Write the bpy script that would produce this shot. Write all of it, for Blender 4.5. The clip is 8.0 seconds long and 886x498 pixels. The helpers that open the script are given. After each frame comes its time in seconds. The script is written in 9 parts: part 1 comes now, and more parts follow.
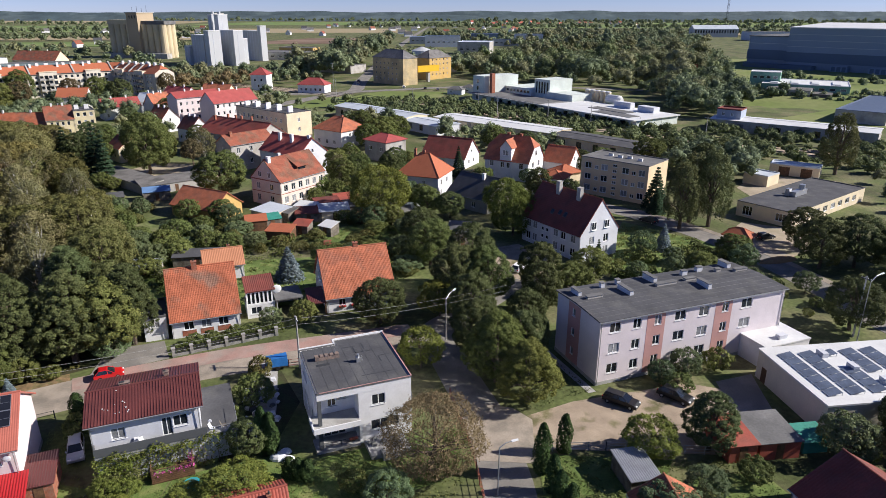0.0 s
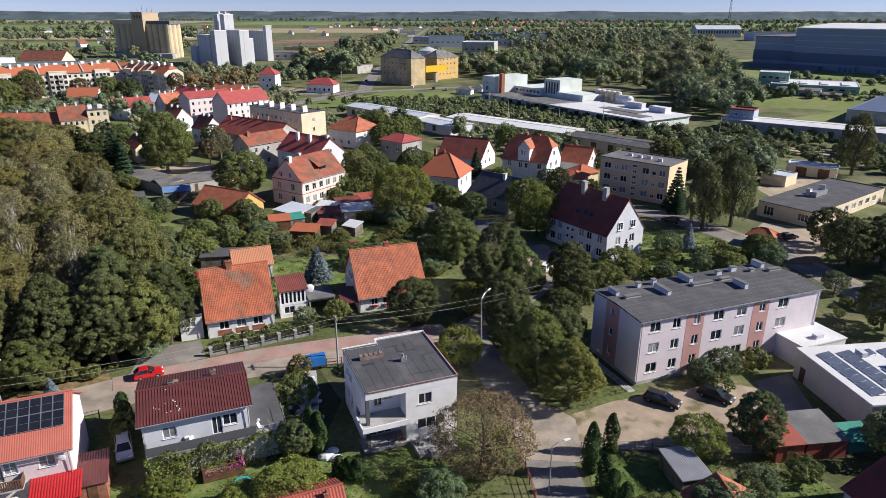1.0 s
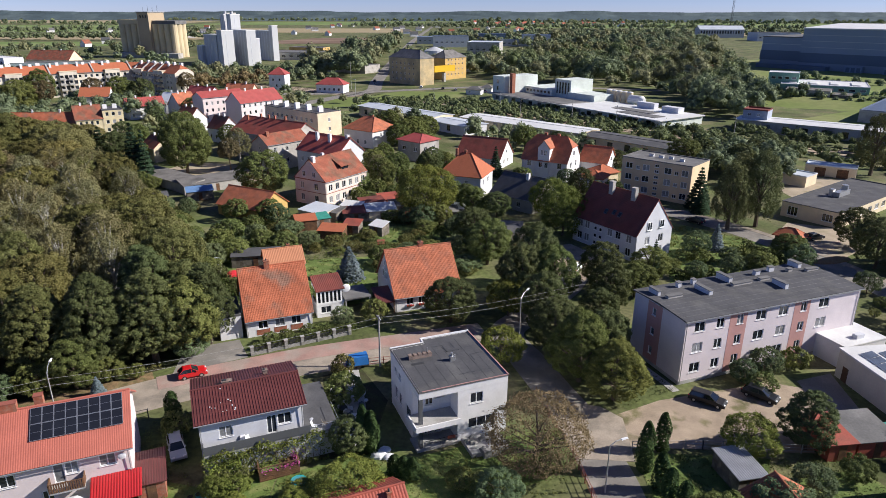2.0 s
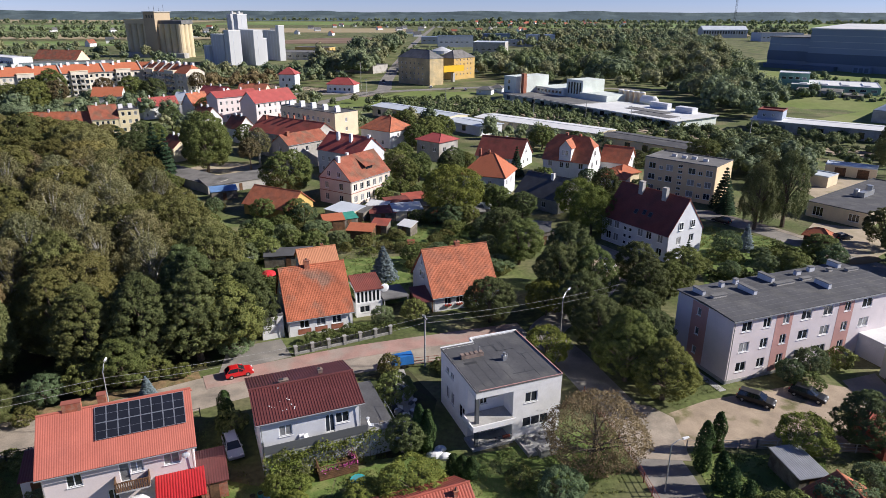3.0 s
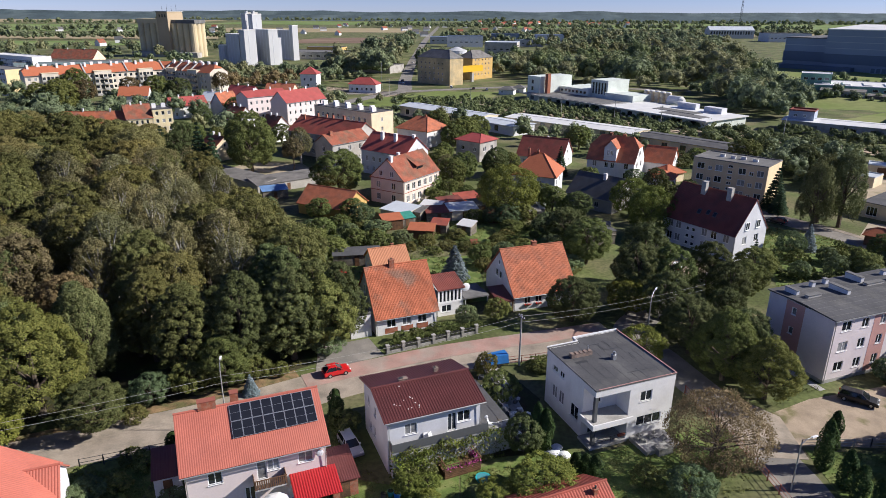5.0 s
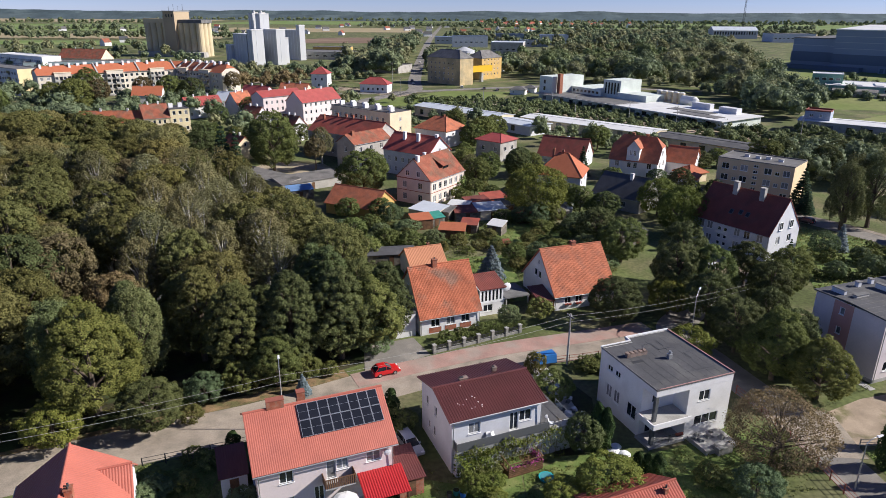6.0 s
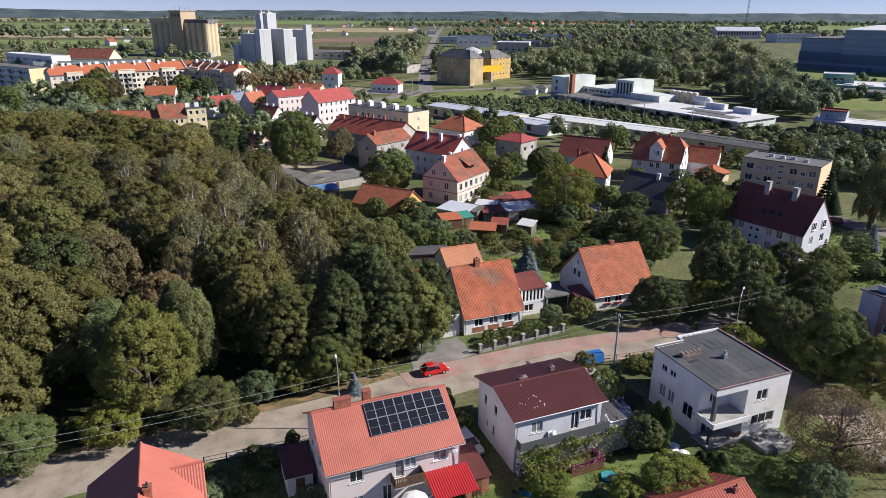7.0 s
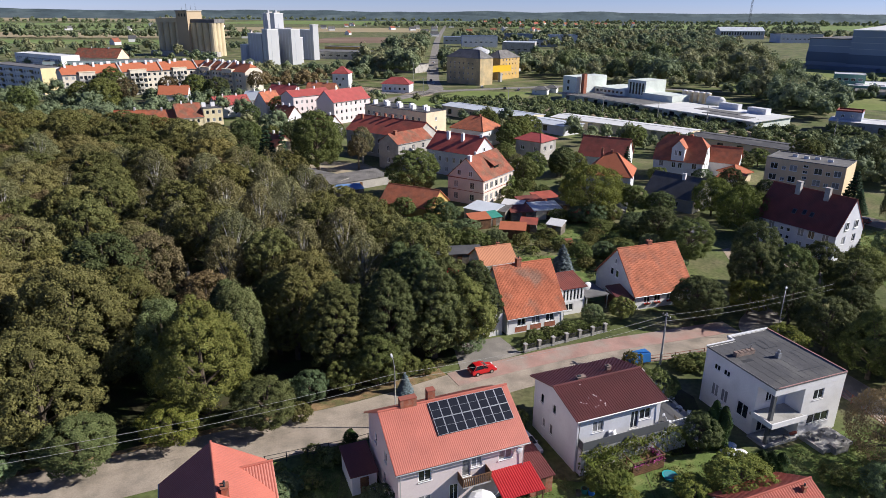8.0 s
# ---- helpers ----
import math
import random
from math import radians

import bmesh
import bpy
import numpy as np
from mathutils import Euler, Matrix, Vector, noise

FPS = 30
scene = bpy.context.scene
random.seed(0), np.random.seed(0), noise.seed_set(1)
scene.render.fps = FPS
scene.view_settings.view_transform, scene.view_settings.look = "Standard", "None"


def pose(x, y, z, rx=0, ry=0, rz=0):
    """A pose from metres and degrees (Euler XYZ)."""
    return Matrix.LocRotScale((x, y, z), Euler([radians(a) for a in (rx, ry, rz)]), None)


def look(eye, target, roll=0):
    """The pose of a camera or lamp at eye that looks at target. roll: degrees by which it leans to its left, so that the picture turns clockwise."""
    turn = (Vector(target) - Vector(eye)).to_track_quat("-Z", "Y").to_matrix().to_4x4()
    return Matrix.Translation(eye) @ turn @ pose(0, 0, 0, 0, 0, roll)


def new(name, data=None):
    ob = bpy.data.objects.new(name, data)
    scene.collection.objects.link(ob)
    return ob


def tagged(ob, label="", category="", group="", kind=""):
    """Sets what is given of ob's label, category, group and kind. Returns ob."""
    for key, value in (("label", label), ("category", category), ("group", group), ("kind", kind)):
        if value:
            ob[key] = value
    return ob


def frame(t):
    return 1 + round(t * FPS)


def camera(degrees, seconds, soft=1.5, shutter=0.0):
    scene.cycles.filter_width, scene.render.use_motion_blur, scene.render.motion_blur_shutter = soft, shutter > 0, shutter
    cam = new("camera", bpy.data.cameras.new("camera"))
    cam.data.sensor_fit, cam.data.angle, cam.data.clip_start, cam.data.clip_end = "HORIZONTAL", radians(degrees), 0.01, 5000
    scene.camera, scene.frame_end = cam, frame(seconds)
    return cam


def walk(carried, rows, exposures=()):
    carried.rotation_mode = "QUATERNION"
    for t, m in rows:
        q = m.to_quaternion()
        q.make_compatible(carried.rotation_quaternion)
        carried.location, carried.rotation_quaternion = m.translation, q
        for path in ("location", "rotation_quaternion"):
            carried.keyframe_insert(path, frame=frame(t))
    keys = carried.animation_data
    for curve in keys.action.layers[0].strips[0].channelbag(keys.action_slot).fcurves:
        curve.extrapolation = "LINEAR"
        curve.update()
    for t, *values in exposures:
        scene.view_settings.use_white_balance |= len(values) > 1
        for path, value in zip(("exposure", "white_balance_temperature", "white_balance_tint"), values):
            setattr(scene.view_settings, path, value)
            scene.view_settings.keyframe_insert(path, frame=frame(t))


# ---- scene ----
# the camera: a drone sliding sideways at about 46 m over the town
cam = camera(68.0, 8.0, soft=0.8)


def eye_at(t):
    return (-0.8454 - 4.96911 * t - 0.362923 * t ** 2 + 0.0281247 * t ** 3 - 0.000520265 * t ** 4,
            0.0591 - 0.29459 * t + 0.01006 * t * t, 46.674 + 0.05558 * t - 0.009525 * t * t)


def view_at(t):
    x, y, z = eye_at(t)
    a, b = radians(0.52 - 0.0185 * t), radians(-19.95)
    return look((x, y, z), (x - 10 * math.sin(a) * math.cos(b), y + 10 * math.cos(a) * math.cos(b), z + 10 * math.sin(b)), 0.07 + 0.05 * t)


walk(cam, [(k / 2, view_at(k / 2)) for k in range(17)])

# ---- sky and sun ----
SUN_UP, SUN_TURN = 32.0, 89.0
world = bpy.data.worlds.new("sky")
scene.world = world
world.use_nodes = True
sky = world.node_tree.nodes.new("ShaderNodeTexSky")
sky.sky_type, sky.sun_disc = "NISHITA", False
sky.sun_elevation, sky.sun_rotation = radians(SUN_UP), radians(SUN_TURN)
sky.air_density, sky.dust_density, sky.ozone_density = 0.6, 0.0, 4.0
tint = world.node_tree.nodes.new("ShaderNodeVectorMath")
tint.operation = "MULTIPLY"
tint.inputs[1].default_value = (1.0, 0.98, 1.37)
world.node_tree.links.new(sky.outputs["Color"], tint.inputs[0])
world.node_tree.links.new(tint.outputs[0], world.node_tree.nodes["Background"].inputs["Color"])
world.node_tree.nodes["Background"].inputs["Strength"].default_value = 0.056
sun = new("sun", bpy.data.lights.new("sun", "SUN"))
sun.data.energy, sun.data.angle, sun.data.color = 5.0, radians(0.55), (1.0, 0.945, 0.895)
sun.matrix_world = look((100 * math.sin(radians(SUN_TURN)), 100 * math.cos(radians(SUN_TURN)), 100 * math.tan(radians(SUN_UP))), (0, 0, 0))
scene.view_settings.exposure = 0.49

# ---- materials ----


def surface(name, col, rough=0.8, var=0.18, scale=0.6, fine=9.0, col2=None, share=(0.45, 0.62), mixscale=0.35, bump=0.0, bumpscale=14.0, metal=0.0, spec=0.3,
            each=0.0, island=0.0, clear=0.0):
    """A procedural surface: a colour that varies at two scales and can turn into a second one in patches."""
    m = bpy.data.materials.new(name)
    m.use_nodes = True
    nodes, links = m.node_tree.nodes, m.node_tree.links
    shader = nodes["Principled BSDF"]
    geo = nodes.new("ShaderNodeNewGeometry")

    def grain(s, detail):
        n = nodes.new("ShaderNodeTexNoise")
        n.inputs["Scale"].default_value, n.inputs["Detail"].default_value = s, detail
        links.new(geo.outputs["Position"], n.inputs["Vector"])
        return n.outputs["Fac"]

    def span(sock, a, b, lo=0.3, hi=0.7):
        n = nodes.new("ShaderNodeMapRange")
        n.inputs["From Min"].default_value, n.inputs["From Max"].default_value = lo, hi
        n.inputs["To Min"].default_value, n.inputs["To Max"].default_value = a, b
        links.new(sock, n.inputs["Value"])
        return n.outputs["Result"]

    factors = [span(grain(scale, 4), 1 - var, 1 + var), span(grain(fine, 3), 1 - var * 0.7, 1 + var * 0.7)]
    if each:
        info = nodes.new("ShaderNodeObjectInfo")
        factors.append(span(info.outputs["Random"], 1 - each, 1 + each, 0, 1))
    if island:
        factors.append(span(geo.outputs["Random Per Island"], 1 - island, 1 + island, 0, 1))
    total = factors[0]
    for f in factors[1:]:
        n = nodes.new("ShaderNodeMath")
        n.operation = "MULTIPLY"
        links.new(total, n.inputs[0])
        links.new(f, n.inputs[1])
        total = n.outputs[0]
    paint = nodes.new("ShaderNodeMix")
    paint.data_type = "RGBA"
    paint.inputs["A"].default_value = (*col, 1)
    paint.inputs["B"].default_value = (*(col2 or col), 1)
    paint.inputs["Factor"].default_value = 0
    if col2:
        links.new(span(grain(mixscale, 5), 0, 1, *share), paint.inputs["Factor"])
    tone = nodes.new("ShaderNodeVectorMath")
    tone.operation = "SCALE"
    links.new(paint.outputs["Result"], tone.inputs[0])
    links.new(total, tone.inputs["Scale"])
    links.new(tone.outputs[0], shader.inputs["Base Color"])
    shader.inputs["Roughness"].default_value, shader.inputs["Metallic"].default_value = rough, metal
    shader.inputs["Specular IOR Level"].default_value = spec
    shader.inputs["Coat Weight"].default_value = clear
    if bump:
        n = nodes.new("ShaderNodeBump")
        n.inputs["Strength"].default_value, n.inputs["Distance"].default_value = bump, 0.08
        links.new(grain(bumpscale, 4), n.inputs["Height"])
        links.new(n.outputs["Normal"], shader.inputs["Normal"])
    return m


def foliage(name, dark, light, third, each=0.2, drift=1.0):
    """Leaves: three greens by the clump, some light through the blade."""
    m = bpy.data.materials.new(name)
    m.use_nodes = True
    nodes, links = m.node_tree.nodes, m.node_tree.links
    shader = nodes["Principled BSDF"]
    geo, info = nodes.new("ShaderNodeNewGeometry"), nodes.new("ShaderNodeObjectInfo")
    ramp = nodes.new("ShaderNodeValToRGB")
    calm = [tuple(a + (b - a) * 0.45 for a, b in zip(edge, light)) for edge in (dark, third)]
    ramp.color_ramp.elements[0].color, ramp.color_ramp.elements[1].color = (*calm[0], 1), (*calm[1], 1)
    ramp.color_ramp.elements.new(0.6).color = (*light, 1)
    links.new(geo.outputs["Random Per Island"], ramp.inputs["Fac"])
    patch = nodes.new("ShaderNodeTexNoise")
    patch.inputs["Scale"].default_value = 0.45
    links.new(geo.outputs["Position"], patch.inputs["Vector"])
    a, b = nodes.new("ShaderNodeMapRange"), nodes.new("ShaderNodeMapRange")
    a.inputs["To Min"].default_value, a.inputs["To Max"].default_value = 1 - each, 1 + each
    b.inputs["From Min"].default_value, b.inputs["From Max"].default_value = 0.3, 0.7
    b.inputs["To Min"].default_value, b.inputs["To Max"].default_value = 0.72, 1.28
    links.new(info.outputs["Random"], a.inputs["Value"])
    links.new(patch.outputs["Fac"], b.inputs["Value"])
    both = nodes.new("ShaderNodeMath")
    both.operation = "MULTIPLY"
    links.new(a.outputs["Result"], both.inputs[0])
    links.new(b.outputs["Result"], both.inputs[1])
    tone = nodes.new("ShaderNodeVectorMath")
    tone.operation = "SCALE"
    links.new(ramp.outputs["Color"], tone.inputs[0])
    links.new(both.outputs[0], tone.inputs["Scale"])
    shader.inputs["Roughness"].default_value, shader.inputs["Specular IOR Level"].default_value = 0.65, 0.12
    # each tree leans a little to brown or to blue-green
    turn, lean, hue = nodes.new("ShaderNodeMath"), nodes.new("ShaderNodeMix"), nodes.new("ShaderNodeVectorMath")
    turn.operation, hue.operation, lean.data_type = "PINGPONG", "MULTIPLY", "RGBA"
    many = nodes.new("ShaderNodeMath")
    many.operation = "MULTIPLY"
    many.inputs[1].default_value, turn.inputs[1].default_value = 17.3, 1.0
    links.new(info.outputs["Random"], many.inputs[0])
    links.new(many.outputs[0], turn.inputs[0])
    links.new(turn.outputs[0], lean.inputs["Factor"])
    lean.inputs["A"].default_value, lean.inputs["B"].default_value = (1 + 0.12 * drift, 1.0, 1.04, 1), (1 - 0.06 * drift, 1.0, 1.04 + 0.08 * drift, 1)
    links.new(tone.outputs[0], hue.inputs[0])
    links.new(lean.outputs["Result"], hue.inputs[1])
    links.new(hue.outputs[0], shader.inputs["Base Color"])
    glow, mix = nodes.new("ShaderNodeBsdfTranslucent"), nodes.new("ShaderNodeMixShader")
    links.new(hue.outputs[0], glow.inputs["Color"])
    mix.inputs["Fac"].default_value = 0.22
    links.new(shader.outputs[0], mix.inputs[1])
    links.new(glow.outputs[0], mix.inputs[2])
    links.new(mix.outputs[0], nodes["Material Output"].inputs["Surface"])
    return m


GRASS = surface("meadow_grass", (0.10, 0.122, 0.04), 0.95, 0.4, 0.06, 1.5, (0.165, 0.155, 0.078), (0.44, 0.62), 0.09, 0.5, 3)
LAWN = surface("mown_lawn", (0.125, 0.18, 0.045), 0.9, 0.25, 0.5, 6, (0.185, 0.195, 0.07), (0.5, 0.7), 0.5, 0.5, 8)
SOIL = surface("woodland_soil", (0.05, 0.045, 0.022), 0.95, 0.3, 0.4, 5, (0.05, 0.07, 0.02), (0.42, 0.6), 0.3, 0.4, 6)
LITTER = surface("dry_leaf_litter", (0.24, 0.16, 0.085), 0.95, 0.35, 0.8, 8, (0.13, 0.12, 0.05), (0.45, 0.62), 0.7, 0.5, 10)
ROAD = surface("worn_concrete_road", (0.35, 0.295, 0.235), 0.88, 0.18, 0.3, 6, (0.26, 0.225, 0.18), (0.45, 0.63), 0.4, 0.15, 12)
PAVER = surface("red_paving", (0.385, 0.24, 0.20), 0.85, 0.15, 0.35, 7, (0.35, 0.275, 0.23), (0.46, 0.62), 0.25, 0.2, 16)
TARMAC = surface("old_tarmac", (0.21, 0.195, 0.175), 0.85, 0.16, 0.3, 7, (0.29, 0.265, 0.23), (0.46, 0.64), 0.25, 0.2, 14)
GRAVEL = surface("sandy_gravel", (0.36, 0.285, 0.21), 0.95, 0.2, 0.4, 8, (0.17, 0.155, 0.075), (0.54, 0.66), 0.3, 0.35, 12)
SAND = surface("sandy_yard", (0.40, 0.33, 0.24), 0.95, 0.15, 0.3, 6, (0.28, 0.25, 0.15), (0.5, 0.7), 0.2, 0.2, 12)
WORKS = surface("worn_works_roof", (0.46, 0.45, 0.43), 0.8, 0.12, 0.1, 2, (0.34, 0.335, 0.32), (0.44, 0.62), 0.08)
WHITE = surface("white_render", (0.75, 0.745, 0.74), 0.85, 0.05, 0.5, 5, (0.67, 0.66, 0.645), (0.5, 0.75), 0.4, 0.1, 20)
COOL = surface("pale_grey_render", (0.62, 0.63, 0.66), 0.85, 0.05, 0.5, 5, (0.55, 0.56, 0.59), (0.5, 0.75), 0.4, 0.1, 20)
BLUSH = surface("pale_pink_render", (0.70, 0.61, 0.60), 0.85, 0.05, 0.4, 5, (0.64, 0.555, 0.55), (0.5, 0.75), 0.4, 0.1, 20)
LILAC = surface("lilac_grey_render", (0.72, 0.645, 0.65), 0.85, 0.05, 0.4, 5, (0.66, 0.59, 0.60), (0.5, 0.75), 0.3, 0.1, 20)
ROSE = surface("rose_render", (0.54, 0.30, 0.265), 0.85, 0.06, 0.4, 5, (0.49, 0.275, 0.25), (0.5, 0.75), 0.3, 0.1, 20)
CREAM = surface("cream_render", (0.72, 0.61, 0.43), 0.85, 0.07, 0.4, 5, (0.63, 0.54, 0.39), (0.5, 0.72), 0.3, 0.1, 20)
OCHRE = surface("ochre_render", (0.56, 0.37, 0.13), 0.85, 0.1, 0.3, 3, (0.47, 0.33, 0.16), (0.5, 0.72), 0.2, 0.1, 10)
GREYR = surface("weathered_render", (0.42, 0.40, 0.37), 0.9, 0.12, 0.4, 4, (0.30, 0.28, 0.25), (0.5, 0.7), 0.3, 0.15, 12)
PINKR = surface("dusty_pink_render", (0.74, 0.63, 0.55), 0.85, 0.07, 0.4, 4, (0.66, 0.55, 0.48), (0.5, 0.7), 0.3, 0.1, 14)
OLDBRICK = surface("weathered_brick", (0.26, 0.19, 0.155), 0.9, 0.2, 1.5, 12, (0.19, 0.15, 0.13), (0.45, 0.6), 2, 0.3, 20)
BANDR = surface("brick_red_band", (0.30, 0.10, 0.07), 0.85, 0.1, 0.5, 5)
BRICK = surface("red_brick", (0.36, 0.12, 0.07), 0.9, 0.18, 1.5, 14, (0.30, 0.15, 0.10), (0.45, 0.6), 3, 0.3, 22)
TILE = surface("clay_pantile", (0.43, 0.142, 0.075), 0.82, 0.18, 0.7, 5, (0.33, 0.125, 0.075), (0.46, 0.64), 0.6, 0.1, 20)
TILEW = surface("weathered_pantile", (0.40, 0.125, 0.065), 0.85, 0.22, 0.6, 5, (0.24, 0.13, 0.09), (0.5, 0.62), 0.28, 0.15, 16)
TILEB = surface("brown_roof_tile", (0.29, 0.092, 0.055), 0.85, 0.22, 0.5, 5, (0.20, 0.10, 0.065), (0.45, 0.62), 0.35, 0.15, 16)
ORANGE = surface("bright_orange_tile", (0.44, 0.138, 0.068), 0.8, 0.14, 0.5, 5, (0.36, 0.118, 0.06), (0.48, 0.68), 0.5, 0.1, 16)
CORAL = surface("coral_metal_sheet", (0.46, 0.142, 0.10), 0.45, 0.08, 0.4, 6, (0.41, 0.13, 0.095), (0.48, 0.72), 0.3, spec=0.4)
MAROON = surface("maroon_metal_sheet", (0.13, 0.040, 0.036), 0.42, 0.1, 0.4, 6, (0.105, 0.035, 0.032), (0.5, 0.75), 0.3, spec=0.5)
REDMET = surface("red_metal_sheet", (0.42, 0.022, 0.025), 0.4, 0.08, 0.4, 6, spec=0.45)
RUSTRED = surface("red_roof_sheet", (0.36, 0.088, 0.06), 0.7, 0.16, 0.4, 5, (0.27, 0.085, 0.06), (0.46, 0.66), 0.3)
PINKROOF = surface("raspberry_roof_sheet", (0.37, 0.08, 0.072), 0.6, 0.12, 0.4, 5, (0.31, 0.078, 0.068), (0.5, 0.7), 0.3)
DARKRED = surface("dark_red_tile", (0.20, 0.058, 0.045), 0.75, 0.16, 0.5, 6, (0.15, 0.055, 0.045), (0.48, 0.68), 0.4, 0.1, 16)
SLATE = surface("anthracite_tile", (0.088, 0.09, 0.094), 0.8, 0.15, 0.6, 6, bump=0.1)
FELT = surface("dark_roofing_felt", (0.085, 0.085, 0.09), 0.85, 0.16, 0.35, 4, (0.12, 0.118, 0.115), (0.5, 0.68), 0.3, 0.1, 14)
FELTG = surface("grey_roofing_felt", (0.145, 0.143, 0.14), 0.85, 0.16, 0.35, 4, (0.19, 0.185, 0.18), (0.48, 0.66), 0.25, 0.1, 14)
ETERNIT = surface("grey_cement_sheet", (0.185, 0.175, 0.165), 0.9, 0.18, 0.4, 4, (0.125, 0.12, 0.112), (0.48, 0.66), 0.3, 0.1, 14)
MEMBRANE = surface("white_roof_membrane", (0.69, 0.69, 0.675), 0.6, 0.06, 0.2, 3, (0.60, 0.60, 0.585), (0.52, 0.75), 0.15)
PALEMET = surface("pale_blue_metal_sheet", (0.56, 0.60, 0.64), 0.5, 0.08, 0.2, 3, (0.48, 0.52, 0.56), (0.5, 0.7), 0.15)
HALL = surface("blue_grey_cladding", (0.25, 0.30, 0.37), 0.6, 0.04, 0.05, 2)
PALEHALL = surface("grey_blue_panel", (0.24, 0.28, 0.33), 0.6, 0.05, 0.05, 2)
HALLD = surface("dark_blue_cladding", (0.12, 0.155, 0.205), 0.6, 0.04, 0.05, 2)
SILOW = surface("pale_silo_cladding", (0.50, 0.51, 0.52), 0.7, 0.05, 0.05, 2, (0.44, 0.45, 0.46), (0.5, 0.7), 0.05)
SILOY = surface("faded_yellow_concrete", (0.60, 0.50, 0.32), 0.85, 0.08, 0.05, 2, (0.50, 0.42, 0.28), (0.48, 0.66), 0.06)
SILOB = surface("brown_concrete", (0.42, 0.33, 0.22), 0.85, 0.08, 0.05, 2)
MINT = surface("pale_mint_render", (0.62, 0.67, 0.62), 0.85, 0.08, 0.2, 2, (0.53, 0.57, 0.53), (0.5, 0.7), 0.15)
GREENW = surface("green_cladding", (0.20, 0.36, 0.28), 0.7, 0.08, 0.2, 2)
CONC = surface("cast_concrete", (0.40, 0.39, 0.37), 0.9, 0.12, 0.8, 8, (0.30, 0.29, 0.27), (0.5, 0.7), 0.6, 0.15, 16)
STONE = surface("grey_stone_block", (0.30, 0.29, 0.27), 0.9, 0.2, 1.2, 9, (0.22, 0.22, 0.20), (0.45, 0.6), 1.5, 0.4, 14)
PVC = surface("white_window_frame", (0.84, 0.84, 0.83), 0.4, 0.03, 1, 6)
BROWNF = surface("brown_window_frame", (0.12, 0.06, 0.035), 0.5, 0.1, 1, 6)
PANE = surface("window_glass", (0.022, 0.027, 0.034), 0.07, 0.2, 0.4, 2, spec=0.7, each=0.6)
CURTAIN = surface("window_glass_with_curtain", (0.22, 0.225, 0.23), 0.1, 0.25, 1.2, 4, spec=0.6, each=0.4)
ZINC = surface("zinc_sheet", (0.45, 0.46, 0.47), 0.4, 0.1, 0.8, 6, metal=0.6, spec=0.5)
DARKMET = surface("dark_painted_metal", (0.05, 0.052, 0.055), 0.5, 0.1, 1, 6)
GREYMET = surface("anthracite_panel", (0.10, 0.105, 0.11), 0.55, 0.06, 0.6, 6)
WOOD = surface("brown_timber", (0.16, 0.085, 0.045), 0.75, 0.2, 0.8, 10, (0.11, 0.06, 0.035), (0.45, 0.6), 1.2, 0.2, 20)
OLDWOOD = surface("weathered_grey_timber", (0.20, 0.18, 0.15), 0.9, 0.25, 0.9, 10, (0.13, 0.11, 0.09), (0.45, 0.6), 1.0, 0.3, 16)
# the sky's pale blue reflection is put into the cells' base colour
PVBLUE = surface("sky_tinted_solar_cells", (0.15, 0.18, 0.235), 0.35, 0.2, 0.8, 6, spec=0.5, clear=0.3)
PV = surface("solar_cells", (0.016, 0.018, 0.026), 0.3, 0.15, 0.8, 6, spec=0.25)
ALU = surface("aluminium_rail", (0.62, 0.63, 0.64), 0.35, 0.05, 1, 6, metal=0.8, spec=0.5)
BARK = surface("tree_bark", (0.13, 0.10, 0.075), 0.95, 0.25, 1.2, 9, (0.09, 0.075, 0.055), (0.45, 0.6), 2, 0.5, 12)
BIRCH = surface("birch_bark", (0.52, 0.50, 0.46), 0.85, 0.25, 1.2, 9, (0.22, 0.20, 0.18), (0.55, 0.64), 3, 0.2, 12)
CARRED = surface("red_car_paint", (0.55, 0.012, 0.016), 0.3, 0.03, 1, 6, spec=0.5, clear=0.6)
CARDARK = surface("dark_car_paint", (0.012, 0.013, 0.016), 0.4, 0.05, 1, 6, spec=0.4, clear=0.1)
CARSILVER = surface("silver_car_paint", (0.50, 0.52, 0.55), 0.3, 0.04, 1, 6, metal=0.3, spec=0.5, clear=0.5)
RUBBER = surface("tyre_rubber", (0.02, 0.02, 0.02), 0.85, 0.1, 2, 9)
BLUETARP = surface("blue_tarpaulin", (0.03, 0.17, 0.48), 0.55, 0.12, 1, 6, bump=0.3, bumpscale=3)
WHITETARP = surface("white_plastic_sheet", (0.76, 0.77, 0.78), 0.5, 0.12, 1, 6, bump=0.3, bumpscale=4)
GREENTARP = surface("green_tarpaulin", (0.05, 0.26, 0.20), 0.6, 0.12, 1, 6, bump=0.3, bumpscale=3)
REDCLOTH = surface("red_parasol_cloth", (0.62, 0.03, 0.04), 0.8, 0.08, 1, 6)
FLOWER = surface("pink_petals", (0.50, 0.08, 0.26), 0.8, 0.3, 2, 9, (0.40, 0.10, 0.32), (0.45, 0.6), 2)
REDFLOWER = surface("red_petals", (0.60, 0.03, 0.03), 0.8, 0.3, 2, 9)
SIGNW = surface("white_enamel", (0.80, 0.80, 0.80), 0.4, 0.04, 1, 6)
PLOUGH = surface("ploughed_field", (0.19, 0.125, 0.085), 0.95, 0.15, 0.01, 0.2, (0.23, 0.16, 0.11), (0.45, 0.6), 0.01)
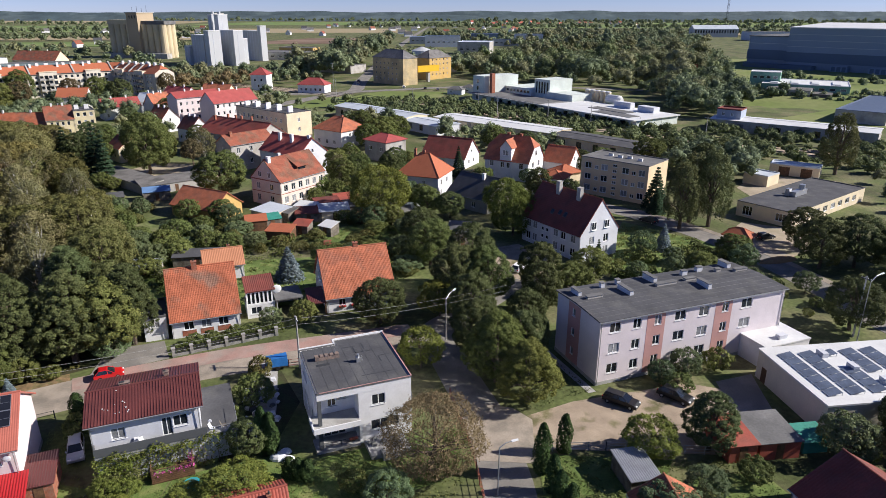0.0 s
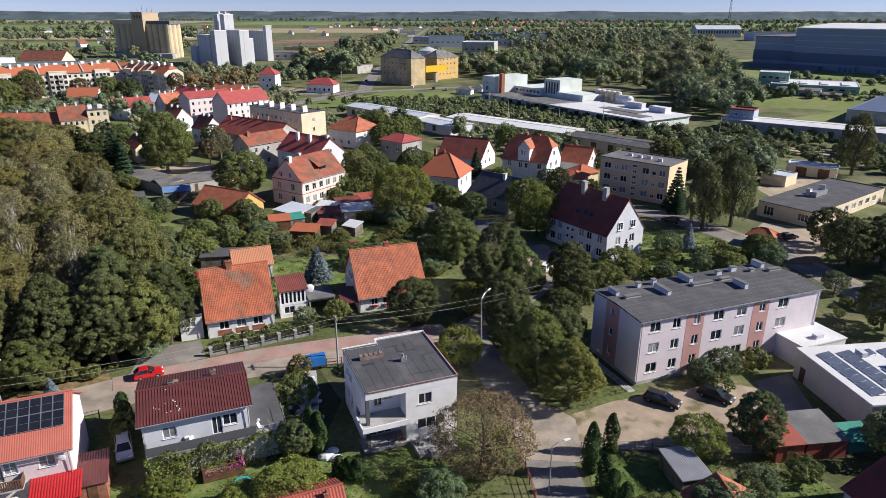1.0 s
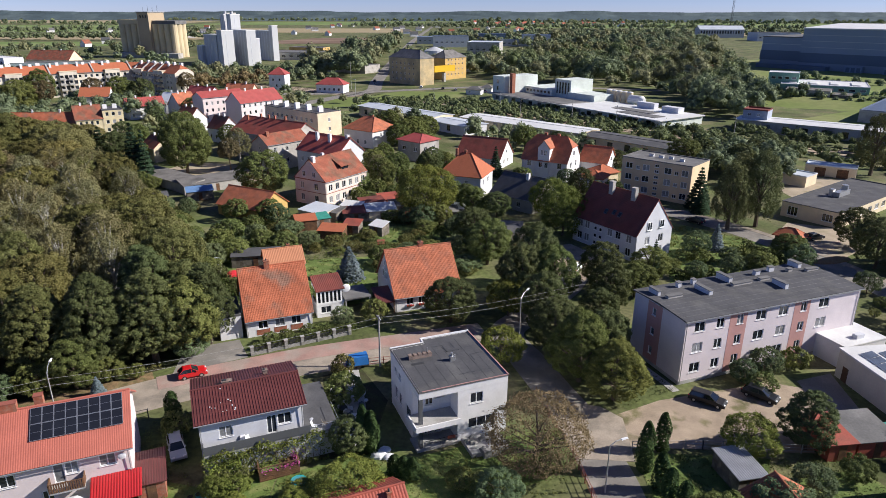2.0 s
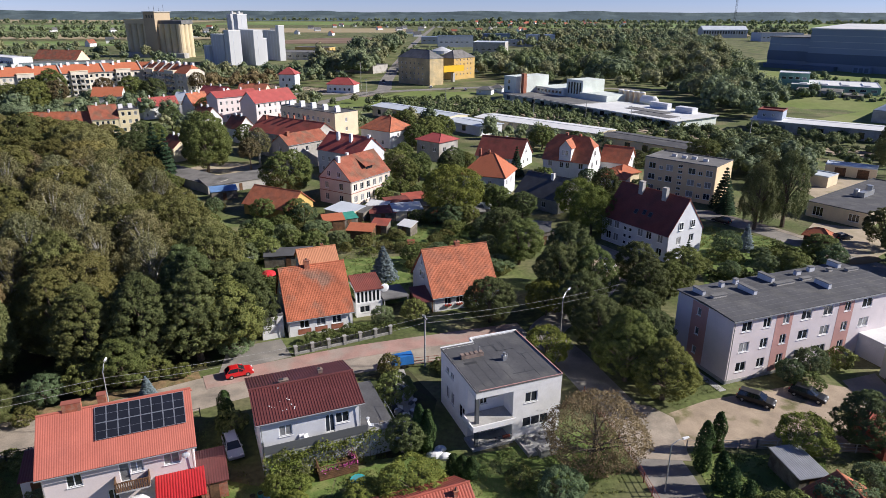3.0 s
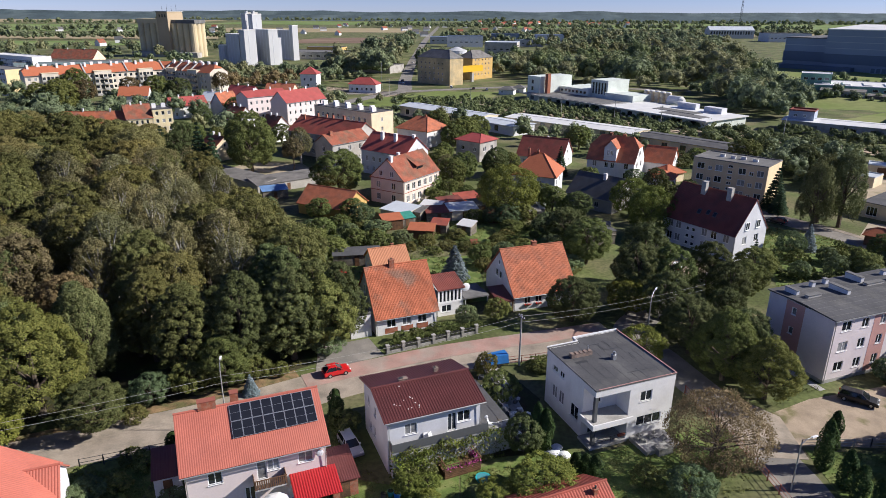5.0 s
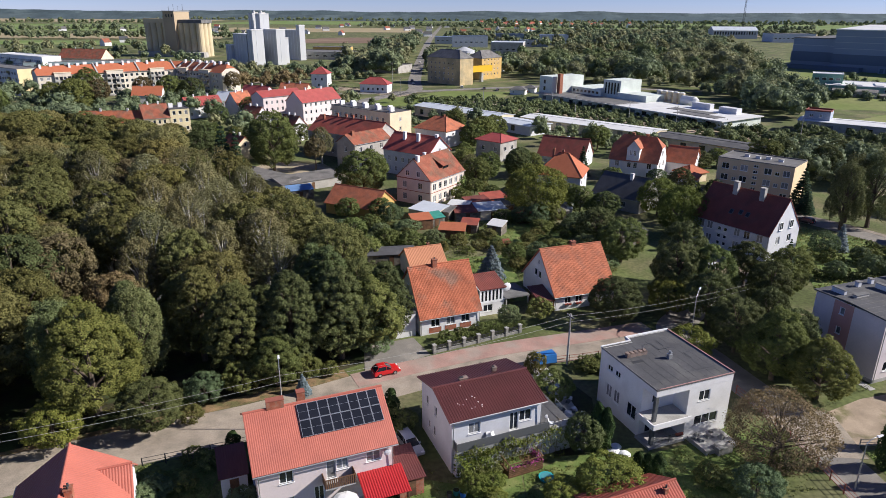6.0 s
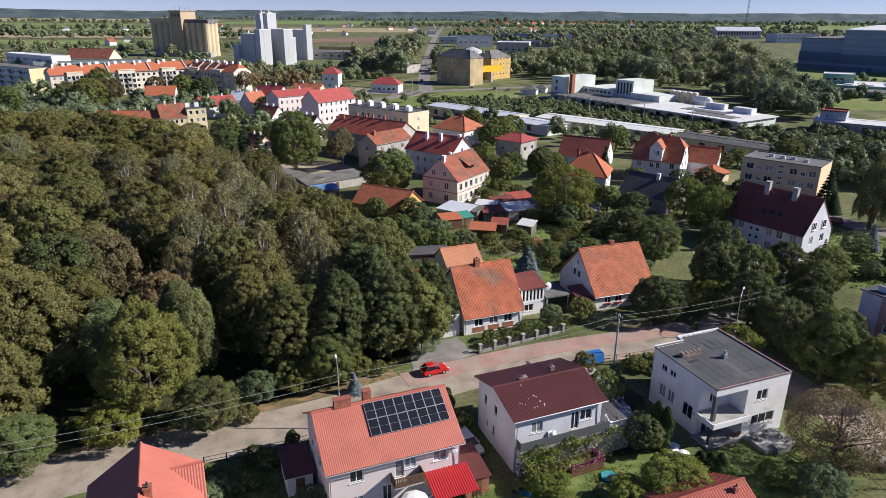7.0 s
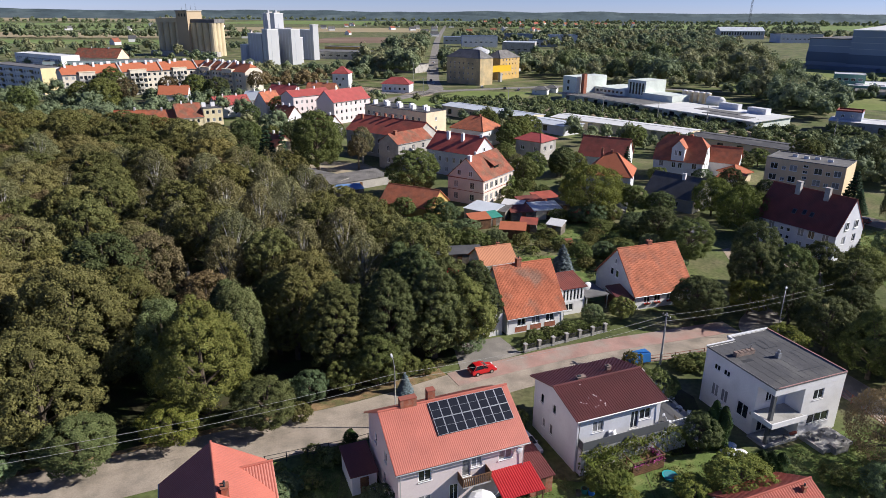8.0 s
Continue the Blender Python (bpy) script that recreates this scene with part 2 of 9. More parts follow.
STUBBLE = surface("stubble_field", (0.36, 0.29, 0.17), 0.95, 0.12, 0.01, 0.2, (0.31, 0.26, 0.15), (0.45, 0.6), 0.01)
MEADOW = surface("mown_meadow", (0.165, 0.212, 0.055), 0.95, 0.16, 0.02, 0.3, (0.20, 0.215, 0.08), (0.45, 0.62), 0.02, 0.3, 2)
CROP = surface("green_crop_field", (0.15, 0.22, 0.06), 0.95, 0.15, 0.01, 0.2, (0.19, 0.23, 0.08), (0.45, 0.6), 0.01)
# the blue haze of the distance is mixed into the hills' green
HILL = surface("hazed_wooded_hill", (0.066, 0.096, 0.105), 0.95, 0.2, 0.012, 0.08, (0.09, 0.122, 0.125), (0.48, 0.6), 0.006)

LEAF_DARK = foliage("dark_green_leaves", (0.066, 0.086, 0.03), (0.109, 0.133, 0.047), (0.164, 0.182, 0.068))
LEAF_MID = foliage("green_leaves", (0.09, 0.117, 0.032), (0.15, 0.182, 0.052), (0.228, 0.246, 0.082))
LEAF_OLIVE = foliage("olive_leaves", (0.088, 0.095, 0.028), (0.145, 0.148, 0.046), (0.215, 0.205, 0.07))
LEAF_WARM = foliage("leaves_turning_brown", (0.116, 0.116, 0.038), (0.18, 0.172, 0.056), (0.245, 0.226, 0.08))
LEAF_FRESH = foliage("yellowing_hornbeam_leaves", (0.09, 0.112, 0.027), (0.15, 0.176, 0.045), (0.21, 0.226, 0.068))
LEAF_YELLOW = foliage("yellow_green_leaves", (0.092, 0.12, 0.024), (0.178, 0.208, 0.042), (0.28, 0.28, 0.066))
LEAF_BROWN = foliage("browning_leaves", (0.092, 0.080, 0.036), (0.160, 0.132, 0.062), (0.228, 0.185, 0.098))
LEAF_RUSSET = foliage("russet_cherry_leaves", (0.13, 0.108, 0.054), (0.205, 0.16, 0.08), (0.28, 0.205, 0.108))
LEAF_BIRCH = foliage("birch_leaves", (0.125, 0.13, 0.052), (0.20, 0.195, 0.085), (0.29, 0.268, 0.135))
LEAF_WEEP = foliage("weeping_birch_leaves", (0.096, 0.118, 0.044), (0.15, 0.172, 0.064), (0.21, 0.226, 0.092))
LEAF_GARDEN = foliage("garden_fruit_leaves", (0.094, 0.132, 0.056), (0.146, 0.194, 0.084), (0.205, 0.246, 0.118))
LEAF_SPRUCE = foliage("spruce_needles", (0.022, 0.043, 0.022), (0.043, 0.078, 0.037), (0.070, 0.109, 0.054))
# paler than LEAF_OLIVE: the lit tone of the wood's top is in the colour
LEAF_CANOPY = foliage("sunlit_canopy_leaves", (0.13, 0.127, 0.044), (0.20, 0.19, 0.068), (0.28, 0.252, 0.104))
LEAF_BLUE = foliage("blue_spruce_needles", (0.093, 0.139, 0.139), (0.171, 0.232, 0.232), (0.264, 0.326, 0.326))
LEAF_THUJA = foliage("thuja_sprays", (0.026, 0.05, 0.016), (0.048, 0.085, 0.025), (0.08, 0.12, 0.036))
# the LEAF_FAR greens carry distance haze: paler and bluer than near leaves
LEAF_FAR = foliage("hazed_distant_leaves", (0.155, 0.19, 0.096), (0.202, 0.238, 0.122), (0.248, 0.274, 0.148), 0.1, 0.0)
LEAF_FAR_OLIVE = foliage("hazed_distant_olive_leaves", (0.186, 0.196, 0.098), (0.23, 0.234, 0.118), (0.278, 0.27, 0.144), 0.1, 0.0)
LEAF_PARK = foliage("park_leaves", (0.105, 0.145, 0.06), (0.15, 0.192, 0.08), (0.20, 0.236, 0.108), 0.1, 0.5)
LEAF_PARK_OLIVE = foliage("browning_park_leaves", (0.145, 0.16, 0.07), (0.19, 0.2, 0.09), (0.235, 0.235, 0.115), 0.1, 0.5)
LEAF_FAR_DARK = foliage("hazed_distant_dark_leaves", (0.12, 0.155, 0.082), (0.16, 0.20, 0.104), (0.20, 0.232, 0.13), 0.1, 0.0)

# ---- building helpers ----


class Shape:
    """Gathers vertices and faces of one mesh."""

    def __init__(self):
        self.v, self.f = [], []

    def face(self, *pts):
        n = len(self.v)
        self.v += [tuple(p) for p in pts]
        self.f.append(tuple(range(n, n + len(pts))))
        return self

    def prism(self, pts, z0, z1):
        """An upright prism over a plan given counter-clockwise."""
        n, k = len(self.v), len(pts)
        self.v += [(x, y, z0) for x, y in pts] + [(x, y, z1) for x, y in pts]
        self.f += [tuple(range(n + k - 1, n - 1, -1)), tuple(range(n + k, n + 2 * k))]
        self.f += [(n + i, n + (i + 1) % k, n + k + (i + 1) % k, n + k + i) for i in range(k)]
        return self

    def box(self, x0, y0, z0, x1, y1, z1):
        return self.prism([(x0, y0), (x1, y0), (x1, y1), (x0, y1)], z0, z1)

    def hexa(self, low, high):
        """Eight corners: four below and four above, both counter-clockwise."""
        n = len(self.v)
        self.v += [tuple(p) for p in low] + [tuple(p) for p in high]
        self.f += [(n + 3, n + 2, n + 1, n), (n + 4, n + 5, n + 6, n + 7)]
        self.f += [(n + i, n + (i + 1) % 4, n + 4 + (i + 1) % 4, n + 4 + i) for i in range(4)]
        return self

    def tube(self, p, q, r0, r1, k=6):
        p, q = Vector(p), Vector(q)
        d = (q - p).normalized()
        a = d.orthogonal().normalized()
        b = d.cross(a)
        n = len(self.v)
        for c, r in ((p, r0), (q, r1)):
            self.v += [tuple(c + r * (math.cos(6.2832 * i / k) * a + math.sin(6.2832 * i / k) * b)) for i in range(k)]
        self.f += [(n + i, n + (i + 1) % k, n + k + (i + 1) % k, n + k + i) for i in range(k)]
        self.f += [tuple(range(n + k - 1, n - 1, -1)), tuple(range(n + k, n + 2 * k))]
        return self

    def rope(self, pts, r, k=4):
        """One round bar along a line of points."""
        n, pts = len(self.v), [Vector(p) for p in pts]
        for i, p in enumerate(pts):
            d = (pts[min(i + 1, len(pts) - 1)] - pts[max(i - 1, 0)]).normalized()
            a = d.orthogonal().normalized() if abs(d.z) > 0.9 else d.cross(Vector((0, 0, 1))).normalized()
            b = d.cross(a)
            self.v += [tuple(p + r * (math.cos(6.2832 * j / k) * a + math.sin(6.2832 * j / k) * b)) for j in range(k)]
        for i in range(len(pts) - 1):
            self.f += [(n + i * k + j, n + i * k + (j + 1) % k, n + (i + 1) * k + (j + 1) % k, n + (i + 1) * k + j) for j in range(k)]
        return self

    def dome(self, c, rx, ry, rz, rings=5, k=10, low=-1.0):
        n = len(self.v)
        for j in range(rings + 1):
            a = math.asin(low) + (math.pi / 2 - math.asin(low)) * j / rings
            for i in range(k):
                b = 6.2832 * i / k
                self.v.append((c[0] + rx * math.cos(a) * math.cos(b), c[1] + ry * math.cos(a) * math.sin(b), c[2] + rz * math.sin(a)))
        for j in range(rings):
            for i in range(k):
                self.f.append((n + j * k + i, n + j * k + (i + 1) % k, n + (j + 1) * k + (i + 1) % k, n + (j + 1) * k + i))
        return self


def mesh_of(name, shape, material):
    me = bpy.data.meshes.new(name)
    me.from_pydata(shape.v, [], shape.f)
    me.materials.append(material)
    me.update()
    return me


def part(name, shape, material, parent=None, label="", kind=""):
    """One mesh object, under a thing or a part when parent is given. A ready mesh may be handed over too."""
    ob = new(name, shape if isinstance(shape, bpy.types.Mesh) else mesh_of(name, shape, material))
    ob.parent = parent
    return tagged(ob, label, kind=kind)


def thing(name, label, category, x, y, z=0.0, yaw=0.0, group="", kind=""):
    ob = new(name)
    ob.matrix_basis = pose(x, y, z, 0, 0, yaw)
    return tagged(ob, label, category, group, kind)


layers = [0]


def sheet(name, pts, z, material, label, category):
    """A flat piece of ground with a shallow edge, each a hair above the last."""
    layers[0] += 1
    z += 0.0008 * layers[0]
    ob = part(name, Shape().prism(pts, -0.3, z), material, None, label, "structure")
    return tagged(ob, category=category)


def band(name, line, width, z, material, label, category):
    """A strip of even width along a line on the ground."""
    left, right = [], []
    for i, (x, y) in enumerate(line):
        a, b = line[max(i - 1, 0)], line[min(i + 1, len(line) - 1)]
        d = Vector((b[0] - a[0], b[1] - a[1])).normalized()
        left.append((x - d.y * width / 2, y + d.x * width / 2))
        right.append((x + d.y * width / 2, y - d.x * width / 2))
    s = Shape()
    for i in range(len(line) - 1):
        s.prism([right[i], right[i + 1], left[i + 1], left[i]], -0.3, z)
    return tagged(part(name, s, material, None, label, "structure"), category=category)


def smooth_line(pts, n=8):
    """A rounded line through a few points of the plan."""
    out = []
    for i in range(len(pts) - 1):
        p0, p1, p2, p3 = (Vector(pts[min(max(k, 0), len(pts) - 1)]) for k in (i - 1, i, i + 1, i + 2))
        for k in range(n):
            t = k / n
            out.append(tuple(0.5 * ((2 * p1) + (p2 - p0) * t + (2 * p0 - 5 * p1 + 4 * p2 - p3) * t * t + (3 * p1 - p0 - 3 * p2 + p3) * t ** 3)))
    return out + [tuple(pts[-1])]

# ---- windows, walls and roofs ----
window_meshes = {}


def window_mesh(w, h, bars, framing):
    """A casement in its opening: origin at the lower left of the opening on the wall's face, x along the wall, y inwards."""
    key = (round(w, 2), round(h, 2), bars, framing.name)
    if key not in window_meshes:
        t = 0.09 if w > 0.7 else 0.07
        outer, hole = [(0, 0), (w, 0), (w, h), (0, h)], [(t, t), (w - t, t), (w - t, h - t), (t, h - t)]
        s = Shape()
        for y in (0.07, 0.15):
            s.v += [(x, y, z) for x, z in outer] + [(x, y, z) for x, z in hole]
        for a in range(4):
            c = (a + 1) % 4
            s.f += [(a, c, 4 + c, 4 + a), (8 + c, 8 + a, 12 + a, 12 + c), (4 + a, 4 + c, 12 + c, 12 + a), (c, a, 8 + a, 8 + c)]
        m = Shape()
        for k in range(1, bars):
            m.box(w * k / bars - t / 2, 0.075, t, w * k / bars + t / 2, 0.145, h - t)
        sill = Shape().box(-0.06, -0.09, -0.05, w + 0.06, 0.07, 0.0)
        g = Shape().box(t * 0.5, 0.10, t * 0.5, w - t * 0.5, 0.12, h - t * 0.5)
        window_meshes[key] = (mesh_of("window", s, framing), mesh_of("pane", g, PANE), mesh_of("pane", g, CURTAIN), mesh_of("sill", sill, framing), mesh_of("mullion", m, framing) if bars > 1 else None)
    return window_meshes[key]


def facade(s, o, u, width, height, openings, deep=0.16):
    """A wall face with real openings. o: its lower left corner seen from outside, u: its way along, in plan."""
    o, u = Vector(o), Vector((u[0], u[1], 0)).normalized()
    inward = Vector((-u.y, u.x, 0))
    us = sorted({0.0, width, *[q for w in openings for q in (w[0], w[0] + w[2])]})
    vs = sorted({0.0, height, *[q for w in openings for q in (w[1], w[1] + w[3])]})

    def at(a, b, d=0.0):
        return o + u * a + inward * d + Vector((0, 0, b))

    for a0, a1 in zip(us, us[1:]):
        for b0, b1 in zip(vs, vs[1:]):
            ca, cb = (a0 + a1) / 2, (b0 + b1) / 2
            if not any(w[0] < ca < w[0] + w[2] and w[1] < cb < w[1] + w[3] for w in openings):
                s.face(at(a0, b0), at(a1, b0), at(a1, b1), at(a0, b1))
    for w in openings:
        a0, a1, b0, b1 = w[0], w[0] + w[2], w[1], w[1] + w[3]
        s.face(at(a0, b0), at(a0, b1), at(a0, b1, deep), at(a0, b0, deep))
        s.face(at(a1, b1), at(a1, b0), at(a1, b0, deep), at(a1, b1, deep))
        s.face(at(a1, b0), at(a0, b0), at(a0, b0, deep), at(a1, b0, deep))
        s.face(at(a0, b1), at(a1, b1), at(a1, b1, deep), at(a0, b1, deep))


pick, close = random.Random(11), [True]


def glaze(parent, o, u, w, framing=PVC):
    """Puts a window, or a door where it is tall, into an opening of facade()."""
    d = Vector((u[0], u[1], 0)).normalized()
    bars = w[4] if len(w) > 4 else (2 if w[2] > 0.95 else 1)
    me, dark, light, sill, mullion = window_mesh(w[2], w[3], bars, framing)
    ob = new("window", me)
    ob.parent = parent
    ob.matrix_basis = Matrix.Translation(Vector(o) + d * w[0] + Vector((0, 0, w[1]))) @ Matrix.Rotation(math.atan2(d.y, d.x), 4, "Z")
    pane = new("pane", light if pick.random() < 0.3 else dark)
    pane.parent = ob
    if not close[0]:
        return ob
    new("sill", sill).parent = ob
    if mullion:
        new("mullion", mullion).parent = ob
    return ob


def wall_box(parent, L, W, H, wall, wins, framing=PVC, z=0.0, name="wall", x=0.0, y=0.0):
    """Four walls round a plan L by W; wins: openings by side, F R B L, each (along, up, width, height)."""
    s = Shape()
    sides = {"F": ((x, y, z), (1, 0), L), "R": ((x + L, y, z), (0, 1), W), "B": ((x + L, y + W, z), (-1, 0), L), "L": ((x, y + W, z), (0, -1), W)}
    for k, (o, u, n) in sides.items():
        facade(s, o, u, n, H, wins.get(k, []))
    body = part(name, s, wall, parent)
    for k, (o, u, n) in sides.items():
        for w in wins.get(k, []):
            glaze(parent, o, u, w, framing)
    return body


def rib_profile(L, pitch, amp, kind):
    """Across a roof: places and heights of its waves."""
    n = max(2, round(L / pitch))
    p = L / n
    if kind == "pantile":
        steps = ((0.0, 0.0), (0.3, 0.9), (0.5, 1.0), (0.7, 0.75))
    elif kind == "wave":
        steps = ((0.0, 0.0), (0.25, 0.6), (0.5, 1.0), (0.75, 0.6))
    else:
        steps = ((0.0, 0.0), (0.6, 0.0), (0.68, 1.0), (0.92, 1.0))
    out = [((i + a) * p, b * amp) for i in range(n) for a, b in steps]
    return out + [(L, 0.0)]


def slope(s, x0, x1, ye, ze, yr, zr, ribs=None, thick=0.14, courses=0):
    """One roof slope from the eave (ye, ze) up to the ridge (yr, zr); ribs: (pitch, height, kind)."""
    up = Vector((0, -(zr - ze), yr - ye)).normalized()
    if up.z < 0:
        up = -up
    line = rib_profile(x1 - x0, *ribs) if ribs else [(0, 0), (x1 - x0, 0)]
    rows = []
    if courses:
        for k in range(courses):
            rows += [(k / courses, 0.035), ((k + 1) / courses - 0.0005, 0.0)]
    else:
        rows = [(0, 0), (1, 0)]
    n, k = len(s.v), len(line)
    for f, lift in rows:
        y, z = ye + (yr - ye) * f, ze + (zr - ze) * f
        s.v += [(x0 + a, y + up.y * (b + lift), z + up.z * (b + lift)) for a, b in line]
    flip = (yr - ye) < 0
    for j in range(len(rows) - 1):
        for i in range(k - 1):
            q = (n + j * k + i, n + j * k + i + 1, n + (j + 1) * k + i + 1, n + (j + 1) * k + i)
            s.f.append(q[::-1] if flip else q)
    lo = [(x0, ye, ze - 0.004), (x1, ye, ze - 0.004), (x1, yr, zr - 0.004), (x0, yr, zr - 0.004)]
    dn = [(a, b - up.y * thick, c - up.z * thick) for a, b, c in lo]
    s.hexa(dn if not flip else [dn[1], dn[0], dn[3], dn[2]], lo if not flip else [lo[1], lo[0], lo[3], lo[2]])


def chimney(parent, x, y, z0, z1, w=0.6, d=0.6, material=BRICK, pots=1, label=""):
    s = Shape().box(x - w / 2, y - d / 2, z0, x + w / 2, y + d / 2, z1)
    s.box(x - w / 2 - 0.06, y - d / 2 - 0.06, z1, x + w / 2 + 0.06, y + d / 2 + 0.06, z1 + 0.1)
    ob = part("chimney", s, material, parent, label)
    for k in range(pots):
        px = x + (k - (pots - 1) / 2) * w / max(pots, 1)
        part("chimney_pot", Shape().tube((px, y, z1 + 0.1), (px, y, z1 + 0.4), 0.1, 0.09, 8), DARKMET, ob)
    return ob


def gable_house(name, label, x, y, yaw, L, W, he, hr, wall, roof, wins=None, over=0.4, verge=0.3, ribs=None, courses=0, chims=(), framing=PVC, group="", gutter=True,
                ridge_at=0.5, chim_mat=BRICK, pots=1, base_mat=None, category="house", hip=0.0):
    """A house under a pitched roof. x, y: its front left corner, yaw: the way of its front. hip: the part of the gable's height cut by a half hip."""
    wins = wins or {}
    root = thing(name, label, category, x, y, 0, yaw, group)
    wall_box(root, L, W, he, wall, {k: [w for w in v if w[1] + w[3] <= he] for k, v in wins.items()}, framing)
    yr = W * ridge_at
    top = hr - (hr - he) * hip
    for xx, sign, key in ((0.0, -1, "L"), (L, 1, "R")):
        tri = [(xx, 0, he), (xx, W, he), (xx, W - (W - yr) * (1 - hip) if hip else yr, top - 0.06)]
        if hip:
            tri = [(xx, 0, he), (xx, W, he), (xx, yr + (W - yr) * hip, top - 0.06), (xx, yr * (1 - hip), top - 0.06)]
        part("gable", Shape().face(*(tri if sign > 0 else tri[::-1])), wall, root)
    for key, xx, turn in (("L", 0.0, -1), ("R", L, 1)):
        for w in wins.get(key, []):
            if w[1] + w[3] > he:
                o = (L + 0.2, 0, 0) if key == "R" else (-0.2, W, 0)
                glaze(root, o, (0, turn), w, framing)
    r = Shape()
    k0, k1 = (hr - he) / yr, (hr - he) / (W - yr)
    inset = hip * (hr - he) / max(hr - he, 0.1) * W * 0.5 if hip else 0
    if not hip:
        slope(r, -verge, L + verge, -over, he - over * k0 + 0.1, yr, hr + 0.1, ribs, courses=courses)
        part("roof", r, roof, root)
        r = Shape()
        slope(r, -verge, L + verge, W + over, he - over * k1 + 0.1, yr, hr + 0.1, ribs, courses=0)
        part("roof", r, roof, root)
        cap = Shape()
        cap.tube((-verge - 0.02, yr, hr + 0.11), (L + verge + 0.02, yr, hr + 0.11), 0.12, 0.12, 8)
        part("ridge_cap", cap, roof, root)
    else:
        zt = top + 0.1
        f0, f1 = yr * (1 - hip), yr + (W - yr) * hip
        e0, e1 = (-over, he - over * k0 + 0.1), (W + over, he - over * k1 + 0.1)
        a, b = -verge, L + verge
        ra, rb = a + inset, b - inset
        r.face((a, e0[0], e0[1]), (b, e0[0], e0[1]), (b, f0, zt), (rb, yr, hr + 0.1), (ra, yr, hr + 0.1), (a, f0, zt))
        r.face((b, e1[0], e1[1]), (a, e1[0], e1[1]), (a, f1, zt), (ra, yr, hr + 0.1), (rb, yr, hr + 0.1), (b, f1, zt))
        r.face((b, f0, zt), (b, f1, zt), (rb, yr, hr + 0.1))
        r.face((a, f1, zt), (a, f0, zt), (ra, yr, hr + 0.1))
        r.face((a, e0[0], e0[1] - 0.02), (a, f0, zt - 0.12), (b, f0, zt - 0.12), (b, e0[0], e0[1] - 0.02))
        r.face((a, e1[0], e1[1] - 0.02), (b, e1[0], e1[1] - 0.02), (b, f1, zt - 0.12), (a, f1, zt - 0.12))
        r.box(a, e0[0] - 0.02, e0[1] - 0.16, b, e0[0] + 0.1, e0[1] - 0.01)
        part("roof", r, roof, root)
    if gutter:
        ze = he - over * k0
        part("gutter", Shape().tube((-verge, -over - 0.06, ze + 0.02), (L + verge, -over - 0.06, ze + 0.02), 0.065, 0.065, 6), ZINC, root)
        part("downpipe", Shape().tube((0.12, -over * 0.3 - 0.08, ze), (0.12, -0.08, 0.1), 0.05, 0.05, 6), ZINC, root)
        part("downpipe", Shape().tube((L - 0.12, -over * 0.3 - 0.08, ze), (L - 0.12, -0.08, 0.1), 0.05, 0.05, 6), ZINC, root)
    for c in chims:
        cx, cy, up = c[0], c[1], c[2]
        size = c[3] if len(c) > 3 else 0.6
        zr = he + (hr - he) * min(cy / yr, (W - cy) / (W - yr))
        chimney(root, cx, cy, zr - 0.3, zr + up, size, size * 0.9, chim_mat, pots)
    if base_mat:
        part("plinth", Shape().box(-0.04, -0.04, 0, L + 0.04, W + 0.04, 0.45), base_mat, root)
    return root


def hip_house(name, label, x, y, yaw, L, W, he, hr, wall, roof, wins=None, over=0.5, ridge=None, chims=(), framing=PVC, group="", chim_mat=BRICK, category="house"):
    """A house under a hipped roof; ridge: its length along the front."""
    wins = wins or {}
    root = thing(name, label, category, x, y, 0, yaw, group)
    wall_box(root, L, W, he, wall, wins, framing)
    q = max(L - W, 0.4) if ridge is None else ridge
    a, b = (L - q) / 2, (L + q) / 2
    z = he - 0.1
    c = [(-over, -over, z), (L + over, -over, z), (L + over, W + over, z), (-over, W + over, z)]
    p, t = (a, W / 2, hr), (b, W / 2, hr)
    r = Shape().face(c[0], c[1], t, p).face(c[1], c[2], t).face(c[2], c[3], p, t).face(c[3], c[0], p)
    r.prism([k[:2] for k in c], z - 0.16, z - 0.004)
    part("roof", r, roof, root)
    hips = Shape()
    for k, e in ((0, p), (3, p), (1, t), (2, t)):
        hips.tube(c[k], e, 0.1, 0.1, 6)
    hips.tube(p, t, 0.1, 0.1, 6)
    part("ridge_cap", hips, roof, root)
    for cx, cy, up in chims:
        chimney(root, cx, cy, hr - 2.2, hr + up, 0.6, 0.6, chim_mat)
    return root


def flat_house(name, label, x, y, yaw, L, W, H, wall, roof, wins=None, rim=0.25, framing=PVC, rim_mat=None, category="building", group=""):
    """A block under a flat roof with a low rim."""
    root = thing(name, label, category, x, y, 0, yaw, group)
    wall_box(root, L, W, H, wall, wins or {}, framing)
    part("roof", Shape().box(0.02, 0.02, H - 0.25, L - 0.02, W - 0.02, H - 0.05), roof, root)
    s = Shape()
    t = 0.22
    for q in ((-0.05, -0.05, L + 0.05, t), (-0.05, W - t, L + 0.05, W + 0.05), (-0.05, t, t, W - t), (L - t, t, L + 0.05, W - t)):
        s.box(q[0], q[1], H - 0.04, q[2], q[3], H + rim)
    part("roof_edge", s, rim_mat or roof, root)
    return root


def grid_windows(n, first, step, rows, w, h):
    """A regular field of openings."""
    return [(first + step * i, v, w, h) for v in rows for i in range(n)]


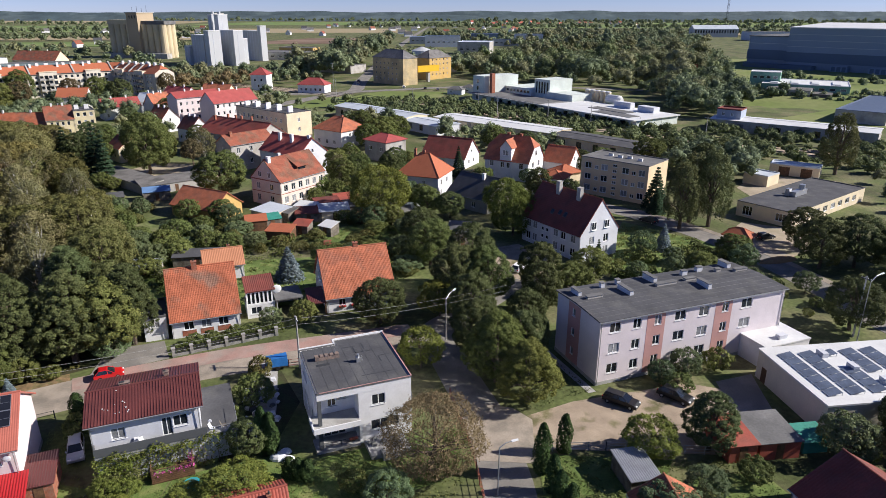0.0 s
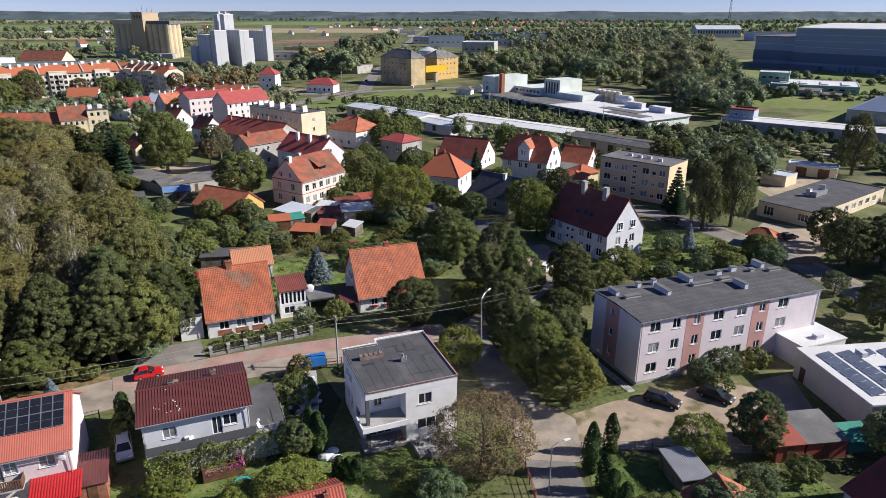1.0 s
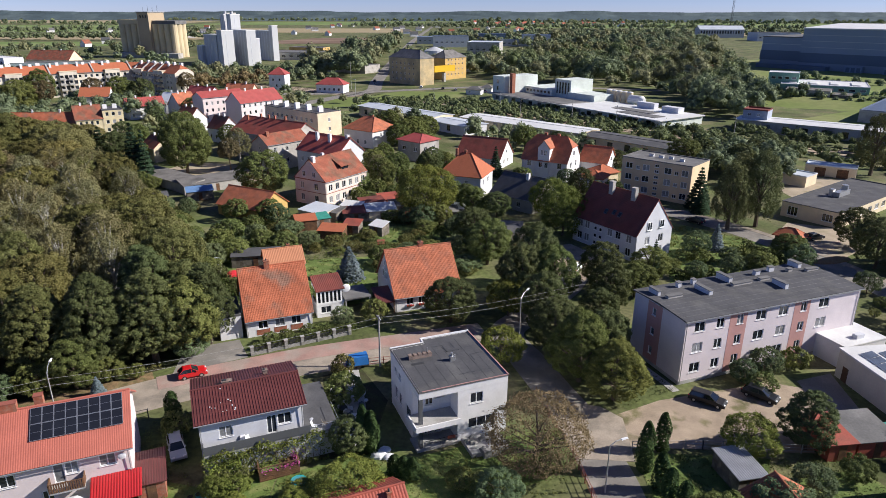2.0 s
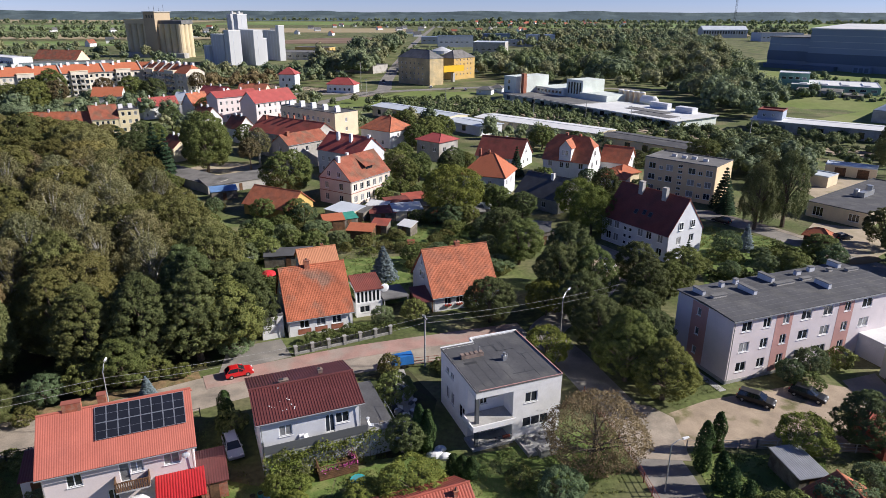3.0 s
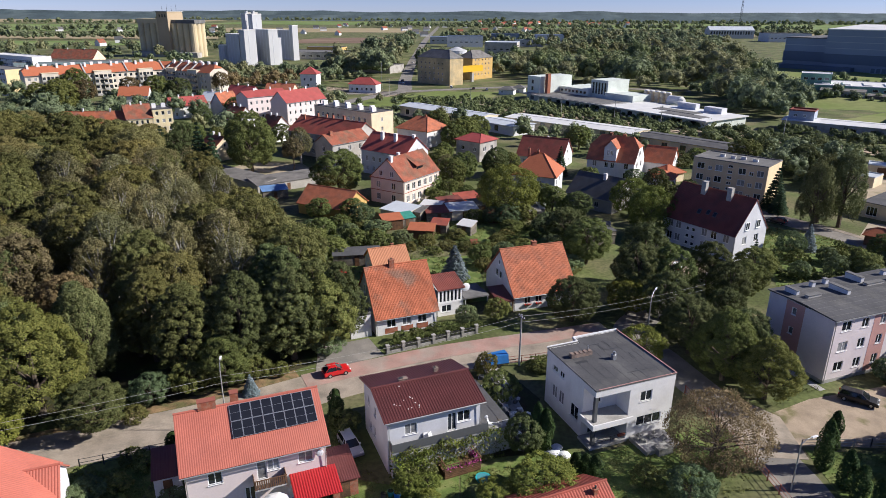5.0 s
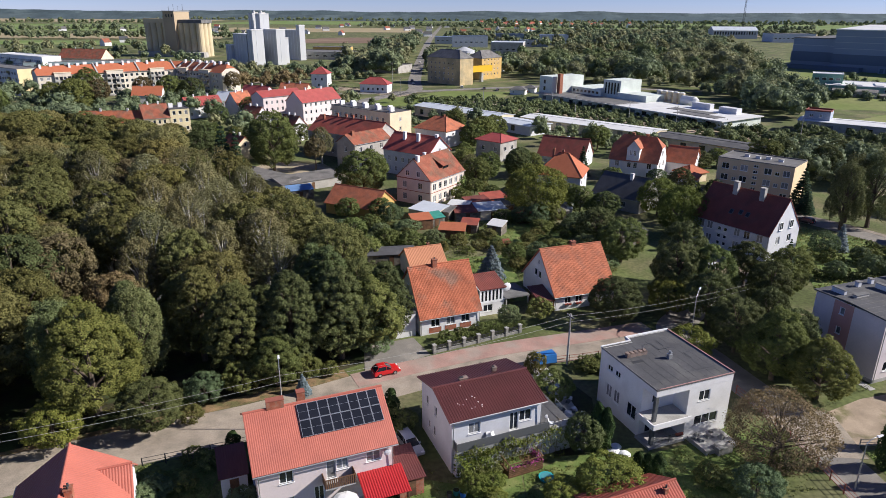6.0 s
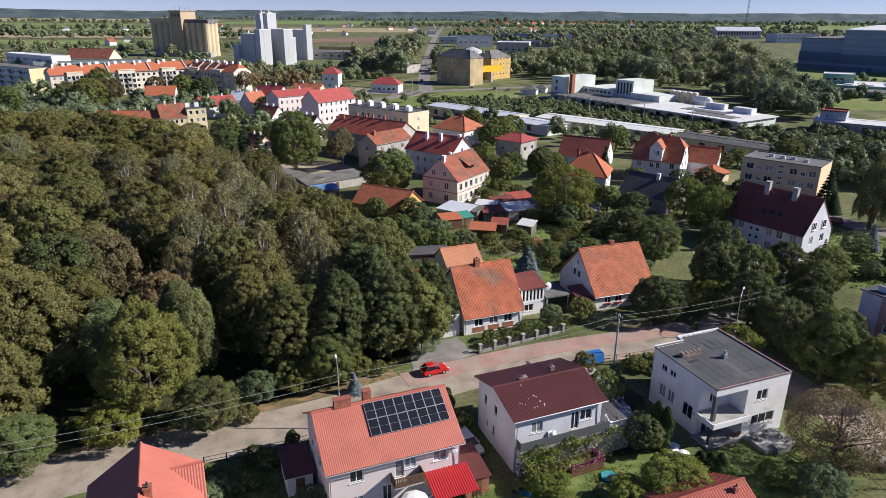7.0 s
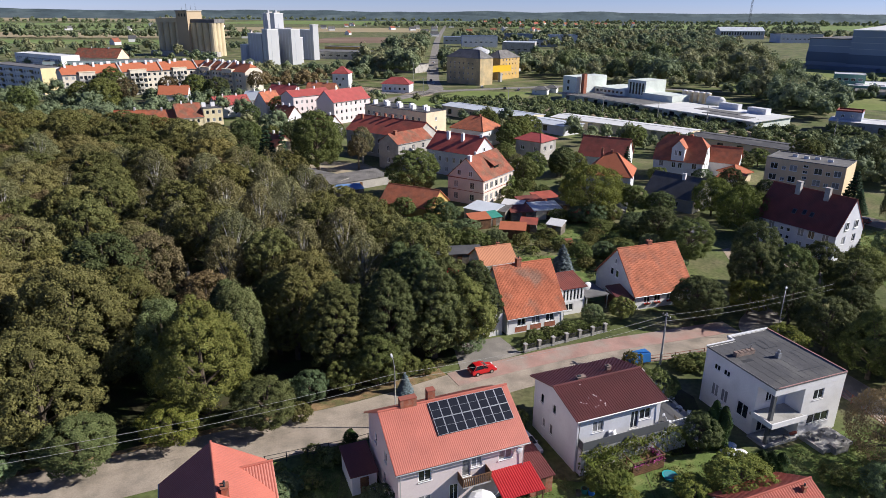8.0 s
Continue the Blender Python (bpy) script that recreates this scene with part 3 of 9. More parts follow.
def shed(name, label, x, y, yaw, L, W, h0, h1, wall, roof, ribs=None, category="shed", over=0.2, door=True):
    """A small outbuilding under a single slope, low in front."""
    root = thing(name, label, category, x, y, 0, yaw)
    s = Shape()
    s.hexa([(0, 0, 0), (L, 0, 0), (L, W, 0), (0, W, 0)], [(0, 0, h0), (L, 0, h0), (L, W, h1), (0, W, h1)])
    part("wall", s, wall, root)
    r = Shape()
    k = (h1 - h0) / W
    slope(r, -over, L + over, -over, h0 - over * k + 0.12, W + over, h1 + over * k + 0.12, ribs, thick=0.08)
    part("roof", r, roof, root)
    if door:
        part("door", Shape().box(L * 0.5 - 0.45, -0.05, 0.05, L * 0.5 + 0.45, -0.004, min(2.0, h0 - 0.15)), WOOD, root)
    return root

# ---- trees and hedges ----


def leaf_mesh(name, P, N, S, rng, material, aspect=0.55):
    """One kite-shaped clump of leaves for each place P, with normal N and half length S."""
    n = len(P)
    N = N / np.linalg.norm(N, axis=1, keepdims=True)
    A = np.cross(N, rng.normal(size=(n, 3)))
    A /= np.linalg.norm(A, axis=1, keepdims=True) + 1e-9
    B = np.cross(N, A)
    S = S[:, None]
    V = np.stack([P + A * S, P + B * S * aspect + N * S * 0.12, P - A * S * 0.8, P - B * S * aspect + N * S * 0.12], 1).reshape(-1, 3)
    me = bpy.data.meshes.new(name)
    me.vertices.add(4 * n)
    me.vertices.foreach_set("co", V.ravel().astype(np.float32))
    me.loops.add(4 * n)
    me.loops.foreach_set("vertex_index", np.arange(4 * n, dtype=np.int32))
    me.polygons.add(n)
    me.polygons.foreach_set("loop_start", np.arange(0, 4 * n, 4, dtype=np.int32))
    me.materials.append(material)
    me.update(calc_edges=True)
    return me


def unit(rng, n):
    d = rng.normal(size=(n, 3))
    return d / np.linalg.norm(d, axis=1, keepdims=True)


def crown_points(rng, R, z0, z1, n, lumps=34, lump=0.36, taper=0.0, droop=0.0):
    """Places on a crown: tufts set evenly over an uneven dome, leaves on the outer and upper side of each."""
    cz, hz = (z0 + z1) / 2, (z1 - z0) / 2
    m = int(lumps * 3.2)
    i = np.arange(m) + 0.5
    up = 1 - 1.74 * i / m
    turn = 2.39996 * i + rng.normal(size=m) * 0.25
    flat = np.sqrt(1 - up ** 2)
    d = np.stack([flat * np.cos(turn), flat * np.sin(turn), up], 1) + rng.normal(size=(m, 3)) * 0.1
    d /= np.linalg.norm(d, axis=1, keepdims=True)
    a, b = rng.uniform(0, 6.28, 2)
    bulge = 1 + 0.08 * np.sin(3 * turn + a + 2 * up) + 0.06 * np.sin(5 * turn + b - 4 * up) + 0.06 * rng.normal(size=m)
    wide = (1 - taper * 0.42 * np.clip(d[:, 2], -0.3, 1)) * bulge
    C = np.stack([d[:, 0] * R * 0.86 * wide, d[:, 1] * R * 0.86 * wide, cz + d[:, 2] * hz * 0.9 * (0.5 + 0.5 * bulge)], 1)
    r = lump * 0.54 * R * rng.uniform(0.65, 1.4, m)
    k = rng.choice(m, n * 2, p=r ** 2 / (r ** 2).sum())
    q = unit(rng, n * 2) + d[k] * 0.75 + np.array([0, 0, 0.3])
    q /= np.linalg.norm(q, axis=1, keepdims=True)
    far = rng.uniform(0.72, 1.06, n * 2) + 0.5 * (rng.uniform(0, 1, n * 2) < 0.12) * rng.uniform(0, 1, n * 2)
    P = C[k] + q * (r[k] * far)[:, None] * np.array([1.0, 1.0, 0.85])
    P[:, 2] -= droop * rng.uniform(0, 1, n * 2) ** 2 * r[k]
    deep = np.zeros(n * 2, bool)
    for j in range(m):
        deep |= (np.linalg.norm(P - C[j], axis=1) < r[j] * 0.66) & (k != j)
    keep = np.where(~deep & (P[:, 2] > z0 * 0.6))[0][:n]
    return P[keep], q[keep], C, r


def limbs(C, trunk_h, r0, rng, H, count=9, bark=BARK, wiggle=0.25):
    """A tapered trunk with limbs that reach into the crown."""
    s = Shape()
    p = Vector((0, 0, -0.15))
    steps = 5
    for k in range(steps):
        q = Vector((rng.normal() * wiggle * 0.5, rng.normal() * wiggle * 0.5, H * 0.82 * (k + 1) / steps))
        s.tube(p, q, r0 * (1 - 0.17 * k), r0 * (1 - 0.17 * (k + 1)), 7)
        p = q
    for j in rng.choice(len(C), min(count, len(C)), replace=False):
        c = Vector(C[j])
        a = Vector((0, 0, max(trunk_h * 0.8, c.z * 0.55)))
        m = (a + c) / 2 + Vector((0, 0, 0.12 * H * rng.uniform(0, 0.6)))
        s.tube(a, m, r0 * 0.42, r0 * 0.28, 5)
        s.tube(m, c, r0 * 0.28, r0 * 0.1, 5)
    return s


def broadleaf(name, label, material, R, H, z0, n, leaf, seed, lumps=34, lump=0.36, bark=BARK, taper=0.0, droop=0.0, r0=None, count=9, category="tree", spread=0.75):
    """A tree with a trunk, limbs and a crown of leaf clumps, built at the origin."""
    rng = np.random.default_rng(seed)
    P, q, C, r = crown_points(rng, R, z0, H, n, lumps, lump, taper, droop)
    N = q + rng.normal(size=q.shape) * spread * 0.62 + np.array([0, 0, 0.2])
    S = leaf * rng.uniform(0.6, 1.35, len(P))
    root = thing(name, label, category, 0, 0)
    part("trunk", limbs(C, z0, r0 or 0.03 * H, rng, H, count), bark, root)
    part("crown", leaf_mesh("crown", P, N, S, rng, material), None, root)
    return root


def conifer(name, label, material, R, H, n, leaf, seed, z0=0.6, tiers=13):
    """A spruce: tiers of drooping boughs on a straight stem."""
    rng = np.random.default_rng(seed)
    P, N, A = [], [], []
    t = rng.uniform(0, 1, n) ** 0.6
    tier = np.floor(t * tiers)
    f = (tier + 0.5) / tiers
    reach = R * (1.02 - (1 - f)) * rng.uniform(0.25, 1.0, n) ** 0.5
    bough = np.floor(rng.uniform(0, 9, n)) + tier * 0.37
    ang = bough * 6.2832 / 9 + rng.normal(size=n) * 0.16
    z = z0 + (H - z0) * (1 - f) - reach * 0.28 + rng.normal(size=n) * 0.12
    P = np.stack([np.cos(ang) * reach, np.sin(ang) * reach, z], 1)
    N = np.stack([np.cos(ang) * 0.5, np.sin(ang) * 0.5, np.ones(n)], 1) + rng.normal(size=(n, 3)) * 0.45
    root = thing(name, label, "conifer", 0, 0)
    part("trunk", Shape().tube((0, 0, -0.1), (0, 0, H * 0.97), 0.02 * H, 0.02, 7), BARK, root)
    part("crown", leaf_mesh("crown", P, N, leaf * rng.uniform(0.6, 1.3, n), rng, material, 0.45), None, root)
    return root


def column_tree(name, label, material, R, H, n, leaf, seed):
    """A clipped-looking columnar thuja, pointed above."""
    rng = np.random.default_rng(seed)
    t = rng.uniform(0, 1, n)
    a = rng.uniform(0, 6.2832, n)
    bulge = 0.8 + 0.2 * np.sin(a * 3 + t * 9) + 0.08 * rng.normal(size=n)
    rad = R * np.minimum(1.0, np.minimum(np.sqrt((1 - t) * 2.4) + 0.04, t * 4 + 0.6)) * bulge
    P = np.stack([np.cos(a) * rad, np.sin(a) * rad, 0.1 + t * H], 1)
    N = np.stack([np.cos(a), np.sin(a), 0.4 + 0 * a], 1) + rng.normal(size=(n, 3)) * 0.4
    root = thing(name, label, "conifer", 0, 0)
    part("trunk", Shape().tube((0, 0, -0.1), (0, 0, H * 0.9), 0.1, 0.03, 6), BARK, root)
    part("crown", leaf_mesh("crown", P, N, leaf * rng.uniform(0.6, 1.3, n), rng, material, 0.5), None, root)
    return root


def leafy_box(name, label, material, line, width, height, leaf, per, seed, category="hedge"):
    """A hedge along a line of the plan: leaves over its top and sides, stems inside."""
    rng = np.random.default_rng(seed)
    P, N = [], []
    stems = Shape()
    for (x0, y0), (x1, y1) in zip(line, line[1:]):
        d = np.array([x1 - x0, y1 - y0])
        ln = np.linalg.norm(d)
        d, m = d / ln, int(per * ln)
        side = np.array([-d[1], d[0]])
        u, v = rng.uniform(0, ln, m), rng.uniform(-1, 1, m)
        w = rng.uniform(0, 1, m)
        top = rng.uniform(0, 1, m) < 0.45
        off = np.where(top, v, np.sign(v)) * width / 2 * (1 + 0.12 * rng.normal(size=m))
        z = np.where(top, 1.0, w) * height * (1 + 0.1 * np.sin(u * 1.7 + seed) + 0.07 * rng.normal(size=m))
        P.append(np.stack([x0 + d[0] * u + side[0] * off, y0 + d[1] * u + side[1] * off, z], 1))
        s3 = np.stack([side[0] * np.sign(v), side[1] * np.sign(v), 0 * v], 1)
        N.append(np.where(top[:, None], np.array([[0, 0, 1.0]]), s3) + rng.normal(size=(m, 3)) * 0.5)
        for k in range(max(1, int(ln / 0.8))):
            px, py = x0 + d[0] * (k + 0.5) * 0.8, y0 + d[1] * (k + 0.5) * 0.8
            stems.tube((px, py, -0.05), (px, py, height * 0.8), 0.04, 0.02, 4)
    P, N = np.concatenate(P), np.concatenate(N)
    root = thing(name, label, category, 0, 0)
    part("stems", stems, BARK, root)
    part("leaves", leaf_mesh("leaves", P, N, leaf * rng.uniform(0.6, 1.3, len(P)), rng, material), None, root)
    return root


def far_trees(name, label, material, spots, per, leaf, seed):
    """Distant trees that nobody could count, in one mesh. spots: x, y, height, radius."""
    rng = np.random.default_rng(seed)
    T = np.array(spots, float)
    n = len(T)
    lum, per, leaf = 13, int(per * (2.7 if leaf < 0.95 else 1.7)), leaf * (0.44 if leaf < 0.95 else 0.6)
    d = unit(rng, n * lum).reshape(n, lum, 3)
    d[:, :, 2] = np.abs(d[:, :, 2]) * 0.9
    C = d * np.stack([T[:, 3] * 0.64, T[:, 3] * 0.64, T[:, 2] * 0.44], 1)[:, None, :]
    C[:, :, 2] += T[:, 2][:, None] * 0.36
    k = rng.integers(0, lum, (n, per))
    q = unit(rng, n * per).reshape(n, per, 3)
    q[:, :, 2] = q[:, :, 2] * 0.8 + 0.25
    P = np.take_along_axis(C, k[:, :, None].repeat(3, 2), 1) + q * (T[:, 3] * 0.43)[:, None, None] * rng.uniform(0.7, 1.25, (n, per, 1))
    P[:, :, 0] += T[:, 0][:, None]
    P[:, :, 1] += T[:, 1][:, None]
    P[:, :, 2] = np.maximum(P[:, :, 2], 0.3)
    P, q = P.reshape(-1, 3), q.reshape(-1, 3)
    N = q + rng.normal(size=q.shape) * 0.6 + np.array([0, 0, 0.35])
    S = leaf * rng.uniform(0.6, 1.35, len(P)) * np.repeat(T[:, 3] / T[:, 3].mean(), per)
    # soft inner clumps under the leaves
    g = (1 + 5 ** 0.5) / 2
    ico = np.array([(-1, g, 0), (1, g, 0), (-1, -g, 0), (1, -g, 0), (0, -1, g), (0, 1, g), (0, -1, -g), (0, 1, -g), (g, 0, -1), (g, 0, 1), (-g, 0, -1), (-g, 0, 1)]) / 1.902
    tri = np.array([(0, 11, 5), (0, 5, 1), (0, 1, 7), (0, 7, 10), (0, 10, 11), (1, 5, 9), (5, 11, 4), (11, 10, 2), (10, 7, 6), (7, 1, 8), (3, 9, 4), (3, 4, 2), (3, 2, 6), (3, 6, 8), (3, 8, 9), (4, 9, 5), (2, 4, 11), (6, 2, 10), (8, 6, 7), (9, 8, 1)])
    C[:, :, 0] += T[:, 0][:, None]
    C[:, :, 1] += T[:, 1][:, None]
    K = C.reshape(-1, 1, 3) + ico[None] * (np.repeat(T[:, 3], lum) * 0.33)[:, None, None] * rng.uniform(0.75, 1.2, (n * lum, 12, 1))
    inner = bpy.data.meshes.new(name)
    F = (tri[None] + 12 * np.arange(n * lum)[:, None, None]).reshape(-1, 3)
    bm = bmesh.new()
    inner.vertices.add(12 * n * lum)
    inner.vertices.foreach_set("co", K.reshape(-1).astype(np.float32))
    inner.loops.add(len(F) * 3)
    inner.loops.foreach_set("vertex_index", F.ravel().astype(np.int32))
    inner.polygons.add(len(F))
    inner.polygons.foreach_set("loop_start", np.arange(0, 3 * len(F), 3, dtype=np.int32))
    inner.polygons.foreach_set("use_smooth", np.ones(len(F), bool))
    inner.update(calc_edges=True)
    bm.from_mesh(inner)
    bm.from_mesh(leaf_mesh(name, P, N, S, rng, material, 0.75))
    me = bpy.data.meshes.new(name)
    bm.to_mesh(me)
    bm.free()
    me.materials.append(material)
    return tagged(new(name, me), label, "trees", kind="stuff")


def inside(x, y, poly):
    hit = False
    for (x0, y0), (x1, y1) in zip(poly, poly[1:] + poly[:1]):
        if (y0 > y) != (y1 > y) and x < (x1 - x0) * (y - y0) / (y1 - y0) + x0:
            hit = not hit
    return hit


def scatter(poly, gap, seed, tries=4000, taken=None):
    """Uneven places inside a plan, no two nearer than gap."""
    rng = random.Random(seed)
    xs, ys = [p[0] for p in poly], [p[1] for p in poly]
    out = list(taken or [])
    n0 = len(out)
    for _ in range(tries):
        x, y = rng.uniform(min(xs), max(xs)), rng.uniform(min(ys), max(ys))
        if inside(x, y, poly) and all((x - a) ** 2 + (y - b) ** 2 > gap * gap for a, b in out):
            out.append((x, y))
    return out[n0:]


def bare_birch(seed):
    """A half-bare birch: limbs that fork into bent twigs, a thin veil of leaves."""
    rng = random.Random(seed)
    s, tips = Shape(), []

    def grow(p, d, length, r, depth):
        for _ in range(3):
            q = p + d * length / 3
            s.tube(p, q, r, r * 0.8, 5 if depth < 2 else 4)
            p, r = q, r * 0.8
            d = (d + Vector((rng.uniform(-0.25, 0.25), rng.uniform(-0.25, 0.25), rng.uniform(-0.06, 0.16)))).normalized()
            if depth < 3:
                for _ in range(2 if depth else 3):
                    side = Vector((rng.uniform(-1, 1), rng.uniform(-1, 1), rng.uniform(0.0, 0.7))).normalized()
                    grow(p, (d * 0.55 + side * 0.75).normalized(), length * rng.uniform(0.38, 0.55), r * 0.5, depth + 1 if depth else 2)
        tips.append(p)

    grow(Vector((0, 0, -0.1)), Vector((0.03, 0.02, 1)), 14.5, 0.16, 0)
    g = np.random.default_rng(seed)
    T = np.array([tuple(t) for t in tips])
    k = g.integers(0, len(T), 8000)
    P = T[k] + g.normal(size=(8000, 3)) * 0.45
    root = thing("dying_birch", "half-bare birch with pale grey twigs and few leaves", "tree", 0, 0)
    part("trunk", s, BIRCH, root)
    part("crown", leaf_mesh("crown", P, g.normal(size=P.shape) + np.array([0, 0, 0.6]), 0.15 * g.uniform(0.6, 1.3, 8000), g, LEAF_BIRCH), None, root)
    return root


KINDS = {
    "linden": lambda: broadleaf("linden_tree", "broad green linden tree with a full rounded crown", LEAF_MID, 4.2, 10.5, 1.4, 27000, 0.13, 1, lumps=72, lump=0.265),
    "linden_dark": lambda: broadleaf("linden_tree", "dark green linden tree with a dense rounded crown", LEAF_DARK, 4.2, 10.5, 1.2, 27000, 0.13, 2, lumps=72, lump=0.265),
    "lime": lambda: broadleaf("young_tree", "small yellow-green tree with a loose crown", LEAF_YELLOW, 3.0, 5.5, 0.9, 11000, 0.115, 3, lumps=44, lump=0.3),
    "olive": lambda: broadleaf("hornbeam_tree", "tall olive-green hornbeam with a tapering crown", LEAF_OLIVE, 3.9, 15, 1.0, 36000, 0.13, 4, lumps=130, lump=0.225, taper=0.9),
    "olive_dark": lambda: broadleaf("hornbeam_tree", "tall dark green hornbeam with a dense crown", LEAF_DARK, 3.9, 15, 1.0, 36000, 0.13, 5, lumps=130, lump=0.225, taper=0.8),
    "olive_warm": lambda: broadleaf("hornbeam_tree", "broad hornbeam turning olive-brown in early autumn", LEAF_WARM, 6.2, 15, 1.2, 46000, 0.135, 31, lumps=160, lump=0.195, taper=0.6),
    "olive_fresh": lambda: broadleaf("hornbeam_tree", "tall yellow-green hornbeam with a dense crown", LEAF_FRESH, 4.9, 15, 1.0, 40000, 0.13, 32, lumps=150, lump=0.21, taper=1.15),
    "oak": lambda: broadleaf("oak_tree", "broad woodland oak with olive leaves", LEAF_CANOPY, 5.6, 14.5, 6.0, 20000, 0.17, 6, lumps=70, lump=0.27),
    "oak_brown": lambda: broadleaf("oak_tree", "broad woodland oak with leaves turning brown", LEAF_WARM, 5.8, 14.2, 5.6, 20000, 0.17, 33, lumps=64, lump=0.29),
    "oak_dark": lambda: broadleaf("oak_tree", "broad woodland oak with deep green leaves", LEAF_OLIVE, 5.4, 14.8, 6.0, 20000, 0.17, 34, lumps=76, lump=0.25),
    "maple": lambda: broadleaf("maple_tree", "woodland maple with dark green leaves", LEAF_DARK, 4.8, 15, 6.0, 15000, 0.18, 7, lumps=60, lump=0.27),
    "ash": lambda: broadleaf("ash_tree", "woodland ash with mid-green leaves", LEAF_OLIVE, 4.6, 15.5, 6.0, 15000, 0.18, 8, lumps=60, lump=0.27),
    "beech_brown": lambda: broadleaf("beech_tree", "woodland beech with browning leaves", LEAF_BROWN, 4.6, 13.5, 5.0, 14000, 0.17, 9, lumps=60, lump=0.27),
    "birch": lambda: broadleaf("birch_tree", "pale birch with drooping sprays and white limbs", LEAF_BIRCH, 4.0, 15.8, 4.0, 12000, 0.15, 10, lumps=90, lump=0.25, bark=BIRCH, droop=1.5, count=16, taper=0.5, spread=0.9),
    "weeping": lambda: broadleaf("birch_tree", "tall weeping birch with long drooping green sprays", LEAF_WEEP, 3.7, 15.5, 1.2, 22000, 0.13, 23, lumps=90, lump=0.24, bark=BARK, droop=2.6, count=12, taper=0.5, spread=0.9),
    "snag": lambda: bare_birch(11),
    "russet": lambda: broadleaf("cherry_tree", "thin cherry tree with russet leaves and bare twigs", LEAF_RUSSET, 5.1, 7.8, 0.8, 18000, 0.105, 12, lumps=100, lump=0.3, count=20, spread=1.0),
    "orchard": lambda: broadleaf("fruit_tree", "low garden fruit tree with green leaves", LEAF_MID, 2.7, 5.0, 0.9, 7500, 0.135, 13, lumps=34, lump=0.33),
    "orchard_dark": lambda: broadleaf("fruit_tree", "low garden fruit tree with grey-green leaves", LEAF_GARDEN, 2.9, 5.2, 0.8, 7500, 0.135, 14, lumps=34, lump=0.33),
    "shrub": lambda: broadleaf("garden_shrub", "rounded green shrub in a garden", LEAF_MID, 1.3, 1.9, 0.1, 1500, 0.125, 15, lumps=16, lump=0.42, category="shrub", r0=0.05),
    "shrub_olive": lambda: broadleaf("wild_shrub", "straggling olive-green wild shrub", LEAF_OLIVE, 1.8, 2.6, 0.1, 1800, 0.16, 16, lumps=20, lump=0.4, category="shrub", r0=0.05),
    "chestnut": lambda: broadleaf("chestnut_tree", "large green chestnut tree with a tall rounded crown", LEAF_MID, 6.6, 17, 1.2, 40000, 0.18, 17, lumps=100, lump=0.26),
    "walnut": lambda: broadleaf("walnut_tree", "large spreading walnut tree with olive-green leaves", LEAF_YELLOW, 6.0, 10.5, 1.4, 26000, 0.15, 18, lumps=56, lump=0.33),
    "spruce": lambda: conifer("spruce_tree", "tall dark spruce with drooping boughs", LEAF_SPRUCE, 2.9, 14, 3600, 0.36, 19),
    "blue_spruce": lambda: conifer("blue_spruce", "silvery blue spruce in a garden", LEAF_BLUE, 2.1, 6.4, 2600, 0.24, 20, 0.3, 11),
    "thuja": lambda: column_tree("thuja_tree", "narrow columnar green thuja", LEAF_THUJA, 0.78, 5.2, 2600, 0.14, 21),
}
first_of, grown = {}, random.Random(5)


def plant(kind, x, y, tall=1.0, wide=None, turn=None, group=""):
    """One more tree of a kind, scaled in height and width."""
    wide = tall if wide is None else wide
    m = pose(x, y, 0, 0, 0, grown.uniform(0, 360) if turn is None else turn) @ Matrix.Diagonal((wide, wide, tall, 1))
    if kind not in first_of:
        first_of[kind] = KINDS[kind]()
        first_of[kind].matrix_basis = m
        ob = first_of[kind]
    else:
        ob = first_of[kind].copy()
        scene.collection.objects.link(ob)
        for child in first_of[kind].children:
            c = child.copy()
            scene.collection.objects.link(c)
            c.parent = ob
        ob.matrix_basis = m
    return tagged(ob, group=group)

# ---- ground, streets and yards ----
S = 9000
tagged(part("ground", Shape().face((-S, -S, 0), (S, -S, 0), (S, S, 0), (-S, S, 0)), GRASS, None, "rough grass and garden soil of the small town", "structure"), category="ground")
STREET = smooth_line([(-210, 8), (-170, 22), (-130, 37), (-105, 47.5), (-89.5, 53.6), (-73.5, 60.8), (-61, 66.2), (-49.5, 73.0), (-40.8, 77.6), (-31, 81.8), (-18, 85.9), (-6, 90.2)])
band("road", STREET, 7.6, 0.03, ROAD, "worn pale concrete village street with patches", "road")
WALKWAY = smooth_line([(-50.6, 75.1), (-41.6, 79.6), (-31.4, 84.0), (-18.5, 88.2), (-8, 91.6)])
band("pavement", WALKWAY, 3.6, 0.06, PAVER, "red block paving along the street", "pavement")
band("road", smooth_line([(6.5, 25), (5.6, 44), (5.6, 55), (4.8, 61.5), (3.8, 68), (1.6, 75), (-0.5, 82), (-3, 90.5), (2, 98), (9, 108), (13.5, 118), (17, 121)]), 5.4, 0.034, TARMAC, "grey side street patched with concrete", "road")
band("road", smooth_line([(20, 178), (42, 156.5), (52.5, 143), (58, 133), (62.5, 122), (66, 108), (69, 94), (75, 74), (82, 50)]), 6.2, 0.034, TARMAC, "grey street between hedges", "road")
band("pavement", smooth_line([(45.8, 157.5), (56, 144), (61.6, 133), (66, 122), (69.8, 108)]), 1.6, 0.07, ROAD, "pale pavement beside the street", "pavement")
sheet("yard", [(7.0, 62.5), (31, 61.5), (33.8, 66), (36.8, 74.5), (31, 76.6), (15, 72.0), (8.2, 68.5)], 0.028, GRAVEL, "sandy gravel parking yard with tufts of grass", "yard")
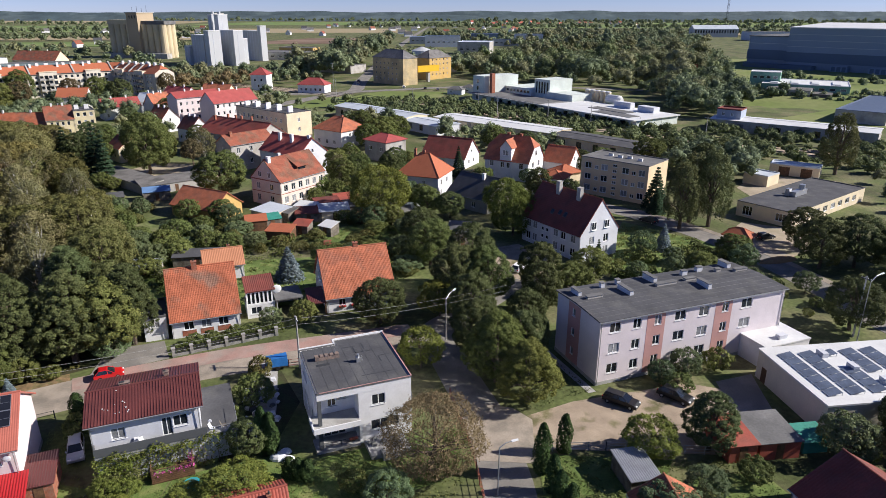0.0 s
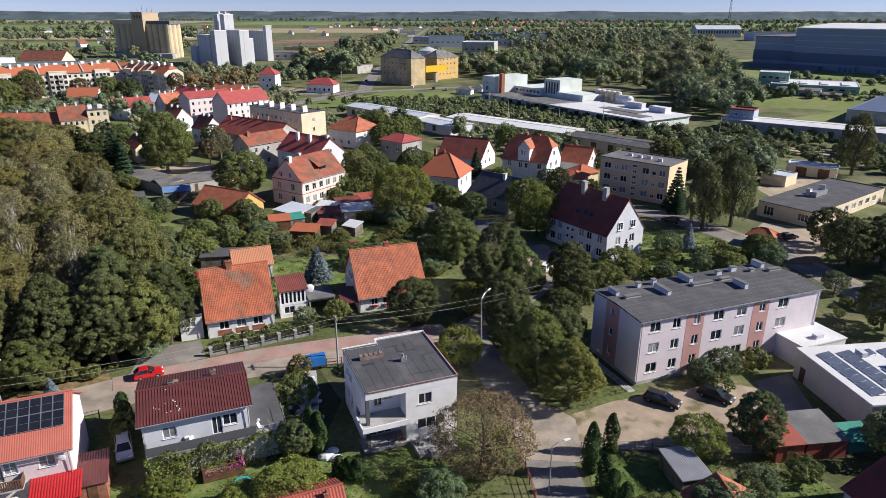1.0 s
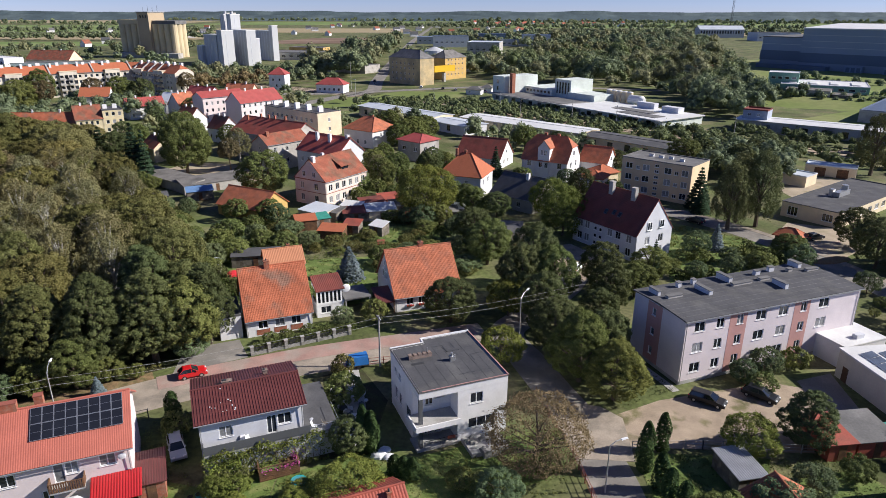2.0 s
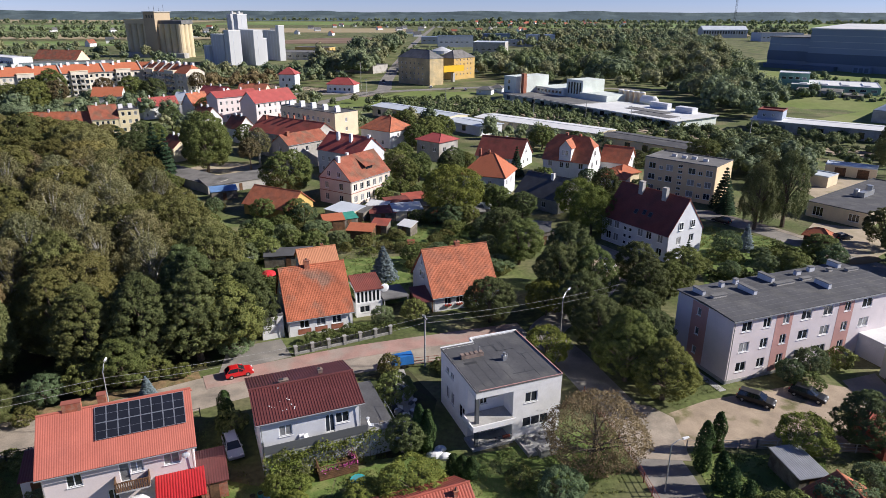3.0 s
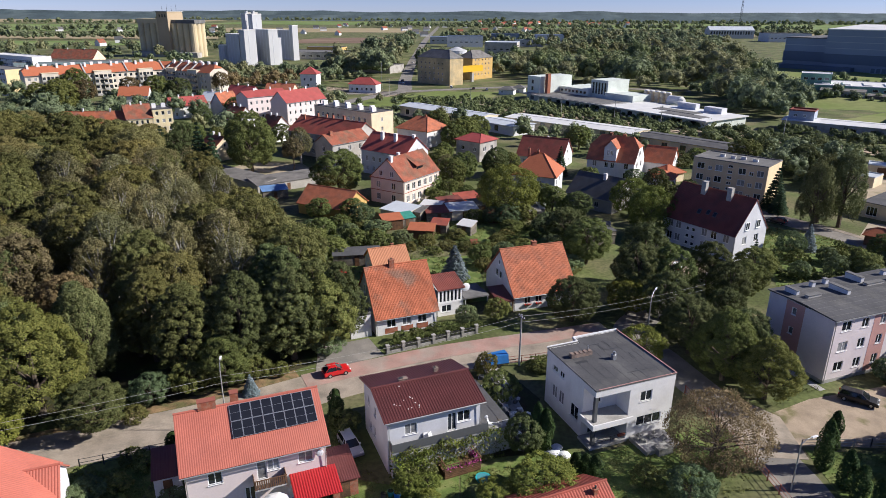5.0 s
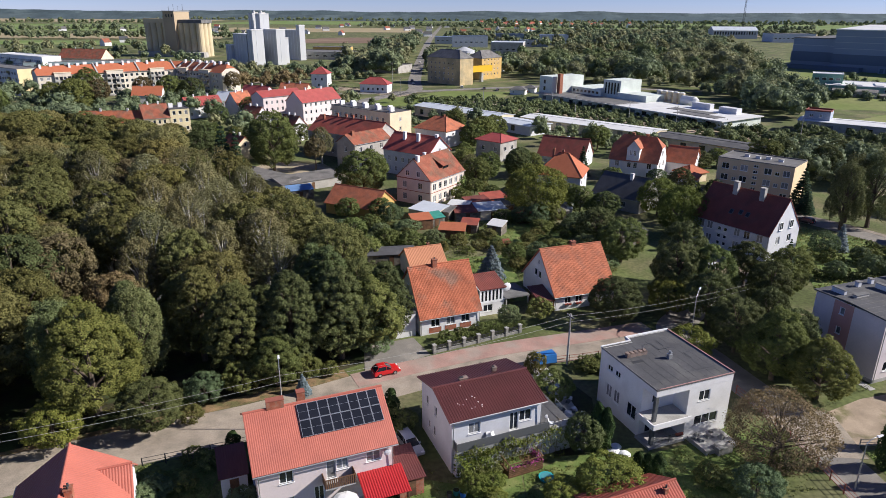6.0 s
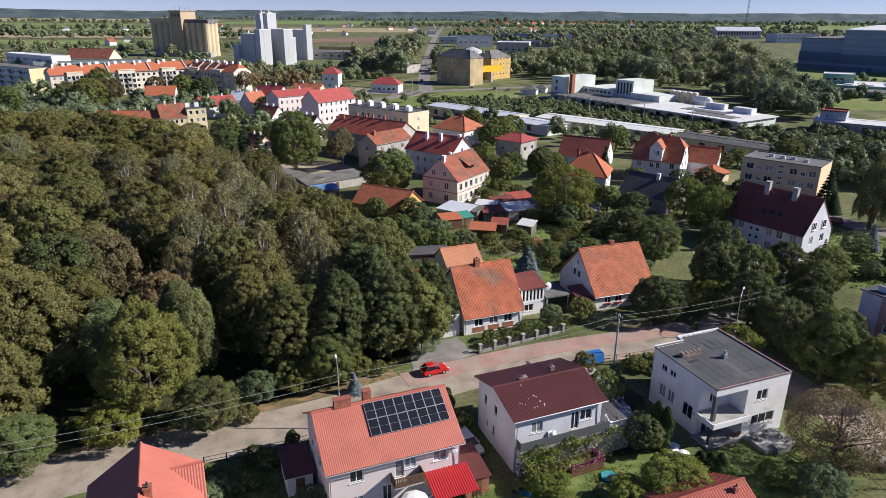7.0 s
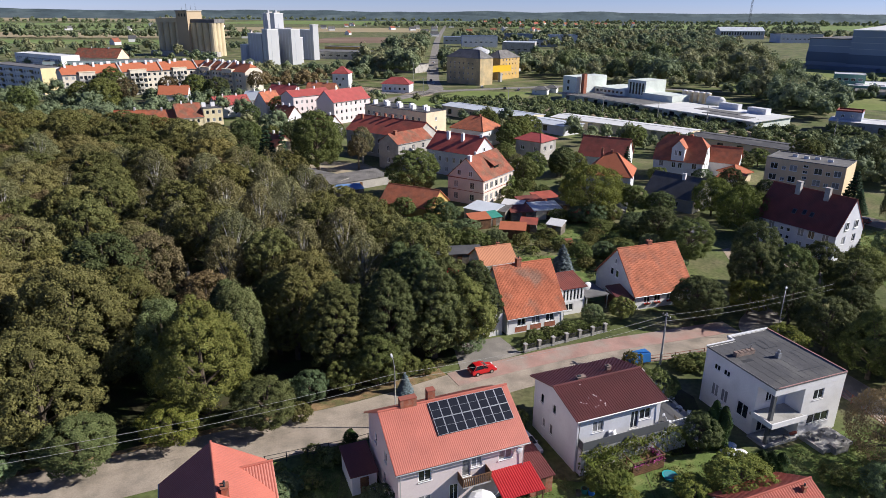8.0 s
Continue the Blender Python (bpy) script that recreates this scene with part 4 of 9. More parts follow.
sheet("road", [(2.5, 60.2), (8.8, 59.8), (8.9, 61.5), (9.4, 68.0), (7.2, 70.5), (3.0, 71.5), (0.9, 68.4), (2.3, 60.8)], 0.045, ROAD, "pale concrete mouth of the side street", "road")
sheet("driveway", [(34.4, 64.5), (39.0, 66.0), (40.6, 79.0), (35.0, 77.0)], 0.032, TARMAC, "tarmac driveway beside the block", "driveway")
sheet("yard", [(64, 121), (74, 129), (80, 142), (68, 148), (60, 138)], 0.028, SAND, "sandy lot beside the low workshop", "yard")
sheet("yard", [(80, 160), (110, 172), (112, 188), (92, 196), (80, 180)], 0.028, SAND, "sandy yard between garages", "yard")
sheet("yard", [(-104, 189), (-74, 176), (-66, 186), (-78, 206), (-96, 210)], 0.028, SAND, "sandy courtyard behind long sheds", "yard")
sheet("yard", [(4, 116), (17, 110), (22, 119), (14, 132), (6, 128)], 0.03, GRAVEL, "shaded earth yard before a house", "yard")
sheet("lawn", [(-36.6, 97.5), (-24.5, 102), (-26, 124), (-42, 121), (-47, 104)], 0.02, LAWN, "garden lawn between two houses", "lawn")
sheet("lawn", [(-60, 108), (-47.6, 100), (-44, 121), (-54, 130)], 0.02, LAWN, "bright garden lawn behind a hedge", "lawn")
sheet("lawn", [(-30, 50), (-16, 50), (-1, 57), (1.2, 66), (-4.8, 64.5), (-15.5, 60.3), (-21.0, 60.8), (-30, 57)], 0.02, LAWN, "garden lawn before a white house", "lawn")
sheet("lawn", [(-42.2, 47), (-30.2, 47), (-30.2, 57.2), (-37.6, 55), (-42, 56)], 0.02, LAWN, "small mown lawn below a terrace", "lawn")
sheet("lawn", [(8.8, 48), (17, 48), (24, 60.5), (9.2, 61.5)], 0.02, LAWN, "lawn behind thuja trees", "lawn")
sheet("lawn", [(24, 48), (37, 48), (33, 58.5), (25, 58)], 0.02, LAWN, "mown garden lawn", "lawn")
sheet("lawn", [(-72, 50), (-62.5, 50), (-62.5, 58.5), (-70.5, 56)], 0.02, LAWN, "strip of lawn along the street", "lawn")
sheet("lawn", [(-24, 125), (-8, 118), (-3, 134), (-16, 146), (-30, 142)], 0.02, LAWN, "garden lawn among fruit trees", "lawn")
sheet("lawn", [(28, 108), (50, 112), (58, 130), (40, 148), (34, 132)], 0.02, LAWN, "garden plots beside a tall house", "lawn")
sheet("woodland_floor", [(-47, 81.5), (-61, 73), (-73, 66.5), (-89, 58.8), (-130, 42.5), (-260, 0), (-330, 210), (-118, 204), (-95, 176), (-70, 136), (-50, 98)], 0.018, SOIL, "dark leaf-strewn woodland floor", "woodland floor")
sheet("storage_yard", [(-26.2, 59.6), (-20.8, 60.6), (-19.6, 71.5), (-24, 79.5), (-29, 77.5), (-26.6, 68)], 0.02, SOIL, "dark bare earth strewn with stored material", "yard")
band("verge", smooth_line([(-118, 47.2), (-105, 52.4), (-89.5, 58.6), (-73.5, 65.8), (-62, 71.4), (-52, 77.2)]), 2.0, 0.024, LITTER, "verge of dry fallen leaves beside the street", "verge")
sheet("driveway", [(-49.5, 77.6), (-40.6, 82.4), (-43.4, 87.6), (-50.5, 84.5)], 0.034, TARMAC, "worn paved drive before a cottage gate", "driveway")
sheet("path", [(-22.5, 62), (-20.6, 61.6), (-22.6, 72), (-25, 82), (-27, 81)], 0.026, CONC, "concrete garden path beside a house", "path")
sheet("path", [(9.5, 78), (13.2, 74.6), (13.6, 86), (10, 98), (7, 97)], 0.024, SOIL, "bare shaded soil beside the block", "soil")
sheet("path", [(12.6, 85.5), (17.4, 74.0), (18.4, 74.4), (13.6, 85.9)], 0.03, CONC, "concrete strip along the block's end wall", "path")

# ---- the block of flats ----


def flats():
    root = thing("apartment_block", "three-storey lilac-grey apartment block with rose stripes and a dark felt roof", "apartment block", 18.6, 75.8, 0, 21.3)
    L, W, H = 31.0, 10.6, 9.3
    cols = [(1.5, 1.7), (5.1, 1.3), (8.5, 1.1), (11.8, 1.8), (15.8, 1.7), (19.8, 1.1), (23.2, 1.9)]
    wins = {"F": [(u, v, w, 1.42) for v in (1.5, 4.45, 7.45) for u, w in cols if not (v < 2 and u > 22)], "L": [(4.0, v, 0.75, 1.1) for v in (1.6, 4.5, 7.4)],
            "B": grid_windows(7, 1.6, 4.1, (1.5, 4.45, 7.45), 1.6, 1.42)}
    wall_box(root, L, W, H, LILAC, wins)
    for u in (8.0, 19.3):
        band_s = Shape()
        for a, b in ((0.0, 1.5), (2.92, 4.45), (5.87, 7.45), (8.87, 9.22)):
            band_s.box(u - 0.7, -0.02, a + 0.3 if a == 0 else a, u + 2.2, 0.0, b)
        for a in (1.5, 4.45, 7.45):
            band_s.box(u - 0.7, -0.02, a, u + 0.49, 0.0, a + 1.42)
            band_s.box(u + 1.61, -0.02, a, u + 2.2, 0.0, a + 1.42)
        part("rose_stripe", band_s, ROSE, root, "rose painted wall stripe")
    side = Shape()
    for a, b in ((0.3, 1.6), (2.7, 4.5), (5.6, 7.4), (8.5, 9.2)):
        side.box(-0.02, 4.6, a, 0.0, 7.6, b)
    for a in (1.6, 4.5, 7.4):
        side.box(-0.02, 4.6, a, 0.0, W - 4.77, a + 1.1)
        side.box(-0.02, W - 3.98, a, 0.0, 7.6, a + 1.1)
    part("rose_stripe", side, ROSE, root, "rose painted wall stripe")
    part("plinth", Shape().box(-0.05, -0.05, 0, L + 0.05, W + 0.05, 0.5), CONC, root)
    r = Shape()
    r.hexa([(-0.25, -0.3, H - 0.02), (L + 0.25, -0.3, H - 0.02), (L + 0.25, W / 2, H + 0.28), (-0.25, W / 2, H + 0.28)],
           [(-0.25, -0.3, H + 0.16), (L + 0.25, -0.3, H + 0.16), (L + 0.25, W / 2, H + 0.46), (-0.25, W / 2, H + 0.46)])
    r.hexa([(-0.25, W / 2, H + 0.28), (L + 0.25, W / 2, H + 0.28), (L + 0.25, W + 0.3, H - 0.02), (-0.25, W + 0.3, H - 0.02)],
           [(-0.25, W / 2, H + 0.46), (L + 0.25, W / 2, H + 0.46), (L + 0.25, W + 0.3, H + 0.16), (-0.25, W + 0.3, H + 0.16)])
    roof = part("roof", r, FELT, root)
    seams = Shape()
    for k in range(1, 10):
        y = -0.3 + k * 1.12
        z = H + 0.16 + 0.3 * (1 - abs(y - W / 2) / (W / 2 + 0.3))
        seams.box(-0.2, y - 0.03, z - 0.02, L + 0.2, y + 0.03, z + 0.018)
    part("felt_seam", seams, FELTG, roof)
    g = Shape().box(-0.3, -0.42, H - 0.06, L + 0.3, -0.3, H + 0.06)
    part("gutter", g, ZINC, root)
    for u in (0.15, L - 0.15):
        part("downpipe", Shape().tube((u, -0.1, H), (u, -0.1, 0.2), 0.06, 0.06, 6), ZINC, root)
    for u, v, a, b, h in ((1.5, 8.4, 0.5, 2.0, 0.75), (3.0, 6.2, 2.4, 0.6, 0.4), (6.2, 9.2, 0.6, 0.6, 0.8), (9.0, 9.4, 0.6, 0.6, 0.8), (8.2, 6.4, 0.6, 3.0, 0.75), (14.2, 8.9, 0.6, 2.6, 0.9),
                          (15.2, 6.6, 3.4, 0.7, 0.4), (20.3, 8.9, 0.9, 0.6, 0.75), (19.6, 6.8, 1.8, 0.6, 0.4), (20.0, 4.2, 0.6, 2.4, 0.8), (23.4, 9.3, 1.0, 0.6, 0.8), (26.0, 8.2, 0.8, 0.6, 0.5),
                          (28.6, 9.6, 0.7, 2.0, 0.85), (29.4, 7.2, 2.2, 0.6, 0.4)):
        z = H + 0.1 + 0.3 * (1 - abs(v - W / 2) / (W / 2 + 0.3))
        c = part("chimney", Shape().box(u - a / 2, v - b / 2, z - 0.1, u + a / 2, v + b / 2, z + h), GREYR if h < 0.6 else COOL, root)
        part("chimney_cap", Shape().box(u - a / 2 - 0.08, v - b / 2 - 0.08, z + h, u + a / 2 + 0.08, v + b / 2 + 0.08, z + h + 0.08), FELTG, c)


flats()

# ---- the low building with solar panels ----


def solar_annex():
    yaw = -82.0
    root = thing("service_building", "low pale service building with a white flat roof and solar panels", "building", 40.9, 78.6, 0, yaw)
    L, W, H = 13.6, 19.0, 4.0
    wall_box(root, L, W, H, surface("pale_cream_render", (0.66, 0.61, 0.50), 0.85, 0.06, 0.4, 5, (0.58, 0.54, 0.45), (0.5, 0.72), 0.3), {})
    part("door", Shape().box(1.2, -0.05, 0.02, 2.2, -0.004, 2.1), BROWNF, root)
    part("roof", Shape().box(-0.15, -0.15, H, L + 0.15, W + 0.15, H + 0.22), MEMBRANE, root)
    for k in range(3):
        part("roof_vent", Shape().box(2.2 + 3.6 * k, 6.5 + 1.6 * k, H + 0.22, 3.6 + 3.6 * k, 7.3 + 1.6 * k, H + 0.9), COOL, root)
    for i in range(5):
        for j in range(7):
            x, y = 2.0 + j * 1.45, 1.2 + i * 2.9
            if (i, j) in ((2, 1), (2, 2), (3, 4)):
                continue
            p = Shape().hexa([(x, y, H + 0.28), (x + 1.36, y, H + 0.28), (x + 1.36, y + 1.7, H + 0.62), (x, y + 1.7, H + 0.62)],
                             [(x, y, H + 0.32), (x + 1.36, y, H + 0.32), (x + 1.36, y + 1.7, H + 0.66), (x, y + 1.7, H + 0.66)])
            q = part("solar_panel", p, PVBLUE, root)
            part("panel_frame", Shape().box(x, y, H + 0.22, x + 0.06, y + 1.75, H + 0.28).box(x + 1.30, y + 1.62, H + 0.22, x + 1.36, y + 1.7, H + 0.6).box(x, y - 0.05, H + 0.26, x + 1.36, y, H + 0.335), ALU, q)
    link = thing("link_building", "single-storey white-roofed link between block and service building", "building", 42.6, 80.2, 0, 21.3)
    wall_box(link, 8.0, 6.2, 3.3, WHITE, {})
    part("roof", Shape().box(-0.1, -0.1, 3.3, 8.1, 6.2, 3.5), MEMBRANE, link)
    part("roof_vent", Shape().box(3.4, 1.0, 3.5, 4.8, 1.8, 4.1), COOL, link)


solar_annex()

# ---- the white house with the flat roof ----


def white_villa():
    root = thing("modern_house", "white two-storey house with flat dark roof and open corner loggia", "house", -15.1, 61.4, 0, 21.9)
    H = 7.35
    s = Shape()
    right = [(1.5, 4.75, 1.6, 1.35), (1.3, 1.5, 3.4, 1.3, 3)]
    left = [(1.5, 5.3, 1.05, 0.8), (3.05, 5.3, 1.05, 0.8), (1.6, 1.8, 1.15, 1.7), (3.15, 1.8, 1.15, 1.7), (5.8, 1.6, 1.7, 1.8)]
    inner = [(0.9, 0.3, 2.6, 2.1, 3), (1.5, 4.2, 1.0, 2.0), (2.7, 4.9, 1.1, 1.2)]
    walls = [((4.6, 0, 0), (1, 0), 6.2, right), ((10.8, 0, 0), (0, 1), 11.7, [(3, 1.6, 1.5, 1.4), (3, 4.8, 1.5, 1.4)]), ((10.8, 11.7, 0), (-1, 0), 6.5, []), ((4.3, 11.7, 0), (0, -1), 1.1, []),
             ((4.3, 10.6, 0), (-1, 0), 4.3, []), ((0, 10.6, 0), (0, -1), 8.3, left), ((0, 2.3, 0), (1, 0), 4.6, inner), ((4.6, 2.3, 0), (0, -1), 2.3, [])]
    for o, u, n, w in walls:
        facade(s, o, u, n, H, w)
    part("wall", s, WHITE, root)
    for o, u, n, w in walls:
        for q in w:
            glaze(root, o, u, q)
    plan = [(-0.02, -0.02), (10.82, -0.02), (10.82, 11.72), (4.28, 11.72), (4.28, 10.62), (-0.02, 10.62)]
    part("roof_band", Shape().prism(plan, 6.65, 7.42), WHITE, root)
    roof = part("roof", Shape().prism([(0.18, 0.2), (10.6, 0.2), (10.6, 11.5), (4.5, 11.5), (4.5, 10.4), (0.18, 10.4)], 7.42, 7.5), FELT, root)
    rim = Shape()
    for (x0, y0), (x1, y1) in zip(plan, plan[1:] + plan[:1]):
        rim.box(min(x0, x1) - 0.05, min(y0, y1) - 0.05, 7.43, max(x0, x1) + 0.05, max(y0, y1) + 0.05, 7.62)
    part("roof_edge", rim, FELTG, root)
    back = Shape().box(-0.1, 10.58, 7.5, 4.3, 10.72, 7.72).box(4.2, 10.6, 7.5, 4.34, 11.8, 7.72).box(4.2, 11.66, 7.5, 10.9, 11.8, 7.72)
    part("white_flashing", back, PVC, root)
    part("rusty_flashing", Shape().box(0.3, -0.1, 7.63, 10.8, 0.02, 7.67).box(10.76, 0.0, 7.63, 10.9, 11.6, 7.67), surface("faded_red_flashing", (0.42, 0.24, 0.22), 0.7, 0.2, 2, 9), root, "faded red metal flashing")
    seams = Shape()
    for k in range(1, 9):
        seams.box(0.3 + k * 1.15, 0.3, 7.5, 0.34 + k * 1.15, 10.3, 7.508)
    for a, b, c, d in ((6.2, 7.6, 8.4, 7.75), (6.2, 7.6, 6.35, 9.2), (7.4, 8.2, 7.55, 9.8), (8.6, 6.0, 10.2, 6.12), (8.6, 4.6, 8.72, 6.0), (5.0, 9.3, 6.6, 9.42), (1.2, 5.9, 2.8, 6.4), (5.6, 2.1, 9.6, 2.2)):
        seams.box(a, b, 7.5, c, d, 7.512)
    part("felt_patch", seams, DARKMET, roof)
    c = part("chimney", Shape().box(1.3, 7.2, 7.45, 4.2, 7.75, 7.95), OLDBRICK, root, "low weathered brick chimney block")
    for k in range(5):
        part("chimney_cap", Shape().box(1.28 + 0.6 * k, 7.18, 7.95, 1.7 + 0.6 * k, 7.77, 8.08), OLDBRICK, c)
    part("chimney_pot", Shape().tube((3.7, 7.5, 8.0), (3.7, 7.5, 8.7), 0.07, 0.07, 6), ZINC, c)
    c = part("roof_vent", Shape().box(5.8, 5.2, 7.45, 6.3, 5.7, 8.1), ZINC, root)
    part("vent_cap", Shape().tube((6.05, 5.45, 8.1), (6.05, 5.45, 8.5), 0.16, 0.16, 8), ZINC, c)
    part("vent_cap", Shape().tube((6.5, 5.6, 7.45), (6.5, 5.6, 8.1), 0.08, 0.08, 8), ZINC, c)
    slab = part("balcony", Shape().box(-0.7, -0.9, 3.15, 4.6, 2.3, 3.4), CONC, root)
    part("balcony_parapet", Shape().box(-0.7, -0.95, 3.1, 4.6, -0.8, 3.75).box(-0.75, -0.8, 3.1, -0.6, 2.0, 3.75), WHITE, slab)
    part("column", Shape().box(0.02, 0.02, 0.3, 0.42, 0.42, 6.65), GREYMET, root)
    part("loggia_floor", Shape().box(-0.4, -0.3, 0, 4.6, 2.3, 0.3), CONC, root)
    part("railing", Shape().tube((0.4, -0.2, 1.2), (4.5, -0.2, 1.2), 0.03, 0.03).tube((0.4, -0.2, 0.8), (4.5, -0.2, 0.8), 0.02, 0.02).tube((2.4, -0.2, 0.3), (2.4, -0.2, 1.2), 0.03, 0.03), DARKMET, root)
    part("flower_box", Shape().box(3.3, -0.4, 1.0, 4.2, -0.15, 1.25), RUSTRED, root)
    dish = part("satellite_dish", Shape().dome((11.2, 1.4, 4.2), 0.12, 0.5, 0.5, 4, 12), GREYMET, root)
    part("bracket", Shape().tube((10.8, 1.4, 4.1), (11.2, 1.4, 4.2), 0.03, 0.03), ZINC, dish)
    terrace = thing("stone_terrace", "broken concrete terrace with rubble beside the white house", "terrace", -15.1, 61.4, 0, 21.9)
    part("slab", Shape().box(5.0, -3.4, 0, 9.6, -0.2, 0.55), CONC, terrace)
    part("wall_block", Shape().box(6.2, -4.0, 0, 8.2, -3.4, 0.9), STONE, terrace)
    rr = random.Random(3)
    for k in range(14):
        x, y, z = rr.uniform(5.2, 9.2), rr.uniform(-3.2, -0.5), 0.55
        a = rr.uniform(0.15, 0.4)
        part("rubble", Shape().hexa([(x - a, y - a, z), (x + a, y - a * 0.7, z), (x + a * 0.8, y + a, z), (x - a, y + a, z)],
                                    [(x - a * 0.6, y - a * 0.7, z + a), (x + a * 0.7, y - a * 0.4, z + a * 0.8), (x + a * 0.5, y + a * 0.8, z + a), (x - a * 0.8, y + a * 0.6, z + a * 0.7)]), STONE, terrace)


white_villa()

# ---- the house with the maroon roof ----


def maroon_house():
    root = gable_house("family_house", "pale grey two-storey house with a maroon ribbed metal roof and terrace", -37.7, 56.7, 22.5, 10.7, 9.0, 6.75, 7.95, COOL, MAROON,
                       {"F": [(1.9, 4.4, 1.4, 1.35), (6.8, 3.65, 1.05, 2.2), (7.95, 4.5, 1.5, 1.35)], "L": [(2.0, 1.4, 0.7, 1.1), (3.6, 1.4, 0.7, 1.3), (4.0, 4.3, 0.7, 1.2), (1.4, 4.2, 0.7, 1.2)]},
                       over=0.5, verge=0.45, ribs=(0.30, 0.05, "trapeze"))
    for x, y, a, b in ((2.9, 4.75, 1.0, 0.5), (7.4, 5.6, 0.5, 0.5)):
        c = part("chimney", Shape().box(x, y, 7.5, x + a, y + b, 8.2), OLDBRICK, root, "low weathered brick chimney")
        part("chimney_cap", Shape().box(x - 0.06, y - 0.06, 8.2, x + a + 0.06, y + b + 0.06, 8.27), OLDBRICK, c)
        part("chimney_pot", Shape().box(x + 0.12, y + 0.12, 8.27, x + a * 0.5, y + b - 0.1, 8.36), DARKMET, c)
    part("lichen", _spots(root), PVC, root, "pale lichen specks on the roof")
    ext = part("side_wing", Shape().box(10.7, 0.2, 0, 14.2, 9.0, 3.1), COOL, root)
    part("flat_roof", Shape().box(10.68, 0.0, 3.1, 14.4, 9.2, 3.3), FELT, ext)
    ter = part("terrace", Shape().box(0.15, -1.0, 3.05, 14.4, 0.0, 3.3), CONC, root)
    part("terrace_parapet", Shape().box(0.15, -1.06, 3.3, 11.2, -0.98, 4.3).box(0.15, -0.98, 3.3, 0.23, -0.05, 4.3), GREYMET, ter, "anthracite sheet parapet")
    rail = Shape()
    for k in range(5):
        rail.tube((11.3 + 0.76 * k, -1.0, 3.3), (11.3 + 0.76 * k, -1.0, 4.1), 0.02, 0.02)
    rail.tube((11.2, -1.0, 4.1), (14.4, -1.0, 4.1), 0.025, 0.025).tube((14.4, -1.0, 4.1), (14.4, 3.0, 4.1), 0.025, 0.025).tube((14.4, 3.0, 3.3), (14.4, 3.0, 4.1), 0.02, 0.02)
    part("railing", rail, ZINC, ter)
    part("terrace_wall", Shape().box(0.2, -0.9, 0, 14.2, 0.15, 3.05), COOL, root)
    dish = part("satellite_dish", Shape().dome((11.6, 0.3, 4.1), 0.22, 0.07, 0.22, 4, 12), COOL, root)
    part("bracket", Shape().tube((11.6, 0.3, 3.3), (11.6, 0.3, 4.15), 0.03, 0.03), ZINC, dish)
    for k, (x, y, m) in enumerate(((4.2, -0.5, SIGNW), (4.8, -0.6, SIGNW), (11.8, -0.5, WHITETARP), (13.0, -0.4, OLDWOOD))):
        ch = thing("terrace_chair", "folded garden chair on the terrace", "chair", 0, 0)
        ch.matrix_basis = root.matrix_basis @ pose(x, y, 3.3, 0, 0, 30 * k)
        part("seat", Shape().box(-0.25, -0.25, 0.4, 0.25, 0.25, 0.45), m, ch)
        part("backrest", Shape().hexa([(-0.25, 0.22, 0.45), (0.25, 0.22, 0.45), (0.25, 0.26, 0.45), (-0.25, 0.26, 0.45)], [(-0.25, 0.4, 0.95), (0.25, 0.4, 0.95), (0.25, 0.44, 0.95), (-0.25, 0.44, 0.95)]), m, ch)
        for a in (-0.22, 0.22):
            for b in (-0.22, 0.22):
                part("leg", Shape().tube((a, b, 0), (a, b, 0.42), 0.02, 0.02), ZINC, ch)


def _spots(root):
    rr, s = random.Random(9), Shape()
    for _ in range(14):
        x, y, a = rr.uniform(1.0, 4.2), rr.uniform(0.6, 4.2), rr.uniform(0.03, 0.07)
        z = 6.75 + 1.2 * y / 4.5 + 0.165
        s.box(x - a, y - a, z - 0.03, x + a, y + a * 0.8, z + 0.02)
    return s


maroon_house()

# ---- the house with the coral roof and solar panels ----


